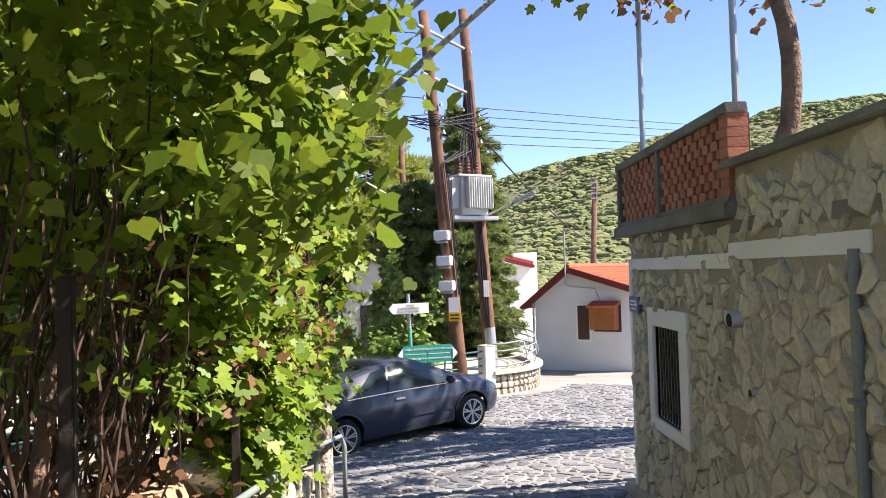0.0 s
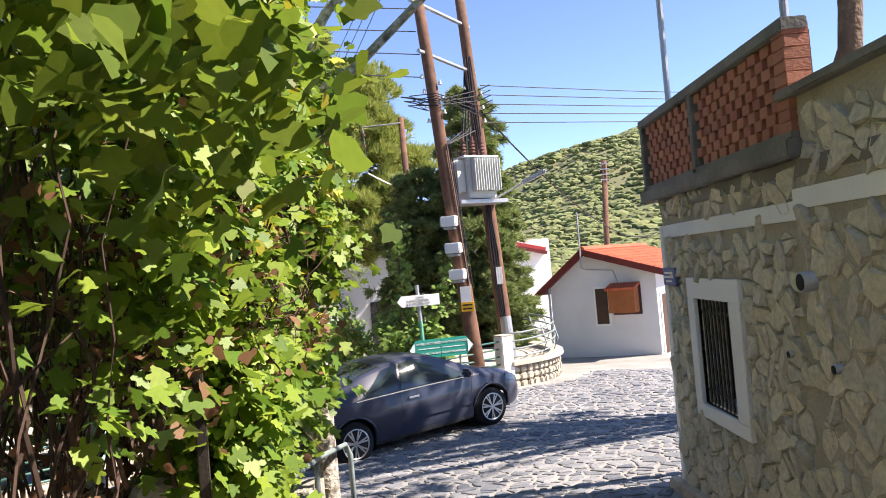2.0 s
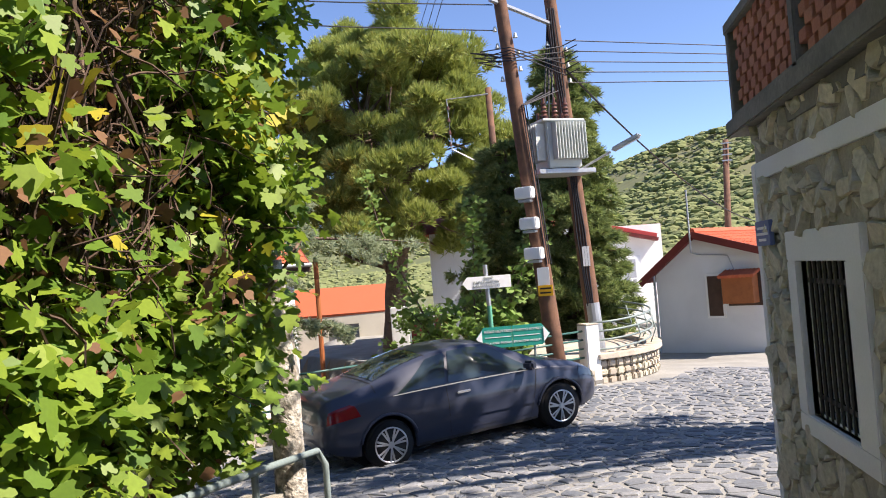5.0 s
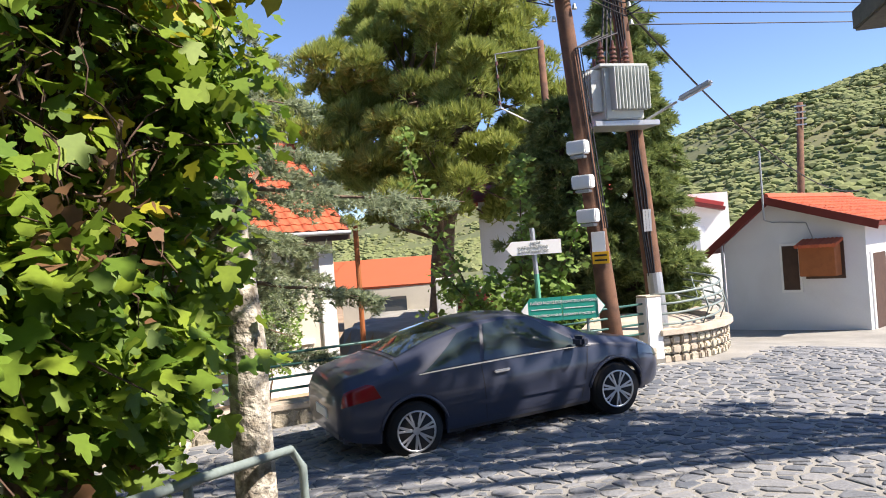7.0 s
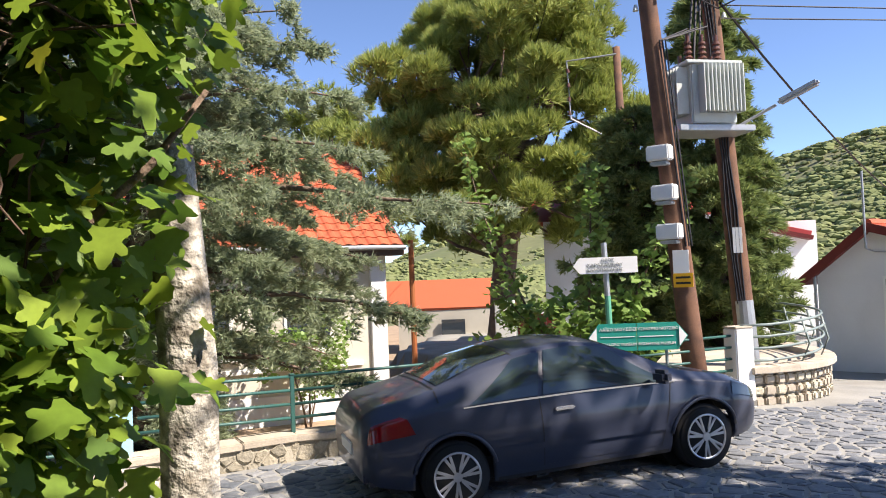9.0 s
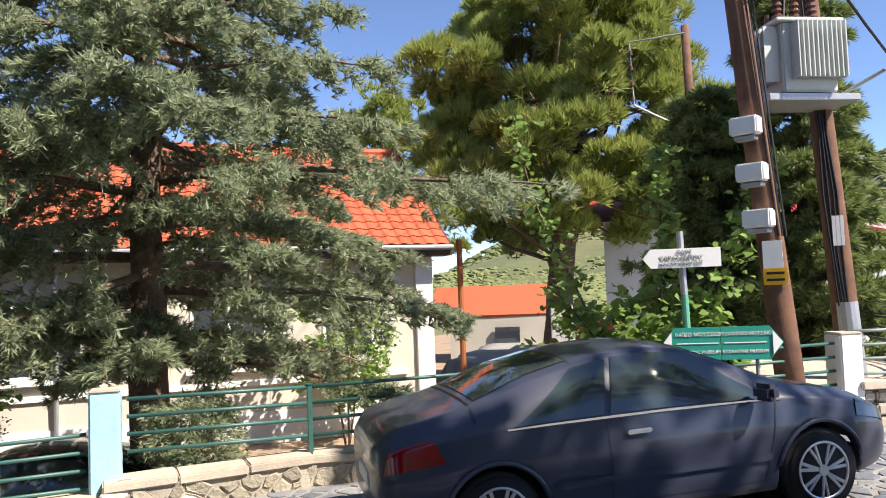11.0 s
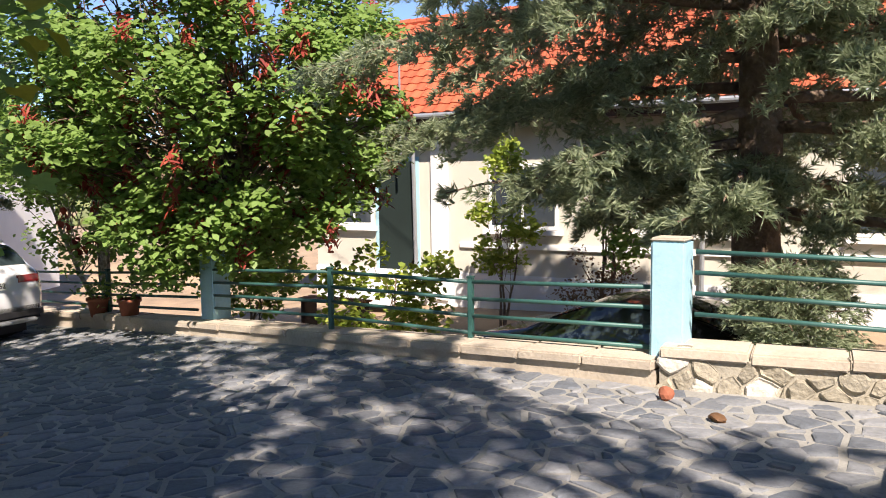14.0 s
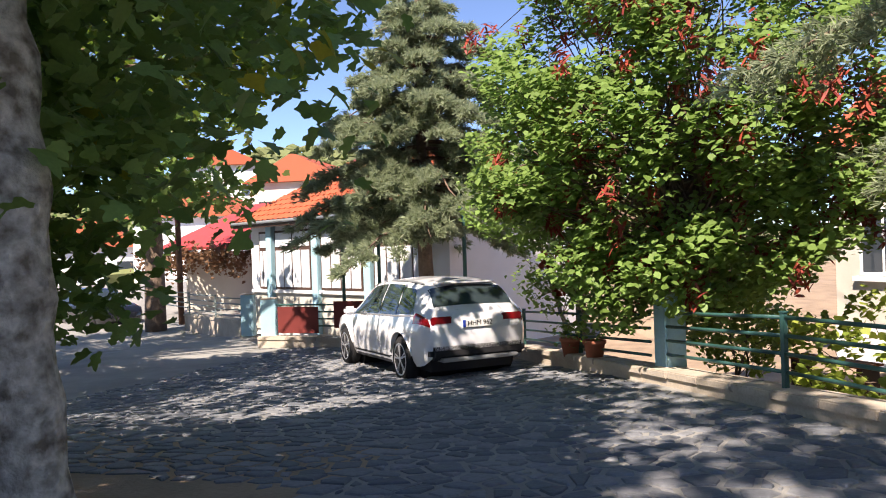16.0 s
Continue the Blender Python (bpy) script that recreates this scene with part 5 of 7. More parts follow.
    for kind_, args in spec["patches"]:
        sides = (1, -1) if args.pop("both", True) else (1,)
        for sd in sides:
            patch(kind_, side=sd, parent=t, **dict(args))
    for nm, c, s, mt, rz_, lab in spec["boxes"]:
        part(nm, boxm(c, s, rz_, min(s) * 0.3), mt, t, lab)
    t.matrix_world = pose(*at) @ pose(0, 0, 0, *rz)
    return t, surf


CP = [(-2.24, 0.42, 0.72, 0.80, 0.60, 0.45), (-2.20, 0.36, 0.76, 0.90, 0.74, 0.55), (-2.08, 0.30, 0.82, 0.98, 0.82, 0.62), (-1.7, 0.24, 0.88, 1.03, 0.865, 0.66), (-1.45, 0.22, 0.90, 1.08, 0.875, 0.64),
      (-0.95, 0.21, 0.91, 1.27, 0.88, 0.60), (-0.45, 0.21, 0.91, 1.385, 0.88, 0.585), (0.0, 0.21, 0.91, 1.41, 0.88, 0.58), (0.35, 0.21, 0.905, 1.36, 0.88, 0.58), (0.75, 0.21, 0.90, 1.19, 0.88, 0.62),
      (1.1, 0.21, 0.885, 1.005, 0.88, 0.68), (1.25, 0.22, 0.87, 0.97, 0.875, 0.70), (1.7, 0.24, 0.80, 0.885, 0.86, 0.66), (2.0, 0.28, 0.72, 0.79, 0.80, 0.58), (2.16, 0.32, 0.62, 0.69, 0.70, 0.48), (2.24, 0.40, 0.52, 0.58, 0.52, 0.36)]
CP = [(math.copysign(1.7 + (abs(s[0]) - 1.7) * 0.78, s[0]) if abs(s[0]) > 1.7 else s[0], *s[1:]) for s in CP]
coupe_spec = dict(wheels=(-1.31, 1.30), wr=0.317, arch=0.375, spokes=7, patches=[
    ("side_window", dict(x0=-0.42, x1=0.98, s0=1.06, s1=1.93, x0b=-0.28, x1b=0.42, material="carglass", off=0.008)),
    ("side_window", dict(x0=-1.15, x1=-0.47, s0=1.06, s1=1.90, x0b=-0.62, x1b=-0.33, material="carglass", off=0.008)),
    ("windscreen", dict(x0=0.42, x1=1.08, s0=2.08, s1=3.0, material="carglass", off=0.006)),
    ("rear_window", dict(x0=-1.36, x1=-0.62, s0=2.10, s1=3.0, material="carglass", off=0.006)),
    ("chrome_strip", dict(x0=-1.2, x1=1.0, s0=1.0, s1=1.035, material="chrome", off=0.009, nss=1)),
    ("door_seam", dict(x0=-0.455, x1=-0.445, s0=0.12, s1=1.0, x0b=-0.46, x1b=-0.45, material="plastic", off=0.003, nxs=1, nss=10)),
    ("door_seam", dict(x0=0.80, x1=0.81, s0=0.12, s1=1.0, x0b=0.95, x1b=0.96, material="plastic", off=0.003, nxs=1, nss=10)),
    ("door_seam", dict(x0=-0.45, x1=0.81, s0=0.115, s1=0.13, material="plastic", off=0.003, nxs=8, nss=1)),
    ("rub_strip", dict(x0=-0.88, x1=0.86, s0=0.36, s1=0.44, material="darkpaint", off=0.018, nss=2)),
    ("tail_lamp", dict(x0=-2.07, x1=-1.66, s0=0.78, s1=1.22, x0b=-2.03, x1b=-1.78, material="taillight", off=0.008)),
    ("head_lamp", dict(x0=1.66, x1=2.03, s0=0.80, s1=1.3, x0b=1.70, x1b=1.98, material="window", off=0.008)),
    ("roof_seam", dict(x0=-0.62, x1=-0.60, s0=1.98, s1=3.0, material="plastic", off=0.005, nxs=1, nss=10)),
    ("boot_seam", dict(x0=-1.42, x1=-1.405, s0=1.4, s1=3.0, material="plastic", off=0.005, nxs=1, nss=10)),
    ("sill", dict(x0=-0.9, x1=0.9, s0=0.0, s1=0.10, material="plastic", off=0.008)),
    ], boxes=[
    ("mirror", (0.78, -0.98, 0.985), (0.12, 0.2, 0.13), "darkpaint", 10, "dark door mirror"), ("mirror", (0.78, 0.98, 0.985), (0.12, 0.2, 0.13), "darkpaint", -10, "dark door mirror"),
    ("door_handle", (-0.22, -0.885, 0.80), (0.2, 0.035, 0.035), "chrome", 0, "bright door handle"), ("door_handle", (-0.22, 0.885, 0.80), (0.2, 0.035, 0.035), "chrome", 0, "bright door handle"),
    ("number_plate", (-2.118, 0, 0.56), (0.03, 0.52, 0.12), "plateyellow", 0, "pale number plate"), ("rear_bumper", (-2.03, 0, 0.36), (0.16, 1.35, 0.16), "darkpaint", 0, ""),
    ("grille", (2.08, 0, 0.45), (0.1, 0.8, 0.14), "plastic", 0, ""), ("high_lamp", (-2.085, 0, 0.86), (0.02, 0.4, 0.03), "chrome", 0, "")])
rw, fw = Vector((-1.616, 12.947, 0)), Vector((0.506, 14.463, 0))
cd = (fw - rw).normalized()
cn = Vector((-cd.y, cd.x, 0))
cm = (rw + fw) / 2 + cn * 0.79
coupe, _ = car("coupe", (cm.x, cm.y, -1.16), (0, -2.3, math.degrees(math.atan2(cd.y, cd.x))), (4.48, 1.76, 1.41), CP, "darkpaint",
               "dark blue-grey coupe with silver alloy wheels by the low wall", coupe_spec)

SV = [(-2.33, 0.52, 0.90, 0.96, 0.72, 0.60), (-2.30, 0.45, 0.98, 1.06, 0.82, 0.66), (-2.20, 0.34, 1.04, 1.22, 0.90, 0.66), (-2.05, 0.30, 1.05, 1.42, 0.92, 0.62), (-1.85, 0.28, 1.05, 1.55, 0.935, 0.61), (-1.2, 0.26, 1.03, 1.625, 0.945, 0.63),
      (-0.4, 0.26, 1.02, 1.645, 0.945, 0.64), (0.2, 0.26, 1.01, 1.60, 0.945, 0.64), (0.6, 0.26, 1.0, 1.46, 0.945, 0.66), (1.05, 0.26, 0.99, 1.16, 0.94, 0.72), (1.25, 0.27, 0.97, 1.08, 0.935, 0.74),
      (1.75, 0.29, 0.92, 1.02, 0.92, 0.72), (2.1, 0.32, 0.86, 0.94, 0.86, 0.64), (2.28, 0.36, 0.72, 0.80, 0.74, 0.52), (2.33, 0.45, 0.62, 0.68, 0.6, 0.4)]
suv_spec = dict(wheels=(-1.42, 1.45), wr=0.36, arch=0.43, spokes=5, patches=[
    ("side_window", dict(x0=-0.42, x1=0.95, s0=1.06, s1=1.92, x0b=-0.38, x1b=0.42, material="carglass", off=0.008)),
    ("side_window", dict(x0=-1.25, x1=-0.47, s0=1.06, s1=1.92, x0b=-1.1, x1b=-0.43, material="carglass", off=0.008)),
    ("side_window", dict(x0=-1.95, x1=-1.30, s0=1.08, s1=1.85, x0b=-1.62, x1b=-1.15, material="carglass", off=0.008)),
    ("windscreen", dict(x0=0.42, x1=1.08, s0=2.08, s1=3.0, material="carglass", off=0.006)),
    ("rear_window", dict(x0=-2.21, x1=-1.93, s0=1.95, s1=3.0, material="carglass", off=0.008, nss=10)),
    ("chrome_strip", dict(x0=-1.98, x1=1.0, s0=1.0, s1=1.04, material="chrome", off=0.009, nss=1)),
    ("door_seam", dict(x0=-0.455, x1=-0.445, s0=0.12, s1=1.0, material="plastic", off=0.003, nxs=1, nss=10)),
    ("door_seam", dict(x0=0.80, x1=0.81, s0=0.12, s1=1.0, x0b=0.95, x1b=0.96, material="plastic", off=0.003, nxs=1, nss=10)),
    ("tail_lamp", dict(x0=-2.30, x1=-1.92, s0=0.86, s1=1.15, x0b=-2.26, x1b=-2.0, material="taillight", off=0.008)),
    ("arch_trim", dict(x0=-1.88, x1=-0.96, s0=0.0, s1=0.10, material="plastic", off=0.012)),
    ("sill", dict(x0=-1.0, x1=1.05, s0=0.0, s1=0.16, material="plastic", off=0.01)),
    ("roof_rail", dict(x0=-1.7, x1=0.4, s0=2.0, s1=2.08, material="galv", off=0.02, nss=1)),
    ], boxes=[
    ("mirror", (0.72, -1.05, 1.07), (0.14, 0.22, 0.15), "whitepaint", 10, "white door mirror"), ("mirror", (0.72, 1.05, 1.07), (0.14, 0.22, 0.15), "whitepaint", -10, "white door mirror"),
    ("rear_bumper", (-2.26, 0, 0.50), (0.26, 1.62, 0.2), "plastic", 0, "black lower bumper"), ("skid_plate", (-2.30, 0, 0.40), (0.24, 1.3, 0.06), "galv", 0, "silver skid plate"),
    ("tail_lamp", (-2.315, 0.60, 0.985), (0.05, 0.34, 0.12), "taillight", 0, "red tail lamp"), ("tail_lamp", (-2.315, -0.60, 0.985), (0.05, 0.34, 0.12), "taillight", 0, "red tail lamp"),
    ("rear_wiper", (-2.235, 0.1, 1.13), (0.03, 0.5, 0.02), "plastic", 0, ""), ("spoiler", (-1.92, 0, 1.535), (0.2, 1.0, 0.03), "whitepaint", 0, "")])
wr0, wf0 = Vector((-12.25, 5.75, 0)), Vector((-14.2, 3.72, 0))
sd_ = (wf0 - wr0).normalized()
sn_ = Vector((sd_.y, -sd_.x, 0))
sm_ = (wr0 + wf0) / 2 + sn_ * 0.84
suv, _ = car("suv", (sm_.x, sm_.y, -2.04), (0, 1.5, math.degrees(math.atan2(sd_.y, sd_.x))), (4.66, 1.89, 1.64), SV, "whitepaint",
             "white sport utility car with red tail lamps parked beside the fence", suv_spec)
npl = part("number_plate", boxm((-2.345, 0, 0.92), (0.02, 0.52, 0.115), 0, 0.003), "plateyellow", None, "white number plate")
npl.parent = suv
npl.matrix_parent_inverse = Matrix()
tx = text("lettering", "HHM 962", 0.105, Matrix(), "iron", npl)
tx.matrix_parent_inverse = Matrix()
tx.matrix_basis = Matrix.Translation((-2.357, -0.03, 0.92)) @ pose(0, 0, 0, 90, 0, -90)
eb = part("plate_band", boxm((-2.351, 0.235, 0.92), (0.016, 0.045, 0.11), 0, 0.002), "euroblue", npl)
eb.matrix_parent_inverse = Matrix()

bk_spec = dict(wheels=(-1.3, 1.3), wr=0.31, arch=0.36, spokes=5, patches=[
    ("side_window", dict(x0=-1.0, x1=1.0, s0=1.06, s1=1.93, x0b=-0.6, x1b=0.45, material="carglass", off=0.008)),
    ("windscreen", dict(x0=0.42, x1=1.08, s0=2.08, s1=3.0, material="carglass", off=0.006)),
    ("rear_window", dict(x0=-1.36, x1=-0.62, s0=2.10, s1=3.0, material="carglass", off=0.006)),
    ("chrome_strip", dict(x0=0.45, x1=1.1, s0=2.0, s1=2.04, material="chrome", off=0.012, nss=1)),
    ], boxes=[])
black_car, _ = car("black_car", (-7.9, 14.5, -2.36), (0, 0, 214), (4.48, 1.76, 1.41), CP, "blackpaint", "black car parked in the sunken yard behind the fence", bk_spec)


# ---- plants ----
LOBED = [(0, -0.5), (0.14, -0.40), (0.36, -0.34), (0.44, -0.18), (0.30, -0.04), (0.46, 0.14), (0.42, 0.28), (0.22, 0.22), (0.14, 0.44), (0.0, 0.55), (-0.14, 0.44), (-0.22, 0.22), (-0.42, 0.28), (-0.46, 0.14), (-0.30, -0.04), (-0.44, -0.18), (-0.36, -0.34), (-0.14, -0.40)]
FIG = [(0, -0.42), (0.14, -0.36), (0.36, -0.34), (0.42, -0.20), (0.30, -0.08), (0.28, -0.01), (0.44, 0.14), (0.46, 0.27), (0.34, 0.30), (0.20, 0.21), (0.17, 0.40), (0.06, 0.56),
       (-0.06, 0.56), (-0.17, 0.40), (-0.20, 0.21), (-0.34, 0.30), (-0.46, 0.27), (-0.44, 0.14), (-0.28, -0.01), (-0.30, -0.08), (-0.42, -0.20), (-0.36, -0.34), (-0.14, -0.36)]
VINE = [(0, -0.34), (0.2, -0.46), (0.46, -0.2), (0.50, 0.12), (0.28, 0.22), (0.0, 0.52), (-0.28, 0.22), (-0.50, 0.12), (-0.46, -0.2), (-0.2, -0.46)]
OVAL = [(0, -0.5), (0.28, -0.25), (0.33, 0.08), (0, 0.5), (-0.33, 0.08), (-0.28, -0.25)]
SPRAY = [(0, -0.5), (0.10, -0.30), (0.34, -0.14), (0.13, -0.06), (0.30, 0.18), (0.08, 0.16), (0.0, 0.55), (-0.08, 0.16), (-0.30, 0.18), (-0.13, -0.06), (-0.34, -0.14), (-0.10, -0.30)]


def leaves(name, pts, size, shape, material, parent, gen, flat=0.5, hang=0.0, fold=0.22, facing=None):
    """Many single leaves. flat: how level they lie; hang: how far the tips droop; facing: a direction that they turn to."""
    pts = np.asarray(pts, float)
    n = len(pts)
    nrm = gen.normal(size=(n, 3))
    nrm /= np.linalg.norm(nrm, axis=1, keepdims=True)
    nrm[:, 2] = np.abs(nrm[:, 2])
    nrm = nrm * (1 - flat) + np.array([0, 0, 1.0]) * flat
    if facing is not None:
        nrm += np.array(facing)
    nrm /= np.linalg.norm(nrm, axis=1, keepdims=True)
    d = gen.normal(size=(n, 3))
    d[:, 2] -= hang * 2
    d -= nrm * (d * nrm).sum(1, keepdims=True)
    d /= np.linalg.norm(d, axis=1, keepdims=True)
    s = np.cross(d, nrm)
    sh = np.array(shape)
    k = len(sh)
    sz = size * gen.uniform(0.6, 1.35, size=n)
    u, v = sh[:, 0], sh[:, 1]
    co_ = (pts[:, None] + sz[:, None, None] * (s[:, None] * u[None, :, None] + d[:, None] * v[None, :, None] + nrm[:, None] * (fold * np.abs(u) - 0.25 * v * v)[None, :, None]))
    me = bpy.data.meshes.new(name)
    me.vertices.add(n * k)
    me.vertices.foreach_set("co", co_.reshape(-1).astype(np.float32))
    me.loops.add(n * k)
    me.loops.foreach_set("vertex_index", np.arange(n * k, dtype=np.int32))
    me.polygons.add(n)
    me.polygons.foreach_set("loop_start", np.arange(0, n * k, k, dtype=np.int32))
    me.polygons.foreach_set("loop_total", np.full(n, k, dtype=np.int32))
    me.update(calc_edges=True)
    me.validate()
    me.materials.append(M[material])
    ob = new(name, me)
    ob["kind"] = "stuff"
    if parent:
        ob.parent = parent
        ob.matrix_parent_inverse = parent.matrix_world.inverted()
    return ob


def tufts(name, pts, dirs, size, material, parent, gen, blades=6, spread=0.7, width=0.16, level=0.0):
    """Needle tufts: each a bundle of narrow blades fanning out from one point."""
    pts, dirs = np.asarray(pts, float), np.asarray(dirs, float)
    n = len(pts)
    d = dirs[:, None] + gen.normal(size=(n, blades, 3)) * spread
    d /= np.linalg.norm(d, axis=2, keepdims=True)
    s = np.cross(d, gen.normal(size=(n, blades, 3)) * (1 - level) + np.array([0, 0, 1.0]) * level)
    s /= np.linalg.norm(s, axis=2, keepdims=True)
    sz = size * gen.uniform(0.6, 1.3, size=(n, 1, 1))
    p = pts[:, None]
    tri = np.stack([p - s * sz * width * 0.5, p + s * sz * width * 0.5, p + d * sz], 2)
    k = 3
    m_ = n * blades
    me = bpy.data.meshes.new(name)
    me.vertices.add(m_ * k)
    me.vertices.foreach_set("co", tri.reshape(-1).astype(np.float32))
    me.loops.add(m_ * k)
    me.loops.foreach_set("vertex_index", np.arange(m_ * k, dtype=np.int32))
    me.polygons.add(m_)
    me.polygons.foreach_set("loop_start", np.arange(0, m_ * k, k, dtype=np.int32))
    me.polygons.foreach_set("loop_total", np.full(m_, k, dtype=np.int32))
    me.update(calc_edges=True)
    me.validate()
    me.materials.append(M[material])
    ob = new(name, me)
    ob["kind"] = "stuff"
    if parent:
        ob.parent = parent
        ob.matrix_parent_inverse = parent.matrix_world.inverted()
    return ob


def limb(a, b, gen, bend=0.15, n=7, droop=0.0):
    a, b = np.array(a, float), np.array(b, float)
    l = np.linalg.norm(b - a)
    off = gen.normal(size=(n + 1, 3)) * bend * l / n
    t = np.linspace(0, 1, n + 1)[:, None]
    p = a + (b - a) * t + np.cumsum(off, 0) * t * (1 - t) * 2
    p[:, 2] -= droop * l * (t[:, 0] ** 2)
    return p


def blob_points(gen, centre, radii, n, hollow=0.35):
    v = gen.normal(size=(n, 3))
    v /= np.linalg.norm(v, axis=1, keepdims=True)
    r = hollow + (1 - hollow) * gen.uniform(0, 1, size=(n, 1)) ** 0.5
    return np.array(centre) + v * r * np.array(radii), v


def broadleaf(name, base, height, crown_c, crown_r, gen, n_clumps, per, size, shape, material, bark, label, category="tree", stems=1, r0=0.09, extra=(), flat=0.35, hang=0.3, clump=0.55, hollow=0.45, facing=None):
    t = thing(name, base, label, category)
    base = np.array(base, float)
    bm = bmesh.new()
    c, _ = blob_points(gen, crown_c, crown_r, n_clumps, hollow)
    tops = []
    for s in range(stems):
        top = np.array(crown_c) + gen.normal(size=3) * np.array(crown_r) * 0.25
        st = base + np.array([gen.uniform(-.12, .12), gen.uniform(-.12, .12), -0.15]) * (stems > 1)
        p = limb(st, top, gen, 0.25, 8)
        path_tube(bm, p, list(np.linspace(r0, r0 * 0.3, len(p))), 8)
        tops.append(p)
    for k in range(0, n_clumps):
        p = tops[k % stems]
        a = p[int(gen.integers(3, len(p) - 1))]
        q_ = limb(a, c[k], gen, 0.3, 5)
        path_tube(bm, q_, list(np.linspace(r0 * 0.2, 0.004, len(q_))), 5)
    part("trunk", bm, bark, t, smooth=True)
    pts = np.concatenate([blob_points(gen, q_, (clump, clump, clump * 0.75), per, 0.1)[0] for q_ in c])
    leaves("crown", pts, size, shape, material, t, gen, flat, hang, facing=facing)
    for mt, frac, sz, shp, hg in extra:
        sel = c[gen.uniform(size=len(c)) < frac]
        if not len(sel):
            continue
        pp = np.concatenate([blob_points(gen, q_ + gen.normal(size=3) * clump * 0.5, (0.13, 0.13, 0.2), 26, 0.1)[0] for q_ in sel for _ in range(2)])
        leaves("pod_foliage" if mt == "pods" else "faded_leaves", pp, sz, shp, mt, t, gen, 0.1, hg, facing=facing)
    return t


G_ = np.random.default_rng(11)

# tall pine
pine = thing("pine_tree", (-5.3, 29.5, -1.6), "tall umbrella-crowned pine with brown forked trunk", "tree")
bm = bmesh.new()
tr_ = limb((-5.3, 29.5, -1.9), (-4.6, 29.5, 4.5), G_, 0.12, 8)
path_tube(bm, tr_, list(np.linspace(0.48, 0.25, len(tr_))), 12)
tr2 = limb(tr_[4], (-6.4, 29.8, 6.0), G_, 0.15, 7)
path_tube(bm, tr2, list(np.linspace(0.22, 0.1, len(tr2))), 9)
tr3 = limb(tr_[4], (-3.2, 29.2, 6.5), G_, 0.15, 7)
path_tube(bm, tr3, list(np.linspace(0.22, 0.1, len(tr3))), 9)


def needle_lobes(gen, centre, profile, z0, z1, n, per):
    """Rounded foliage lobes set round a crown: needle points, their directions and the lobes' centres."""
    P, D, C = [], [], []
    for k in range(n):
        f = (k + gen.uniform(0, 1)) / n
        z = z0 + (z1 - z0) * f
        rad = float(np.interp(f, [p[0] for p in profile], [p[1] for p in profile]))
        a = k * 2.399 + gen.uniform(-.4, .4)
        rr = rad * gen.uniform(0.62, 1.06)
        c = np.array([centre[0] + rr * math.cos(a), centre[1] + rr * math.sin(a), z])
        size = gen.uniform(0.6, 1.05)
        C.append(c)
        for j in range(5):
            sub = c + gen.normal(size=3) * np.array([0.55, 0.55, 0.32]) * size
            r = size * gen.uniform(0.42, 0.68)
            v = gen.normal(size=(per, 3))
            v[:, 2] = np.abs(v[:, 2]) * 1.1 - 0.35
            v /= np.linalg.norm(v, axis=1, keepdims=True)
            P.append(sub + v * r * np.array([1, 1, 0.8]) * gen.uniform(0.72, 1.0, size=(per, 1)))
            D.append(v * 0.75 + np.array([0, 0, 0.75]))
    return np.concatenate(P), np.concatenate(D), C


P_, D_, cl = needle_lobes(G_, (-4.75, 29.6), ((0, 2.6), (0.12, 3.5), (0.45, 4.1), (0.7, 3.3), (0.9, 1.8), (1, 0.5)), 2.2, 9.7, 84, 140)
for c in cl:
    src = (tr_, tr2, tr3)[int(G_.integers(0, 3))]
    q_ = limb(src[int(G_.integers(3, len(src)))], c - np.array([0, 0, 0.3]), G_, 0.2, 5)
    path_tube(bm, q_, list(np.linspace(0.08, 0.02, len(q_))), 5)
part("trunk", bm, "bark", pine, smooth=True)
tufts("crown", P_, D_, 0.29, "leaf_pine", pine, G_, 9, 0.42, 0.12)

pine2 = thing("pine_tree", (-15.9, 40, -2), "second bright green pine behind the house roof", "tree")
bm = bmesh.new()
q_ = limb((-15.9, 40, -2.4), (-15.7, 40, 7.5), G_, 0.1, 7)
path_tube(bm, q_, list(np.linspace(0.3, 0.1, len(q_))), 9)
P_, D_, cl = needle_lobes(G_, (-15.8, 40), ((0, 3.2), (0.4, 4.2), (0.7, 3.4), (0.9, 2.0), (1, 0.6)), 2.6, 9.4, 46, 60)
for c in cl:
    b_ = limb(q_[int(G_.integers(3, len(q_)))], c - np.array([0, 0, 0.3]), G_, 0.2, 4)
    path_tube(bm, b_, list(np.linspace(0.07, 0.02, len(b_))), 5)
part("trunk", bm, "bark", pine2, smooth=True)
tufts("crown", P_, D_, 0.34, "leaf_pine", pine2, G_, 7, 0.42, 0.16)


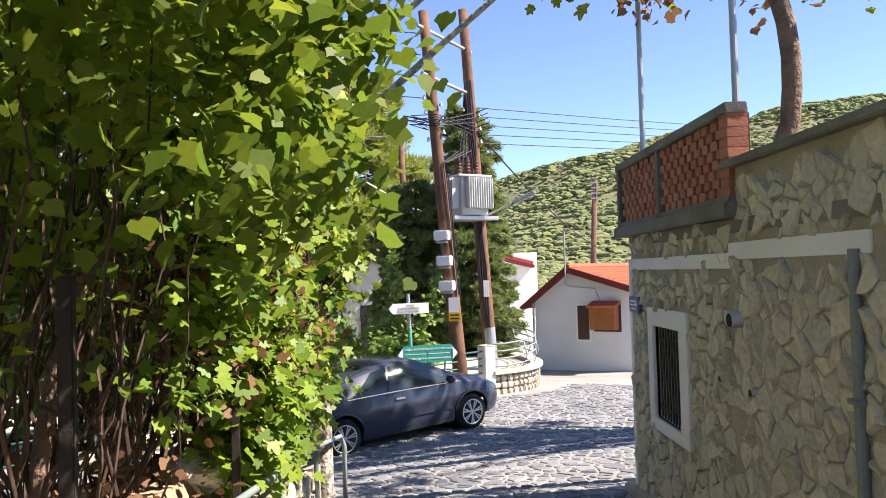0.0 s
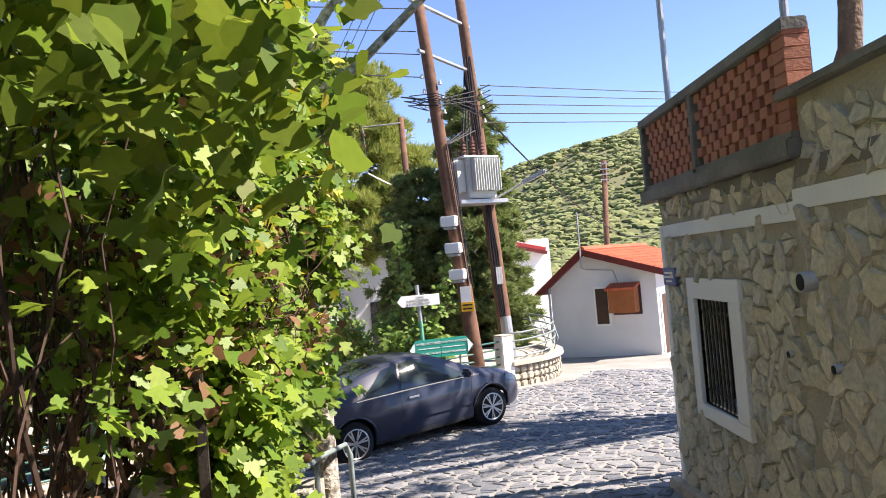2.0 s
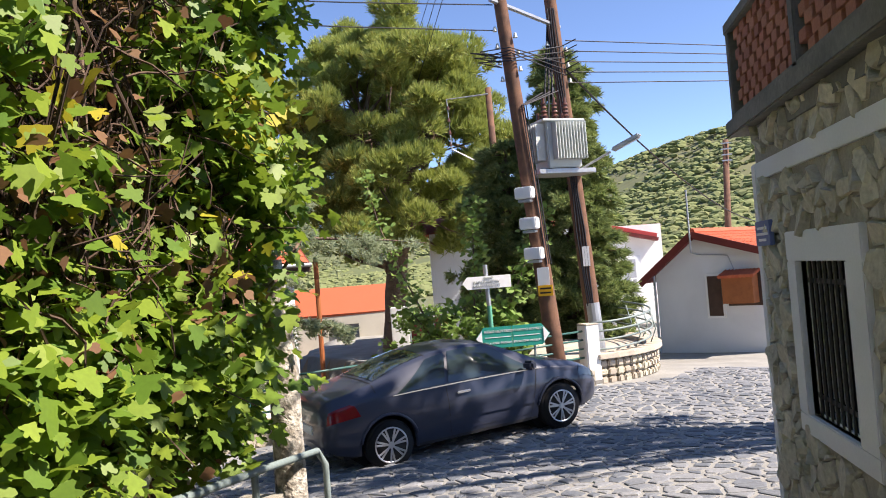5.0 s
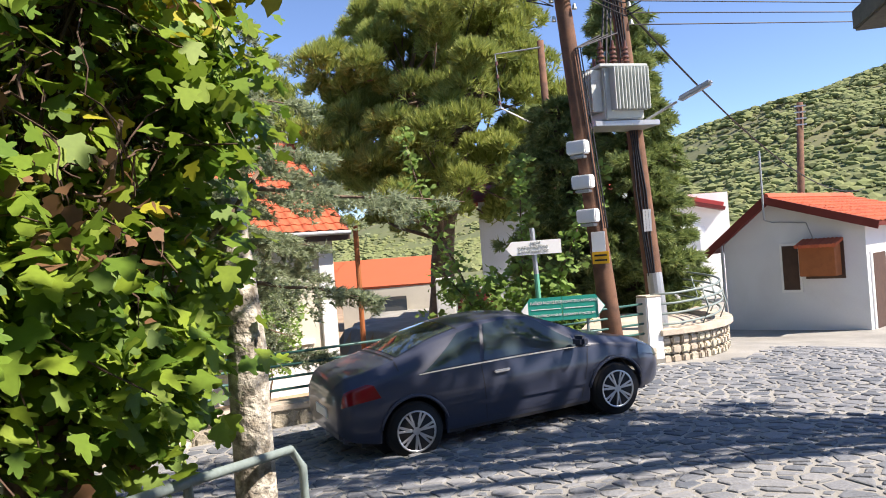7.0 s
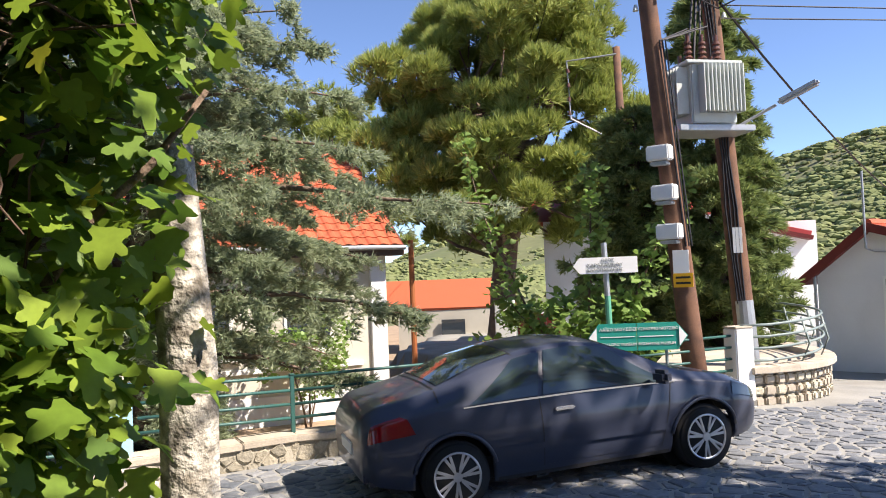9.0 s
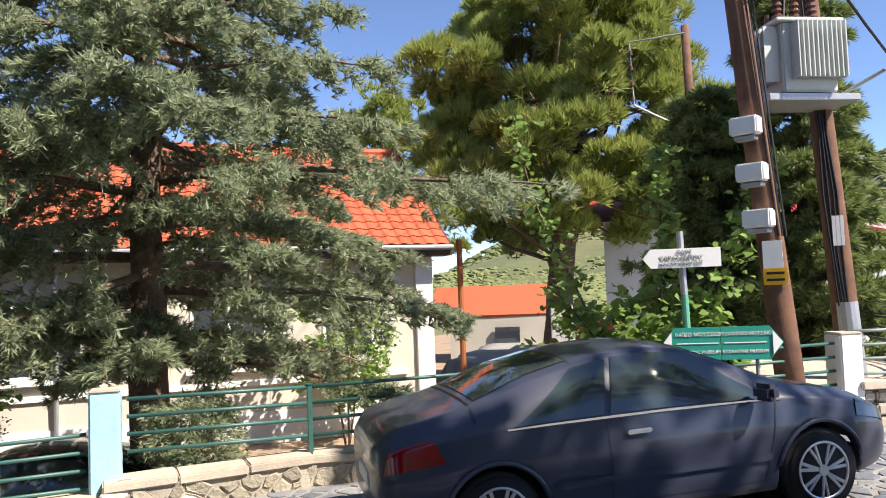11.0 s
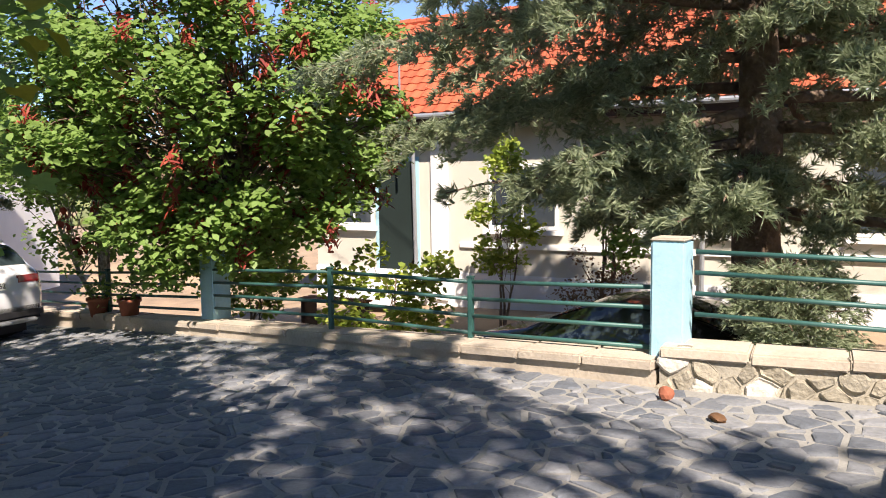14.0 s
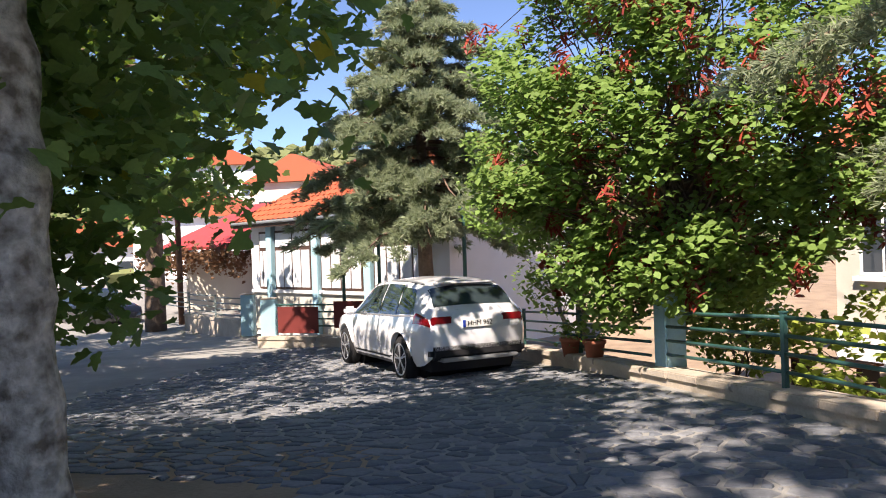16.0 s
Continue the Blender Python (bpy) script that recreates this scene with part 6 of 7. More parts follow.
# layered conifers with drooping branches
def cedar(name, base, height, spread, gen, label, material, whorls, per, low=0.6, tuft=0.13, shape_pow=0.8, droop=0.16, blades=6, keep=False):
    t = thing(name, base, label, "tree")
    bx, by, bz = base
    bm = bmesh.new()
    tk = limb((bx, by, bz - 0.3), (bx + 0.05, by, bz + height), gen, 0.05, 10)
    path_tube(bm, tk, list(np.linspace(0.025 * height + 0.02, 0.03, len(tk))), 10)
    P, D = [], []
    for k in range(whorls):
        f = k / max(1, whorls - 1)
        z = bz + low + (height - low) * f
        reach = (1 - f) ** shape_pow if not keep else float(np.interp(f, (0, 0.1, 0.36, 0.5, 0.7, 1), (0.85, 1.0, 1.0, 0.58, 0.34, 0.03)))
        L = spread * reach * gen.uniform(0.62, 1.08) + 0.25
        a = k * 2.399 + gen.uniform(-.5, .5)
        if keep:
            # branches stop short of the fence line
            room = ((bx + 5.55) * -0.594 + (by - 13.2) * 0.804 - 0.4 + (1.3 if z > bz + 4.0 else 0)) / max(0.05, 0.594 * math.cos(a) - 0.804 * math.sin(a))
            if 0 < room < L:
                L = max(0.7, room)
        tip = (bx + L * math.cos(a), by + L * math.sin(a), z + gen.uniform(-.25, .3) * L * 0.4)
        br = limb((bx, by, z), tip, gen, 0.18, 9, droop)
        path_tube(bm, br, list(np.linspace(0.012 * height * (1 - f * .6) * 0.5 + 0.01, 0.006, len(br))), 5)
        side = np.array([-math.sin(a), math.cos(a), 0])
        out = np.array([math.cos(a), math.sin(a), 0])
        n_ = int(per * (L / spread + 0.12))
        # side twigs leave the branch in turn to both sides and hang at their tips
        n_tw = max(5, int(L * 7))
        tw_s = np.sort(gen.uniform(0.16, 1.02, size=n_tw))
        tw_l = (0.34 * L * (1.05 - tw_s) + 0.22) * gen.uniform(0.5, 1.15, size=n_tw)
        tw_d = gen.choice((-1.0, 1.0), size=n_tw)
        tw_f = gen.uniform(0.25, 0.95, size=n_tw)
        tw_h = gen.uniform(0.15, 0.75, size=n_tw)
        pick = gen.choice(n_tw, size=n_, p=tw_l / tw_l.sum())
        ip = np.interp(tw_s[pick], np.linspace(0, 1, len(br)), np.arange(len(br)))
        i0 = np.clip(ip.astype(int), 0, len(br) - 2)
        pt = br[i0] + (br[i0 + 1] - br[i0]) * (ip - i0)[:, None]
        u = gen.uniform(0, 1, size=n_) ** 0.8
        ln = tw_l[pick] * u
        lat = tw_d[pick]
        pt = pt + side * (ln * lat * 0.85)[:, None] + out * (ln * tw_f[pick])[:, None]
        pt = pt + gen.normal(size=(n_, 3)) * np.array([0.07, 0.07, 0.035]) * (0.6 + tw_l[pick] * (1 - u))[:, None]
        pt[:, 2] += -tw_h[pick] * ln * (0.35 + 0.65 * u) - np.abs(gen.normal(size=n_)) * 0.05 + 0.04
        if keep:
            high = pt[:, 2] > -0.5 + 0.35 * np.sin(pt[:, 0] * 2.3)
            pt, lat, n_ = pt[high], lat[high], int(high.sum())
        P.append(pt)
        D.append(out * 0.7 + side * lat[:, None] * 0.6 + np.array([0, 0, -0.05]) + gen.normal(size=(n_, 3)) * 0.25)
    part("trunk", bm, "bark", t, smooth=True)
    tufts("crown", np.concatenate(P), np.concatenate(D), tuft, material, t, gen, blades, 0.45, 0.18, 0.45)
    return t


cedar("cedar_tree", (-6.75, 15.15, -2.0), 10.5, 4.85, G_, "large grey-green cedar with layered drooping branches in the yard", "leaf_cedar", 84, 1300, 2.0, 0.115, 1.2, 0.15, 9, keep=True)
cedar("cedar_tree", (-16.9, 4.2, -2.2), 8.0, 3.1, G_, "drooping grey-green cedar in front of the porch house", "leaf_cedar", 70, 800, 2.9, 0.16, 0.55, 0.30, 9)
cedar("fir_tree", (1.0, 23.2, -1.5), 8.1, 1.45, G_, "dense dark green fir behind the power poles", "leaf_dark", 110, 360, 0.3, 0.20, 0.5, 0.10, 10)
cedar("fir_tree", (-0.6, 24.0, -1.5), 6.0, 1.8, G_, "dense dark green fir beside the climber", "leaf_dark", 80, 300, 0.3, 0.20, 0.5, 0.10, 10)
cedar("young_cedar", (-5.6, 14.45, -1.55), 1.2, 0.26, G_, "small yellow-green young cedar by the fence pillar", "leaf_cedar", 20, 90, 0.5, 0.08, 0.5, 0.0, 6)

# tree with round leaves and red pods
broadleaf("judas_tree", (-11.25, 9.9, -1.75), 5, (-11.6, 10.0, 1.65), (2.6, 2.6, 2.7), G_, 270, 180, 0.105, OVAL, "leaf_tree", "bark",
          "round-leaved tree hung with red seed pods beside the fence", stems=2, r0=0.11, extra=(("pods", 0.55, 0.16, [(0, -0.5), (0.09, -0.2), (0.08, 0.3), (0, 0.5), (-0.08, 0.3), (-0.09, -0.2)], 1.2),), clump=0.42, hollow=0.5, facing=(0.5, -0.1, 0.35))
broadleaf("judas_tree", (-13.4, 8.3, -1.85), 4, (-13.3, 8.2, 1.0), (1.5, 1.5, 1.8), G_, 60, 150, 0.10, OVAL, "leaf_tree", "palebark",
          "slender many-stemmed pale-barked tree behind the railing", stems=4, r0=0.05, extra=(("pods", 0.15, 0.12, OVAL, 1.0),), clump=0.45)
# shrubs and climbers of the yard
for (x, y, zz, rx, rz_, n, mt, lb) in ((-10.6, 12.2, -1.25, 0.95, 0.75, 26, "leaf_shrub", "yellow-green leafy shrub behind the railing"),
                                    (-13.6, 15.2, -0.2, 0.6, 1.25, 22, "leaf_shrub", "yellowing climber on the house wall"),
                                    (-11.9, 16.4, -0.1, 0.8, 1.1, 22, "leaf_tree", "green climber on the house wall"),
                                    (-7.8, 21.7, -0.5, 1.1, 1.3, 34, "leaf_tree", "green leafy climber at the house corner"),
                                    (-14.6, 10.6, -1.2, 0.9, 0.8, 22, "leaf_shrub", "pale green shrub by the entrance steps"),
                                    (-3.6, 26.2, -0.6, 0.9, 0.8, 20, "leaf_tree", "green shrub beside the gate")):
    g0 = ground_z(x, y)
    broadleaf("shrub", (x, y, g0), 1.5, (x, y, zz), (rx, rx, rz_), G_, n, 70, 0.10, VINE, mt, "bark", lb, "shrub", 3, 0.03, clump=0.32)
broadleaf("dry_shrub", (-9.0, 14.9, ground_z(-9, 14.9)), 1.2, (-10.4, 15.3, -1.25), (0.5, 0.5, 0.6), G_, 18, 60, 0.05, OVAL, "leaf_brown", "bark", "dry brown shrub near the house wall", "shrub", 3, 0.02, clump=0.25)
# climber by the sign
cb = thing("climber", (-1.6, 18.6, -1.3), "arching leafy climber by the sign post", "climbing plant")
bm = bmesh.new()
arcs = [limb((-1.3, 18.6, -1.3), (-3.6, 20.5, 2.7), G_, 0.2, 10, -0.15), limb((-1.4, 18.8, -1.3), (-1.1, 19.5, 2.2), G_, 0.2, 10, -0.1), limb((-1.2, 18.7, -1.3), (0.4, 19.0, 1.7), G_, 0.2, 10, -0.15), limb((-1.3, 18.5, -1.3), (-2.6, 19.0, 0.6), G_, 0.2, 8)]
P_ = []
for a in arcs:
    part("stem", path_tube(bmesh.new(), a, list(np.linspace(0.03, 0.008, len(a))), 5), "bark", cb)
    for p in a[2:]:
        P_.append(p + G_.normal(size=(42, 3)) * 0.14)
for k in range(20):
    P_.append(np.array([-1.5 + G_.normal() * 0.6, 18.8 + G_.normal() * 0.3, -0.4 + G_.normal() * 0.45]) + G_.normal(size=(45, 3)) * 0.16)
leaves("foliage", np.concatenate(P_), 0.13, VINE, "leaf_tree", cb, G_, 0.3, 0.3)

# vine and fig bank beside the lane
vb = thing("vine", (-2.0, 3.5, 0.6), "overhanging grapevine with dark green and withered leaves", "climbing plant")
bm = bmesh.new()
tw_ = []
for k in range(220):
    y = G_.uniform(3.4, 8.2)
    a = np.array([G_.uniform(-2.9, -1.6), y, 0.5 + G_.uniform(-0.2, 0.3)])
    b = a + np.array([G_.uniform(-.3, 0.75), G_.uniform(-.9, .9), G_.uniform(0.8, 3.4)])
    q_ = limb(a, b, G_, 0.5, 7)
    path_tube(bm, q_, list(np.linspace(G_.uniform(0.006, 0.016), 0.004, len(q_))), 4)
    tw_.append(q_)
for k in range(640):
    a = np.array([G_.uniform(-1.8, -1.2), G_.uniform(6.0, 7.9), G_.uniform(1.1, 3.0)])
    q_ = limb(a, a + G_.normal(size=3) * np.array([0.2, 0.3, 0.4]), G_, 0.9, 7)
    path_tube(bm, q_, list(np.linspace(G_.uniform(0.004, 0.009), 0.003, len(q_))), 4)
for k in range(16):
    a = np.array([G_.uniform(-1.8, -1.5), G_.uniform(4.8, 7.8), G_.uniform(0.6, 1.4)])
    q_ = limb(a, a + np.array([G_.uniform(0.1, 0.5), G_.uniform(-.7, .7), G_.uniform(0.9, 2.0)]), G_, 0.3, 8)
    path_tube(bm, q_, list(np.linspace(G_.uniform(0.014, 0.026), 0.007, len(q_))), 6)
tt = part("twig_tangle", bm, "twig", vb, "tangled dry brown stems")
tt["kind"] = "stuff"
for y in (1.6, 4.4, 7.4):
    q_ = limb((-2.2, y, 0.3), (-1.5, y + 0.3, 3.2), G_, 0.3, 9)
    part("trunk", path_tube(bmesh.new(), q_, list(np.linspace(0.05, 0.025, len(q_))), 7), "bark", vb, smooth=True)


def slab_points(n, x0, x1, y0, y1, z0, z1, bunch=0.2, nb=40):
    c = np.stack([G_.uniform(x0, x1, nb), G_.uniform(y0, y1, nb), G_.uniform(z0, z1, nb)], 1)
    return c[G_.integers(0, nb, n)] + G_.normal(size=(n, 3)) * bunch


leaves("foliage", np.concatenate([slab_points(4200, -2.4, -0.62, 2.7, 4.6, 1.9, 4.4, 0.2, 70), slab_points(900, -0.85, -0.28, 2.95, 4.0, 1.95, 3.5, 0.13, 26), slab_points(2200, -3.0, -1.7, 1.2, 4.2, 1.6, 3.8, 0.25, 40),
                                  # two slabs mostly out of view, added to shade the bank below
                                  slab_points(1500, -2.2, -1.0, 0.4, 2.6, 2.3, 3.9, 0.2, 40), slab_points(1100, -1.2, -0.4, 1.5, 2.9, 2.6, 3.6, 0.13, 34)]), 0.088, VINE, "leaf_vine", vb, G_, 0.2, 0.6)
leaves("foliage", np.concatenate([slab_points(900, -2.5, -1.9, 4.4, 8.0, 1.7, 3.0, 0.2, 50), slab_points(3600, -2.3, -1.0, 4.4, 8.4, 3.1, 4.7, 0.2, 90), slab_points(700, -1.35, -0.9, 4.5, 5.7, 2.0, 4.0, 0.12, 34), slab_points(1500, -1.6, -1.1, 4.5, 6.0, 1.1, 3.0, 0.13, 60),
                                  slab_points(420, -1.35, -1.0, 5.6, 7.4, 1.6, 3.2, 0.09, 30), slab_points(2300, -1.6, -0.95, 7.4, 8.6, 1.5, 3.6, 0.12, 70)]), 0.105, FIG, "leaf_fig", vb, G_, 0.2, 0.55, facing=(0.3, -0.2, 0.0))
leaves("yellow_leaves", np.concatenate([slab_points(420, -2.0, -0.85, 3.8, 8.3, 2.4, 4.5, 0.14, 40), slab_points(160, -1.35, -1.05, 7.6, 8.4, 1.8, 2.6, 0.10, 8)]), 0.11, VINE, "leaf_yellow", vb, G_, 0.2, 0.6)
leaves("withered_leaves", np.concatenate([slab_points(650, -1.9, -1.1, 4.6, 8.2, 1.0, 3.0, 0.12, 50), slab_points(260, -2.2, -0.95, 4.8, 7.6, 0.8, 2.6, 0.12, 40), slab_points(700, -2.6, -1.5, 4.2, 8.3, 0.40, 0.6, 0.15, 50)]), 0.075, VINE, "leaf_brown", vb, G_, 0.2, 0.8)
fg = thing("fig_tree", (-1.75, 7.6, 0.2), "sprawling fig tree with large lobed green leaves over the wall", "tree")
bm = bmesh.new()
fp_ = []
for k in range(26):
    b = np.array([G_.uniform(-2.4, -1.0), G_.uniform(5.6, 9.1), G_.uniform(0.7, 3.9)])
    q_ = limb((-1.9 + G_.normal() * 0.1, 7.6 + G_.normal() * 0.2, 0.1), b, G_, 0.3, 7)
    path_tube(bm, q_, list(np.linspace(0.035, 0.01, len(q_))), 6)
    fp_.append(b)
part("branch", bm, "bark", fg, smooth=True)["kind"] = "stuff"
bm = bmesh.new()
q_ = limb((-1.36, 8.76, -1.1), (-1.38, 8.74, 1.4), G_, 0.05, 6)
path_tube(bm, q_, [0.13, 0.12, 0.115, 0.11, 0.11, 0.10, 0.09], 10)
part("trunk", bm, "palebark", fg, smooth=True)
leaves("foliage", np.concatenate([slab_points(2900, -1.8, -1.22, 5.9, 8.3, 0.3, 1.35, 0.14, 80), slab_points(900, -1.9, -1.4, 7.8, 8.6, 0.2, 1.6, 0.12, 24), slab_points(1900, -2.3, -1.5, 7.6, 8.7, 2.0, 3.8, 0.15, 50)]), 0.12, FIG, "leaf_fig", fg, G_, 0.25, 0.55, facing=(0.5, -0.2, 0.1))
leaves("yellow_leaves", slab_points(120, -1.7, -1.15, 6.0, 8.5, 0.6, 3.0, 0.12, 24), 0.14, FIG, "leaf_yellow", fg, G_, 0.2, 0.6)
# mulberry over the far corner
mb = thing("mulberry_tree", (-3.3, 8.3, -1.3), "pale-trunked broadleaf tree overhanging the lane corner", "tree")
bm = bmesh.new()
q_ = limb((-3.35, 8.25, -1.5), (-3.3, 8.1, 1.4), G_, 0.08, 22)
path_tube(bm, q_, [0.16 - 0.0015 * k + 0.018 * math.sin(k * 1.9) + 0.012 * math.sin(k * 4.3) for k in range(len(q_))], 18)
for v in bm.verts:
    v.co += Vector((1, 1, 0)) * 0.022 * noise.noise(v.co * 7)
for k in range(18):
    b = (-3.3 + G_.uniform(-2.6, 1.2), 8.1 + G_.uniform(-2.4, 1.6), G_.uniform(1.2, 4.2)) if k < 12 else (G_.uniform(-4.0, 2.0), G_.uniform(6.8, 8.6), G_.uniform(4.8, 6.0))
    q2 = limb((-3.3, 8.1, 1.3), b, G_, 0.3, 6)
    path_tube(bm, q2, list(np.linspace(0.07, 0.012, len(q2))), 6)
part("trunk", bm, "palebark", mb, smooth=True)
leaves("foliage", np.concatenate([slab_points(5200, -5.4, -2.8, 6.3, 8.7, 0.5, 3.6, 0.28, 110), slab_points(900, -3.4, -2.2, 8.2, 9.5, 1.6, 3.6, 0.2, 30), slab_points(800, -5.5, -4.6, 6.2, 6.95, -0.3, 1.2, 0.16, 26)]), 0.13, LOBED, "leaf_tree", mb, G_, 0.3, 0.5)
# overhead leaf slabs, mostly out of view, added to shade the lane
leaves("canopy", np.concatenate([slab_points(4600, -8.0, -2.8, -3.0, 7.1, 2.6, 5.2, 0.4, 120), slab_points(1700, -4.0, -0.4, 6.6, 8.7, 4.9, 6.4, 0.28, 50), slab_points(1300, -0.4, 2.2, 8.1, 8.9, 4.9, 6.4, 0.2, 36)]), 0.20, LOBED, "leaf_vine", mb, G_, 0.3, 0.5)
leaves("yellow_leaves", slab_points(140, -5.2, -2.6, 6.2, 9.2, 0.7, 3.2, 0.16, 20), 0.15, VINE, "leaf_yellow", mb, G_, 0.3, 0.5)
# made-up tree, kept out of sight, there only to shade the lower lane
sl_ = thing("shade_tree", (-8.5, -4.5, -2.2), "broad leafy tree added to shade the lower lane", "tree")
bm = bmesh.new()
q_ = limb((-8.5, -4.5, -2.5), (-8.7, -4.2, 4.0), G_, 0.08, 7)
path_tube(bm, q_, list(np.linspace(0.3, 0.18, len(q_))), 10)
SP = []
for k in range(110):
    c = np.array([G_.uniform(-15.5, -3.0), G_.uniform(-10.0, 2.5), G_.uniform(3.4, 6.5)])
    b_ = limb(q_[int(G_.integers(4, 8))], c, G_, 0.2, 5)
    path_tube(bm, b_, list(np.linspace(0.07, 0.012, len(b_))), 5)
    SP.append(blob_points(G_, c, (1.1, 1.1, 0.7), 200, 0.1)[0])
part("trunk", bm, "bark", sl_, smooth=True)
leaves("crown", np.concatenate(SP), 0.24, OVAL, "leaf_vine", sl_, G_, 0.4, 0.3)
# tall plane tree that shades the lane from behind the stone house
pt_ = thing("plane_tree", (10.5, 13.0, -1.2), "tall spreading plane tree shading the lane", "tree")
bm = bmesh.new()
q_ = limb((10.5, 13.0, -1.6), (9.5, 12.5, 9.0), G_, 0.08, 8)
path_tube(bm, q_, list(np.linspace(0.4, 0.2, len(q_))), 10)
PP = []
for k in range(32):
    cx_ = G_.uniform(1.0, 12.0)
    c = np.array([cx_, G_.uniform(8.6, 9.8 if cx_ < 1 else (10.6 if cx_ < 6.5 else 13.2)), G_.uniform(9.0, 11.0)])
    b_ = limb(q_[int(G_.integers(4, 9))], c, G_, 0.2, 5)
    path_tube(bm, b_, list(np.linspace(0.08, 0.015, len(b_))), 5)
    PP.append(blob_points(G_, c, (0.8, 0.8, 0.6), 36 if cx_ < 6.5 else 22, 0.1)[0])
for k in range(26):
    c = np.array([G_.uniform(5.2, 10.5), G_.uniform(11.2, 14.6), G_.uniform(7.4, 9.6)])
    b_ = limb(q_[int(G_.integers(4, 9))], c, G_, 0.2, 5)
    path_tube(bm, b_, list(np.linspace(0.06, 0.012, len(b_))), 5)
    PP.append(blob_points(G_, c, (0.36, 0.36, 0.4), 22, 0.1)[0])
part("trunk", bm, "bark", pt_, smooth=True)
leaves("crown", np.concatenate(PP), 0.24, LOBED, "leaf_tree", pt_, G_, 0.4, 0.3)

# vine pergola on the terrace
pg = thing("pergola", (3.5, 7.5, 2.05), "thin steel pergola with a withered vine over the terrace", "pergola")
for (x, y) in ((2.35, 9.35), (2.45, 6.9), (5.6, 9.2), (5.6, 6.6)):
    part("post", tube(bmesh.new(), (x, y, 2.05), (x, y, 4.95), 0.03), "galv", pg)
for a, b in (((2.35, 9.35, 4.9), (5.6, 9.2, 4.9)), ((2.45, 6.9, 4.9), (5.6, 6.6, 4.9)), ((2.35, 9.35, 4.92), (2.45, 6.9, 4.92)), ((5.6, 9.2, 4.92), (5.6, 6.6, 4.92)), ((2.4, 8.1, 4.94), (5.6, 7.9, 4.94))):
    part("beam", tube(bmesh.new(), a, b, 0.024, seg=6), "galv", pg)
vt = thing("grapevine", (4.0, 6.1, 2.05), "twisted brown vine trunk with sparse withered leaves on the pergola", "climbing plant")
bm = bmesh.new()
q_ = limb((2.83, 7.0, 2.0), (3.12, 7.0, 4.9), G_, 0.35, 10)
path_tube(bm, q_, list(np.linspace(0.09, 0.075, len(q_))), 9)
for k in range(9):
    b_ = limb(q_[-1], (G_.uniform(2.2, 6.2), G_.uniform(6.4, 9.5), G_.uniform(4.85, 5.1)), G_, 0.3, 7)
    path_tube(bm, b_, list(np.linspace(0.016, 0.006, len(b_))), 5)
part("trunk", bm, "bark", vt, smooth=True)
leaves("withered_leaves", slab_points(800, 2.0, 6.2, 6.5, 9.4, 4.75, 5.1, 0.16, 46), 0.12, VINE, "leaf_brown", vt, G_, 0.2, 0.7)
leaves("foliage", slab_points(500, 2.0, 6.2, 6.5, 9.4, 4.75, 5.1, 0.16, 40), 0.12, VINE, "leaf_fig", vt, G_, 0.2, 0.7)

# hillside scrub
hs = []
for k in range(42000):
    y = G_.uniform(90, 420)
    x = y * math.tan(radians(G_.uniform(-22, 36)))
    if G_.uniform() < 0.34 + 0.7 * noise.noise(Vector((x * .03, y * .03, 0))) + 0.25:
        hs.append((x, y, ground_z(x, y), G_.uniform(0.45, 1.0) ** 2 * 1.7 * (0.6 + y / 600)))
for k in range(2600):
    y = G_.uniform(-160, 10)
    x = -G_.uniform(45, 200)
    hs.append((x, y, ground_z(x, y), G_.uniform(0.8, 2.2)))
ico = bmesh.new()
bmesh.ops.create_icosphere(ico, subdivisions=1, radius=1.0)
iv = np.array([v.co[:] for v in ico.verts])
iff = np.array([[v.index for v in f.verts] for f in ico.faces])
ico.free()
H_ = np.array(hs)
nvi = len(iv)
jit = 1 + G_.uniform(-0.35, 0.35, size=(len(H_), nvi, 1))
vv = H_[:, None, :3] + iv[None] * jit * H_[:, 3][:, None, None] * np.array([1, 1, 0.5]) + np.array([0, 0, 0.2])
ff = (iff[None] + (np.arange(len(H_)) * nvi)[:, None, None]).reshape(-1, 3)
me = bpy.data.meshes.new("hill_scrub")
me.from_pydata(vv.reshape(-1, 3).tolist(), [], ff.tolist())
me.materials.append(M["scrub"])
ob = new("hill_scrub", me)
tagged(ob, "green scrub and small trees covering the hillside", "scrub", kind="stuff")


# ---- retaining wall with pipe rail beside the lane ----
rw_ = thing("wall_retaining", (-1.45, 4, 0), "dry rubble retaining wall below the fig tree", "wall")
rw_["kind"] = "structure"


def rw_top(y):
    return 0.92 - 0.125 * y


bm = bmesh.new()
vs = []
for y in (-3.0, 8.6):
    for x in (-1.62, -1.34):
        for z in (-1.6, rw_top(y) - 0.08):
            vs.append(bm.verts.new((x, y, z)))
a0, a1, b0, b1, c0, c1, e0, e1 = vs
for f in ((a0, a1, b1, b0), (c0, e0, e1, c1), (a0, c0, c1, a1), (b0, b1, e1, e0), (a1, c1, e1, b1), (a0, b0, e0, c0)):
    bm.faces.new(f)
bmesh.ops.recalc_face_normals(bm, faces=bm.faces)
part("core", bm, "mortar", rw_)
for c in cells(3.4, 8.6, 0.0, 1.0, 0.26, 0.16, 0.012, rng):
    vs, fs = stone_mesh(c, lambda u, v, h: (-1.34 + h, u, rw_top(u) - 0.08 - v), 0.03, 0.02)
    raw("stone", vs, fs, "rubble1", rw_)
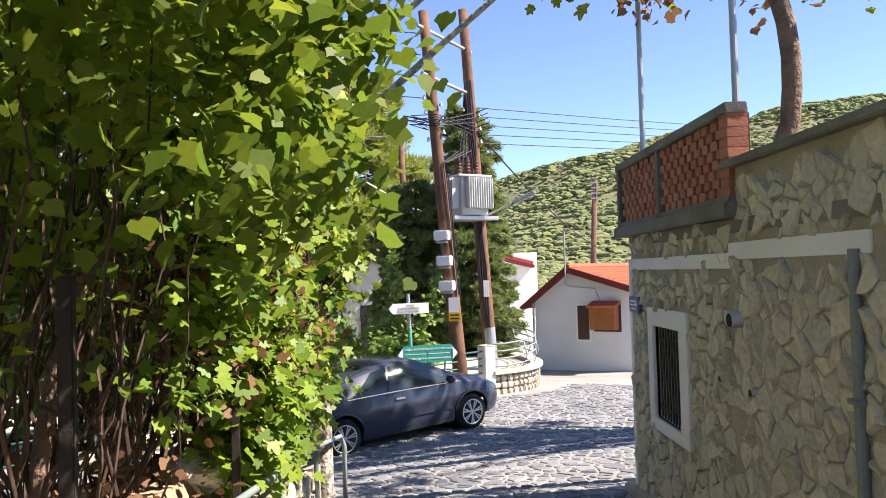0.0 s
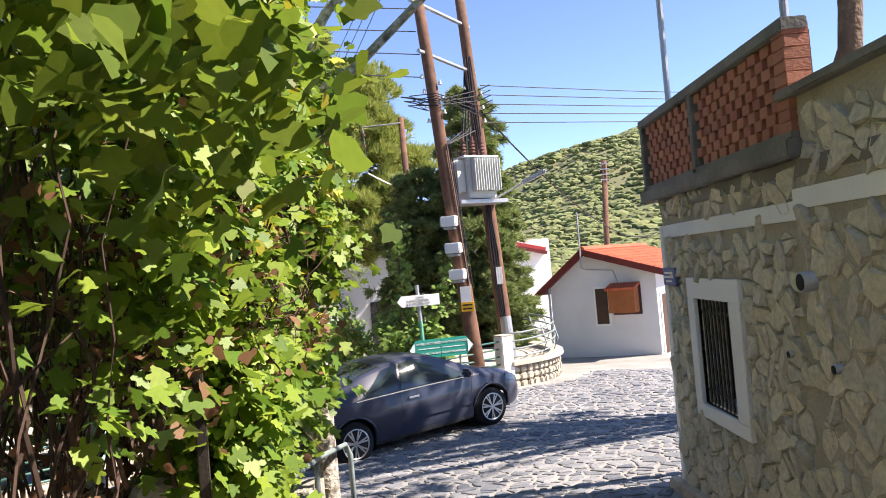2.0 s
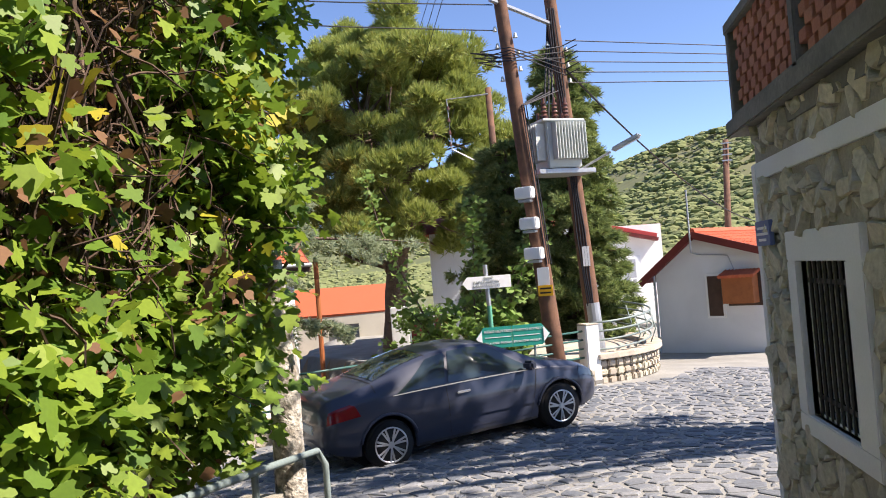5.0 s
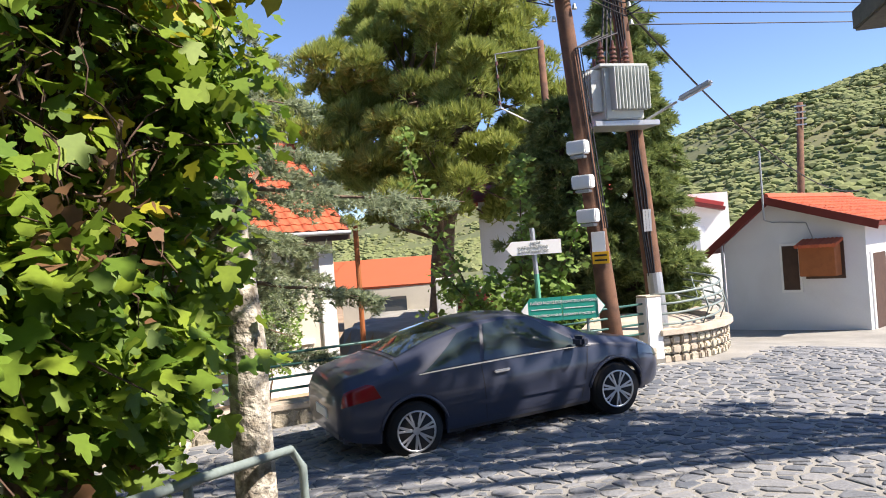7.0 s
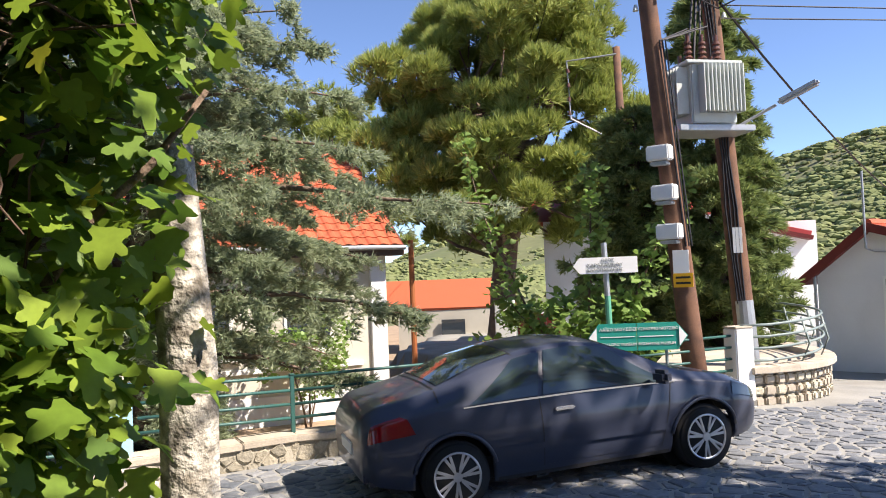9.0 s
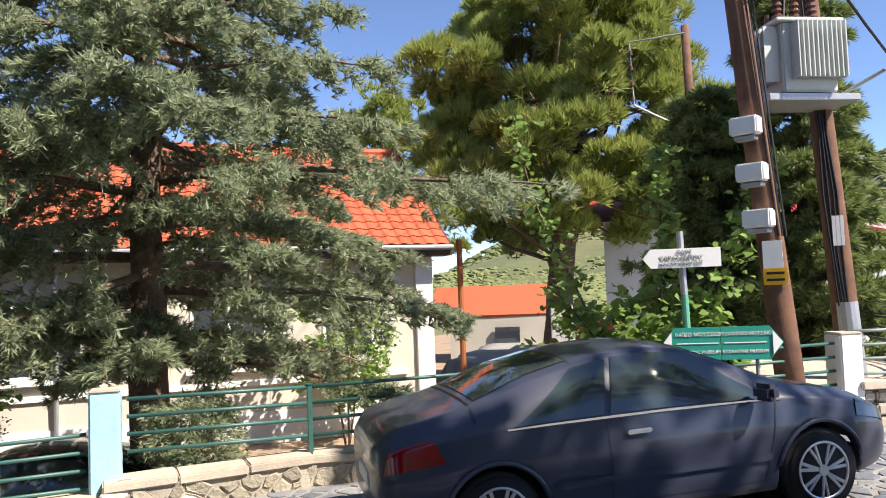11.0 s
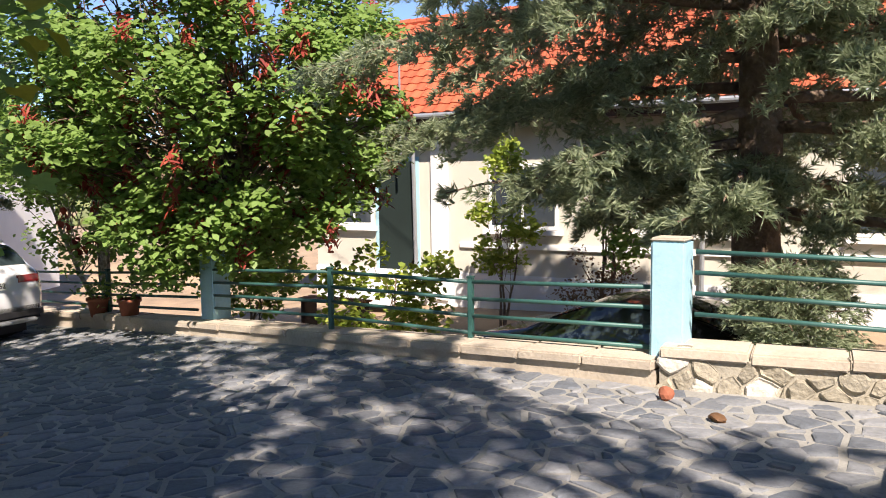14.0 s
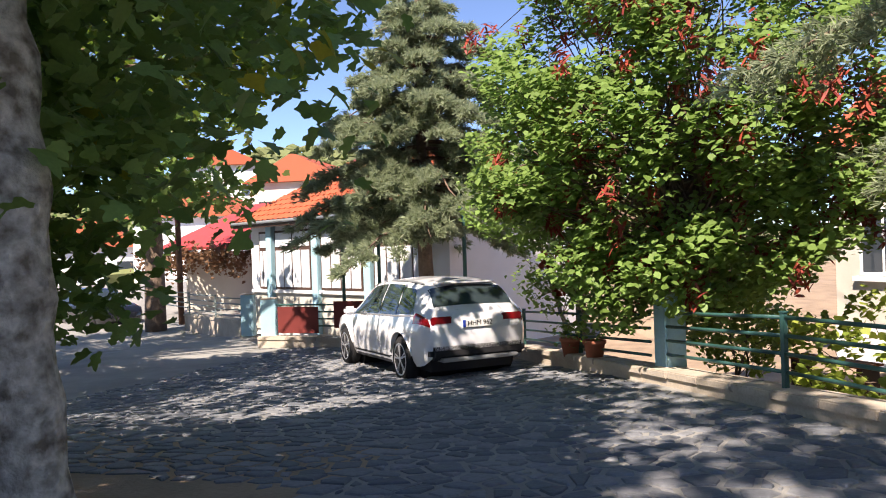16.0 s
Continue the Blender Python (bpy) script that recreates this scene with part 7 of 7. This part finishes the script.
for c in cells(-1.62, -1.34, -1.2, -0.25, 0.14, 0.15, 0.01, rng):
    vs, fs = stone_mesh(c, lambda u, v, h: (u, 8.6 + h, v), 0.03, 0.015)
    raw("stone", vs, fs, "rubble1", rw_)
rr2 = thing("hand_rail", (-1.3, 6, 0.3), "grey-green painted pipe handrail along the retaining wall", "railing")
zz_ = lambda y: 1.04 - 0.122 * y
part("rail", path_tube(bmesh.new(), [(-1.3, -2, zz_(-2)), (-1.3, 4, zz_(4)), (-1.3, 8.2, zz_(8.2)), (-1.16, 8.85, zz_(8.6)), (-1.13, 8.93, zz_(8.9) - 0.08), (-1.13, 8.93, -0.98)], 0.026, 8), "greyrail", rr2, smooth=True)
for y in (2.0, 4.2, 6.3, 8.05):
    part("post", tube(bmesh.new(), (-1.3, y, zz_(y) - 0.95), (-1.3, y, zz_(y)), 0.024), "greyrail", rr2)
for (x, y, zt) in ((-1.45, 5.65, 1.40), (-1.45, 3.35, 1.79), (-1.75, 1.4, 2.2)):
    t = part("iron_post", boxm((x, y, (zt - 0.2) / 2 + 0.1), (0.055, 0.055, zt - 0.1), 10, 0.006), "rust")
    tagged(t, "dark rusty angle-iron post in the vine bank", "post", "iron posts")


def boulder(x, y, z, s, gen, squash=0.75, material="rock"):
    bm = bmesh.new()
    bmesh.ops.create_icosphere(bm, subdivisions=3, radius=1.0)
    off = Vector((gen.uniform(0, 50), gen.uniform(0, 50), 0))
    for v in bm.verts:
        n = v.co.normalized()
        d = 1 + 0.35 * noise.noise(n * 1.1 + off) + 0.12 * noise.noise(n * 3.2 + off)
        v.co = Vector((n.x * s[0], n.y * s[1], n.z * s[2])) * d
    bmesh.ops.transform(bm, matrix=pose(x, y, z, 0, 0, gen.uniform(0, 90)), verts=bm.verts)
    return part("boulder", bm, material, smooth=False)


for (x, y, z, s) in ((-1.72, 6.55, 0.34, (0.24, 0.30, 0.2)), (-1.66, 7.1, 0.28, (0.17, 0.2, 0.15)), (-1.8, 5.95, 0.38, (0.2, 0.22, 0.14))):
    tagged(boulder(x, y, z, s, rng), "pale weathered boulder on the retaining wall", "rock", "boulders")

# ---- gate, pots and litter ----
gt = thing("gate_pillar", (-4.55, 27.4, -1.4), "white gate pillar with curved iron gate", "gate")
part("shaft", boxm((-4.55, 27.4, -0.6), (0.55, 0.5, 1.6), 10, 0.02), "white", gt)
g_ = part("gate_leaf", boxm((-3.6, 27.4, -0.7), (1.2, 0.05, 1.0), 5, 0.01), "darkred", gt)
for k in range(5):
    part("bar", path_tube(bmesh.new(), [(-4.2 + 0.25 * k, 27.3, -1.4), (-4.2 + 0.25 * k, 27.3, -0.3), (-3.9 + 0.25 * k, 27.2, 0.0 - 0.05 * k)], 0.018, 6), "greyrail", g_)


def pot(x, y, z, s, gen, n):
    t = thing("potted_plant", (x, y, z), "small green plant in a terracotta pot on the kerb wall", "plant pot", "pots on the kerb")
    bm = bmesh.new()
    prof = [(0.09, 0), (0.125, 0.2), (0.14, 0.2), (0.14, 0.24), (0.115, 0.24), (0.11, 0.2)]
    rings = [[bm.verts.new((x + r * s * math.cos(k * math.tau / 14), y + r * s * math.sin(k * math.tau / 14), z + h * s)) for k in range(14)] for r, h in prof]
    for a, b in zip(rings, rings[1:]):
        for k in range(14):
            bm.faces.new((a[k], a[(k + 1) % 14], b[(k + 1) % 14], b[k]))
    bm.faces.new(rings[0][::-1]), bm.faces.new(rings[-1])
    part("pot", bm, "terracotta", t, smooth=True)
    leaves("foliage", np.array([x, y, z + 0.36 * s]) + G_.normal(size=(n, 3)) * np.array([0.12, 0.12, 0.09]) * s, 0.08, OVAL, "leaf_tree", t, G_, 0.4, 0.3)
    return t


pot(-12.05, 8.78, -1.57, 1.2, rng, 120)
pot(-12.7, 8.30, -1.62, 1.2, rng, 120)
bl = bmesh.new()
bmesh.ops.create_icosphere(bl, subdivisions=2, radius=0.055)
for v in bl.verts:
    v.co *= 1 + 0.25 * noise.noise(v.co * 20)
bmesh.ops.transform(bl, matrix=pose(-5.1, 12.92, road_z(-5.1, 12.92) + 0.05), verts=bl.verts)
tagged(part("fallen_fruit", bl, "terracotta"), "crushed red fruit on the paving", "fruit")
for (x, y) in ((-4.5, 12.9),):
    tagged(boulder(x, y, road_z(x, y) + 0.03, (0.05, 0.08, 0.025), rng, material="leaf_brown"), "small brown scrap on the paving", "litter")
# terraces steps and bench hints by the entrance
bn = thing("bench", (-13.2, 12.0, -2.4), "low brown slatted bench by the entrance", "bench")
for k in range(4):
    part("slat", boxm((-13.2 + 0.09 * k, 12.0 - 0.1 * k, -1.65), (1.3, 0.09, 0.03), 43, 0.005), "orangewood", bn)
for k in (-0.5, 0.5):
    part("leg", boxm((-13.1 + k * 0.8, 11.9 + k * 0.75, -2.0), (0.08, 0.35, 0.7), 43, 0.01), "wood", bn)

# ---- down the lane ----
lt = thing("tall_trunk", (-21.5, -7.6, -2.4), "dark tree trunk and leafy crown beside the lane", "tree")
bm = bmesh.new()
q_ = limb((-21.5, -7.6, -2.6), (-21.6, -7.6, 6), G_, 0.06, 8)
path_tube(bm, q_, list(np.linspace(0.36, 0.2, len(q_))), 10)
part("trunk", bm, "bark", lt, smooth=True)
leaves("crown", slab_points(2600, -24.5, -18.5, -9.8, -5.4, 1.4, 6.0, 0.45, 60), 0.26, VINE, "leaf_tree", lt, G_, 0.3, 0.4)
lp = part("lane_pole", tube(bmesh.new(), (-23.6, -8.3, -2.6), (-23.5, -8.3, 5.2), 0.11, 0.09), "polewood", smooth=True)
tagged(lp, "slim brown wooden pole down the lane", "pole")
rs = thing("red_roof_house", (-31, -10, -2.6), "low house with a red sheet roof and vine-hung porch", "house")
part("wall", boxm((-33, -10.5, -1.2), (6, 7, 3.0), 25), "cream", rs)
part("roof", slab4([(-28.5, -13.8, 0.5), (-26.4, -7.4, 0.5), (-30.8, -5.2, 2.6), (-33.2, -12.0, 2.6)], 0.12), "redroof", rs)
vv_ = thing("porch_vine", (-27.5, -10.2, -2.6), "brown leafy vine along the porch edge", "climbing plant")
leaves("foliage", slab_points(1500, -28.2, -26.4, -13, -7.6, -0.5, 0.4, 0.2, 40), 0.16, VINE, "leaf_brown", vv_, G_, 0.2, 0.6)
for (x, y, z, w, d, h, rz_, mt) in ((-52, -29, 0.5, 12, 8, 5, 20, "white"), (-60, -24, 3.5, 10, 8, 5, 10, "cream"), (-75, -45, 7, 12, 9, 6, 30, "white"), (-48, -37, -1, 10, 8, 4, 35, "plaster")):
    t = thing("hillside_house", (x, y, z - h / 2), "distant pale house with orange roof on the hillside", "house", "hillside houses")
    part("wall", boxm((x, y, z - 1.5), (w, d, h + 3), rz_), mt, t)
    bm = bmesh.new()
    prism(bm, [(-w / 2 - .5, -d / 2 - .5), (w / 2 + .5, -d / 2 - .5), (w / 2 + .5, d / 2 + .5), (-w / 2 - .5, d / 2 + .5)], 0, 0.2)
    top = [v for v in bm.verts if v.co.z > 0.1]
    for v in top:
        v.co.y *= 0.05
        v.co.z = 2.2
    bmesh.ops.transform(bm, matrix=pose(x, y, z + h / 2, 0, 0, rz_), verts=bm.verts)
    part("roof", bm, "tile", t)
    for k in range(3):
        ca, sa = math.cos(radians(rz_)), math.sin(radians(rz_))
        for s_ in (1, -1):
            ux, uy = (-w / 3 + k * w / 3), s_ * (d / 2 + 0.02)
            w_ = part("window", boxm((x + ux * ca - uy * sa, y + ux * sa + uy * ca, z + 0.3), (1.2, 0.1, 1.3), rz_), "window", t)
        ux, uy = (w / 2 + 0.02), (-d / 3 + k * d / 3)
        part("window", boxm((x + ux * ca - uy * sa, y + ux * sa + uy * ca, z + 0.3), (0.1, 1.1, 1.3), rz_), "window", t)
pk_spec = dict(wheels=(-1.42, 1.45), wr=0.34, arch=0.42, spokes=5, patches=[
    ("side_window", dict(x0=-1.2, x1=0.95, s0=1.06, s1=1.92, x0b=-1.1, x1b=0.42, material="carglass", off=0.008)),
    ("windscreen", dict(x0=0.42, x1=1.08, s0=2.08, s1=3.0, material="carglass", off=0.006))], boxes=[])
car("pickup", (-24.2, -13.0, -2.62), (0, 0, 70), (4.66, 1.89, 1.64), SV, "blackpaint", "dark off-road car parked far down the shaded lane", pk_spec)
car("white_car", (-29.5, -19.5, -2.8), (0, 0, 60), (4.48, 1.76, 1.41), CP, "whitepaint", "white car parked far down the lane", dict(bk_spec, patches=[("side_window", dict(x0=-1.0, x1=1.0, s0=1.06, s1=1.93, x0b=-0.6, x1b=0.45, material="carglass", off=0.008))]))
cr = thing("orange_roof_outbuilding", (-9.5, 38, -2), "low outbuilding with orange tiled roof behind the pine", "house")
part("wall", boxm((-9.6, 39.5, -1.65), (5, 4, 2.6), 15), "cream", cr)
part("roof", slab4([(-12.4, 36.6, -0.35), (-6.6, 38.2, -0.35), (-7.2, 40.2, 0.85), (-12.8, 38.8, 0.85)], 0.12), "tile", cr)
w_ = part("window", boxm((-9.2, 37.42, -1.4), (1.0, 0.1, 1.1), 15), "window", cr)
bk2 = thing("grey_house", (-2.5, 33, -1.6), "grey rendered house wall in the pine's shade", "house")
part("wall", boxm((-1.5, 34, 0.4), (6, 5, 4.4), 10), "plaster", bk2)
part("roof", slab4([(-4.9, 30.9, 2.6), (1.6, 32.0, 2.6), (1.2, 34.6, 3.6), (-5.2, 33.6, 3.6)], 0.14), "redroof", bk2)
d_ = part("door", boxm((-2.4, 31.23, -0.6), (1.2, 0.1, 2.2), 10, 0.01), "plastic", bk2, "dark sheet door")

# ---- lane paving stones ----
rngc = random.Random(8)
pv = thing("pavement", (0, 9, -1), "uneven grey-blue paving stones set in pale mortar", "pavement")
pv["kind"] = "structure"


def on_lane(u, v, h):
    return (u, v, road_z(u, v) + h)


def lane_ok(c):
    x, y = c[0], c[1]
    if x > 2.0 and y < 9.3:
        return False
    if x < -1.3 and y < 8.75 and x > -5:
        return False
    if inside(YARD, x, y) or seg_dist(FENCE, x, y) < 0.28:
        return False
    if math.hypot(x - 1.05, y - 20.1) < 2.15:
        return False
    return True


st = [c for c in cells(-17.5, 5.5, 1.0, 20.0, 0.21, 0.15, 0.016, rngc, 0.46, 0.4) if lane_ok(c)]
lay_stones(st, on_lane, 0.014, pv, "cobble1", "cobble", lambda c: abs(c[0] + 3.6) * 0.8 + abs(c[1] - 11.7), "paving_stone", "paving_stones", rngc, 0.03)
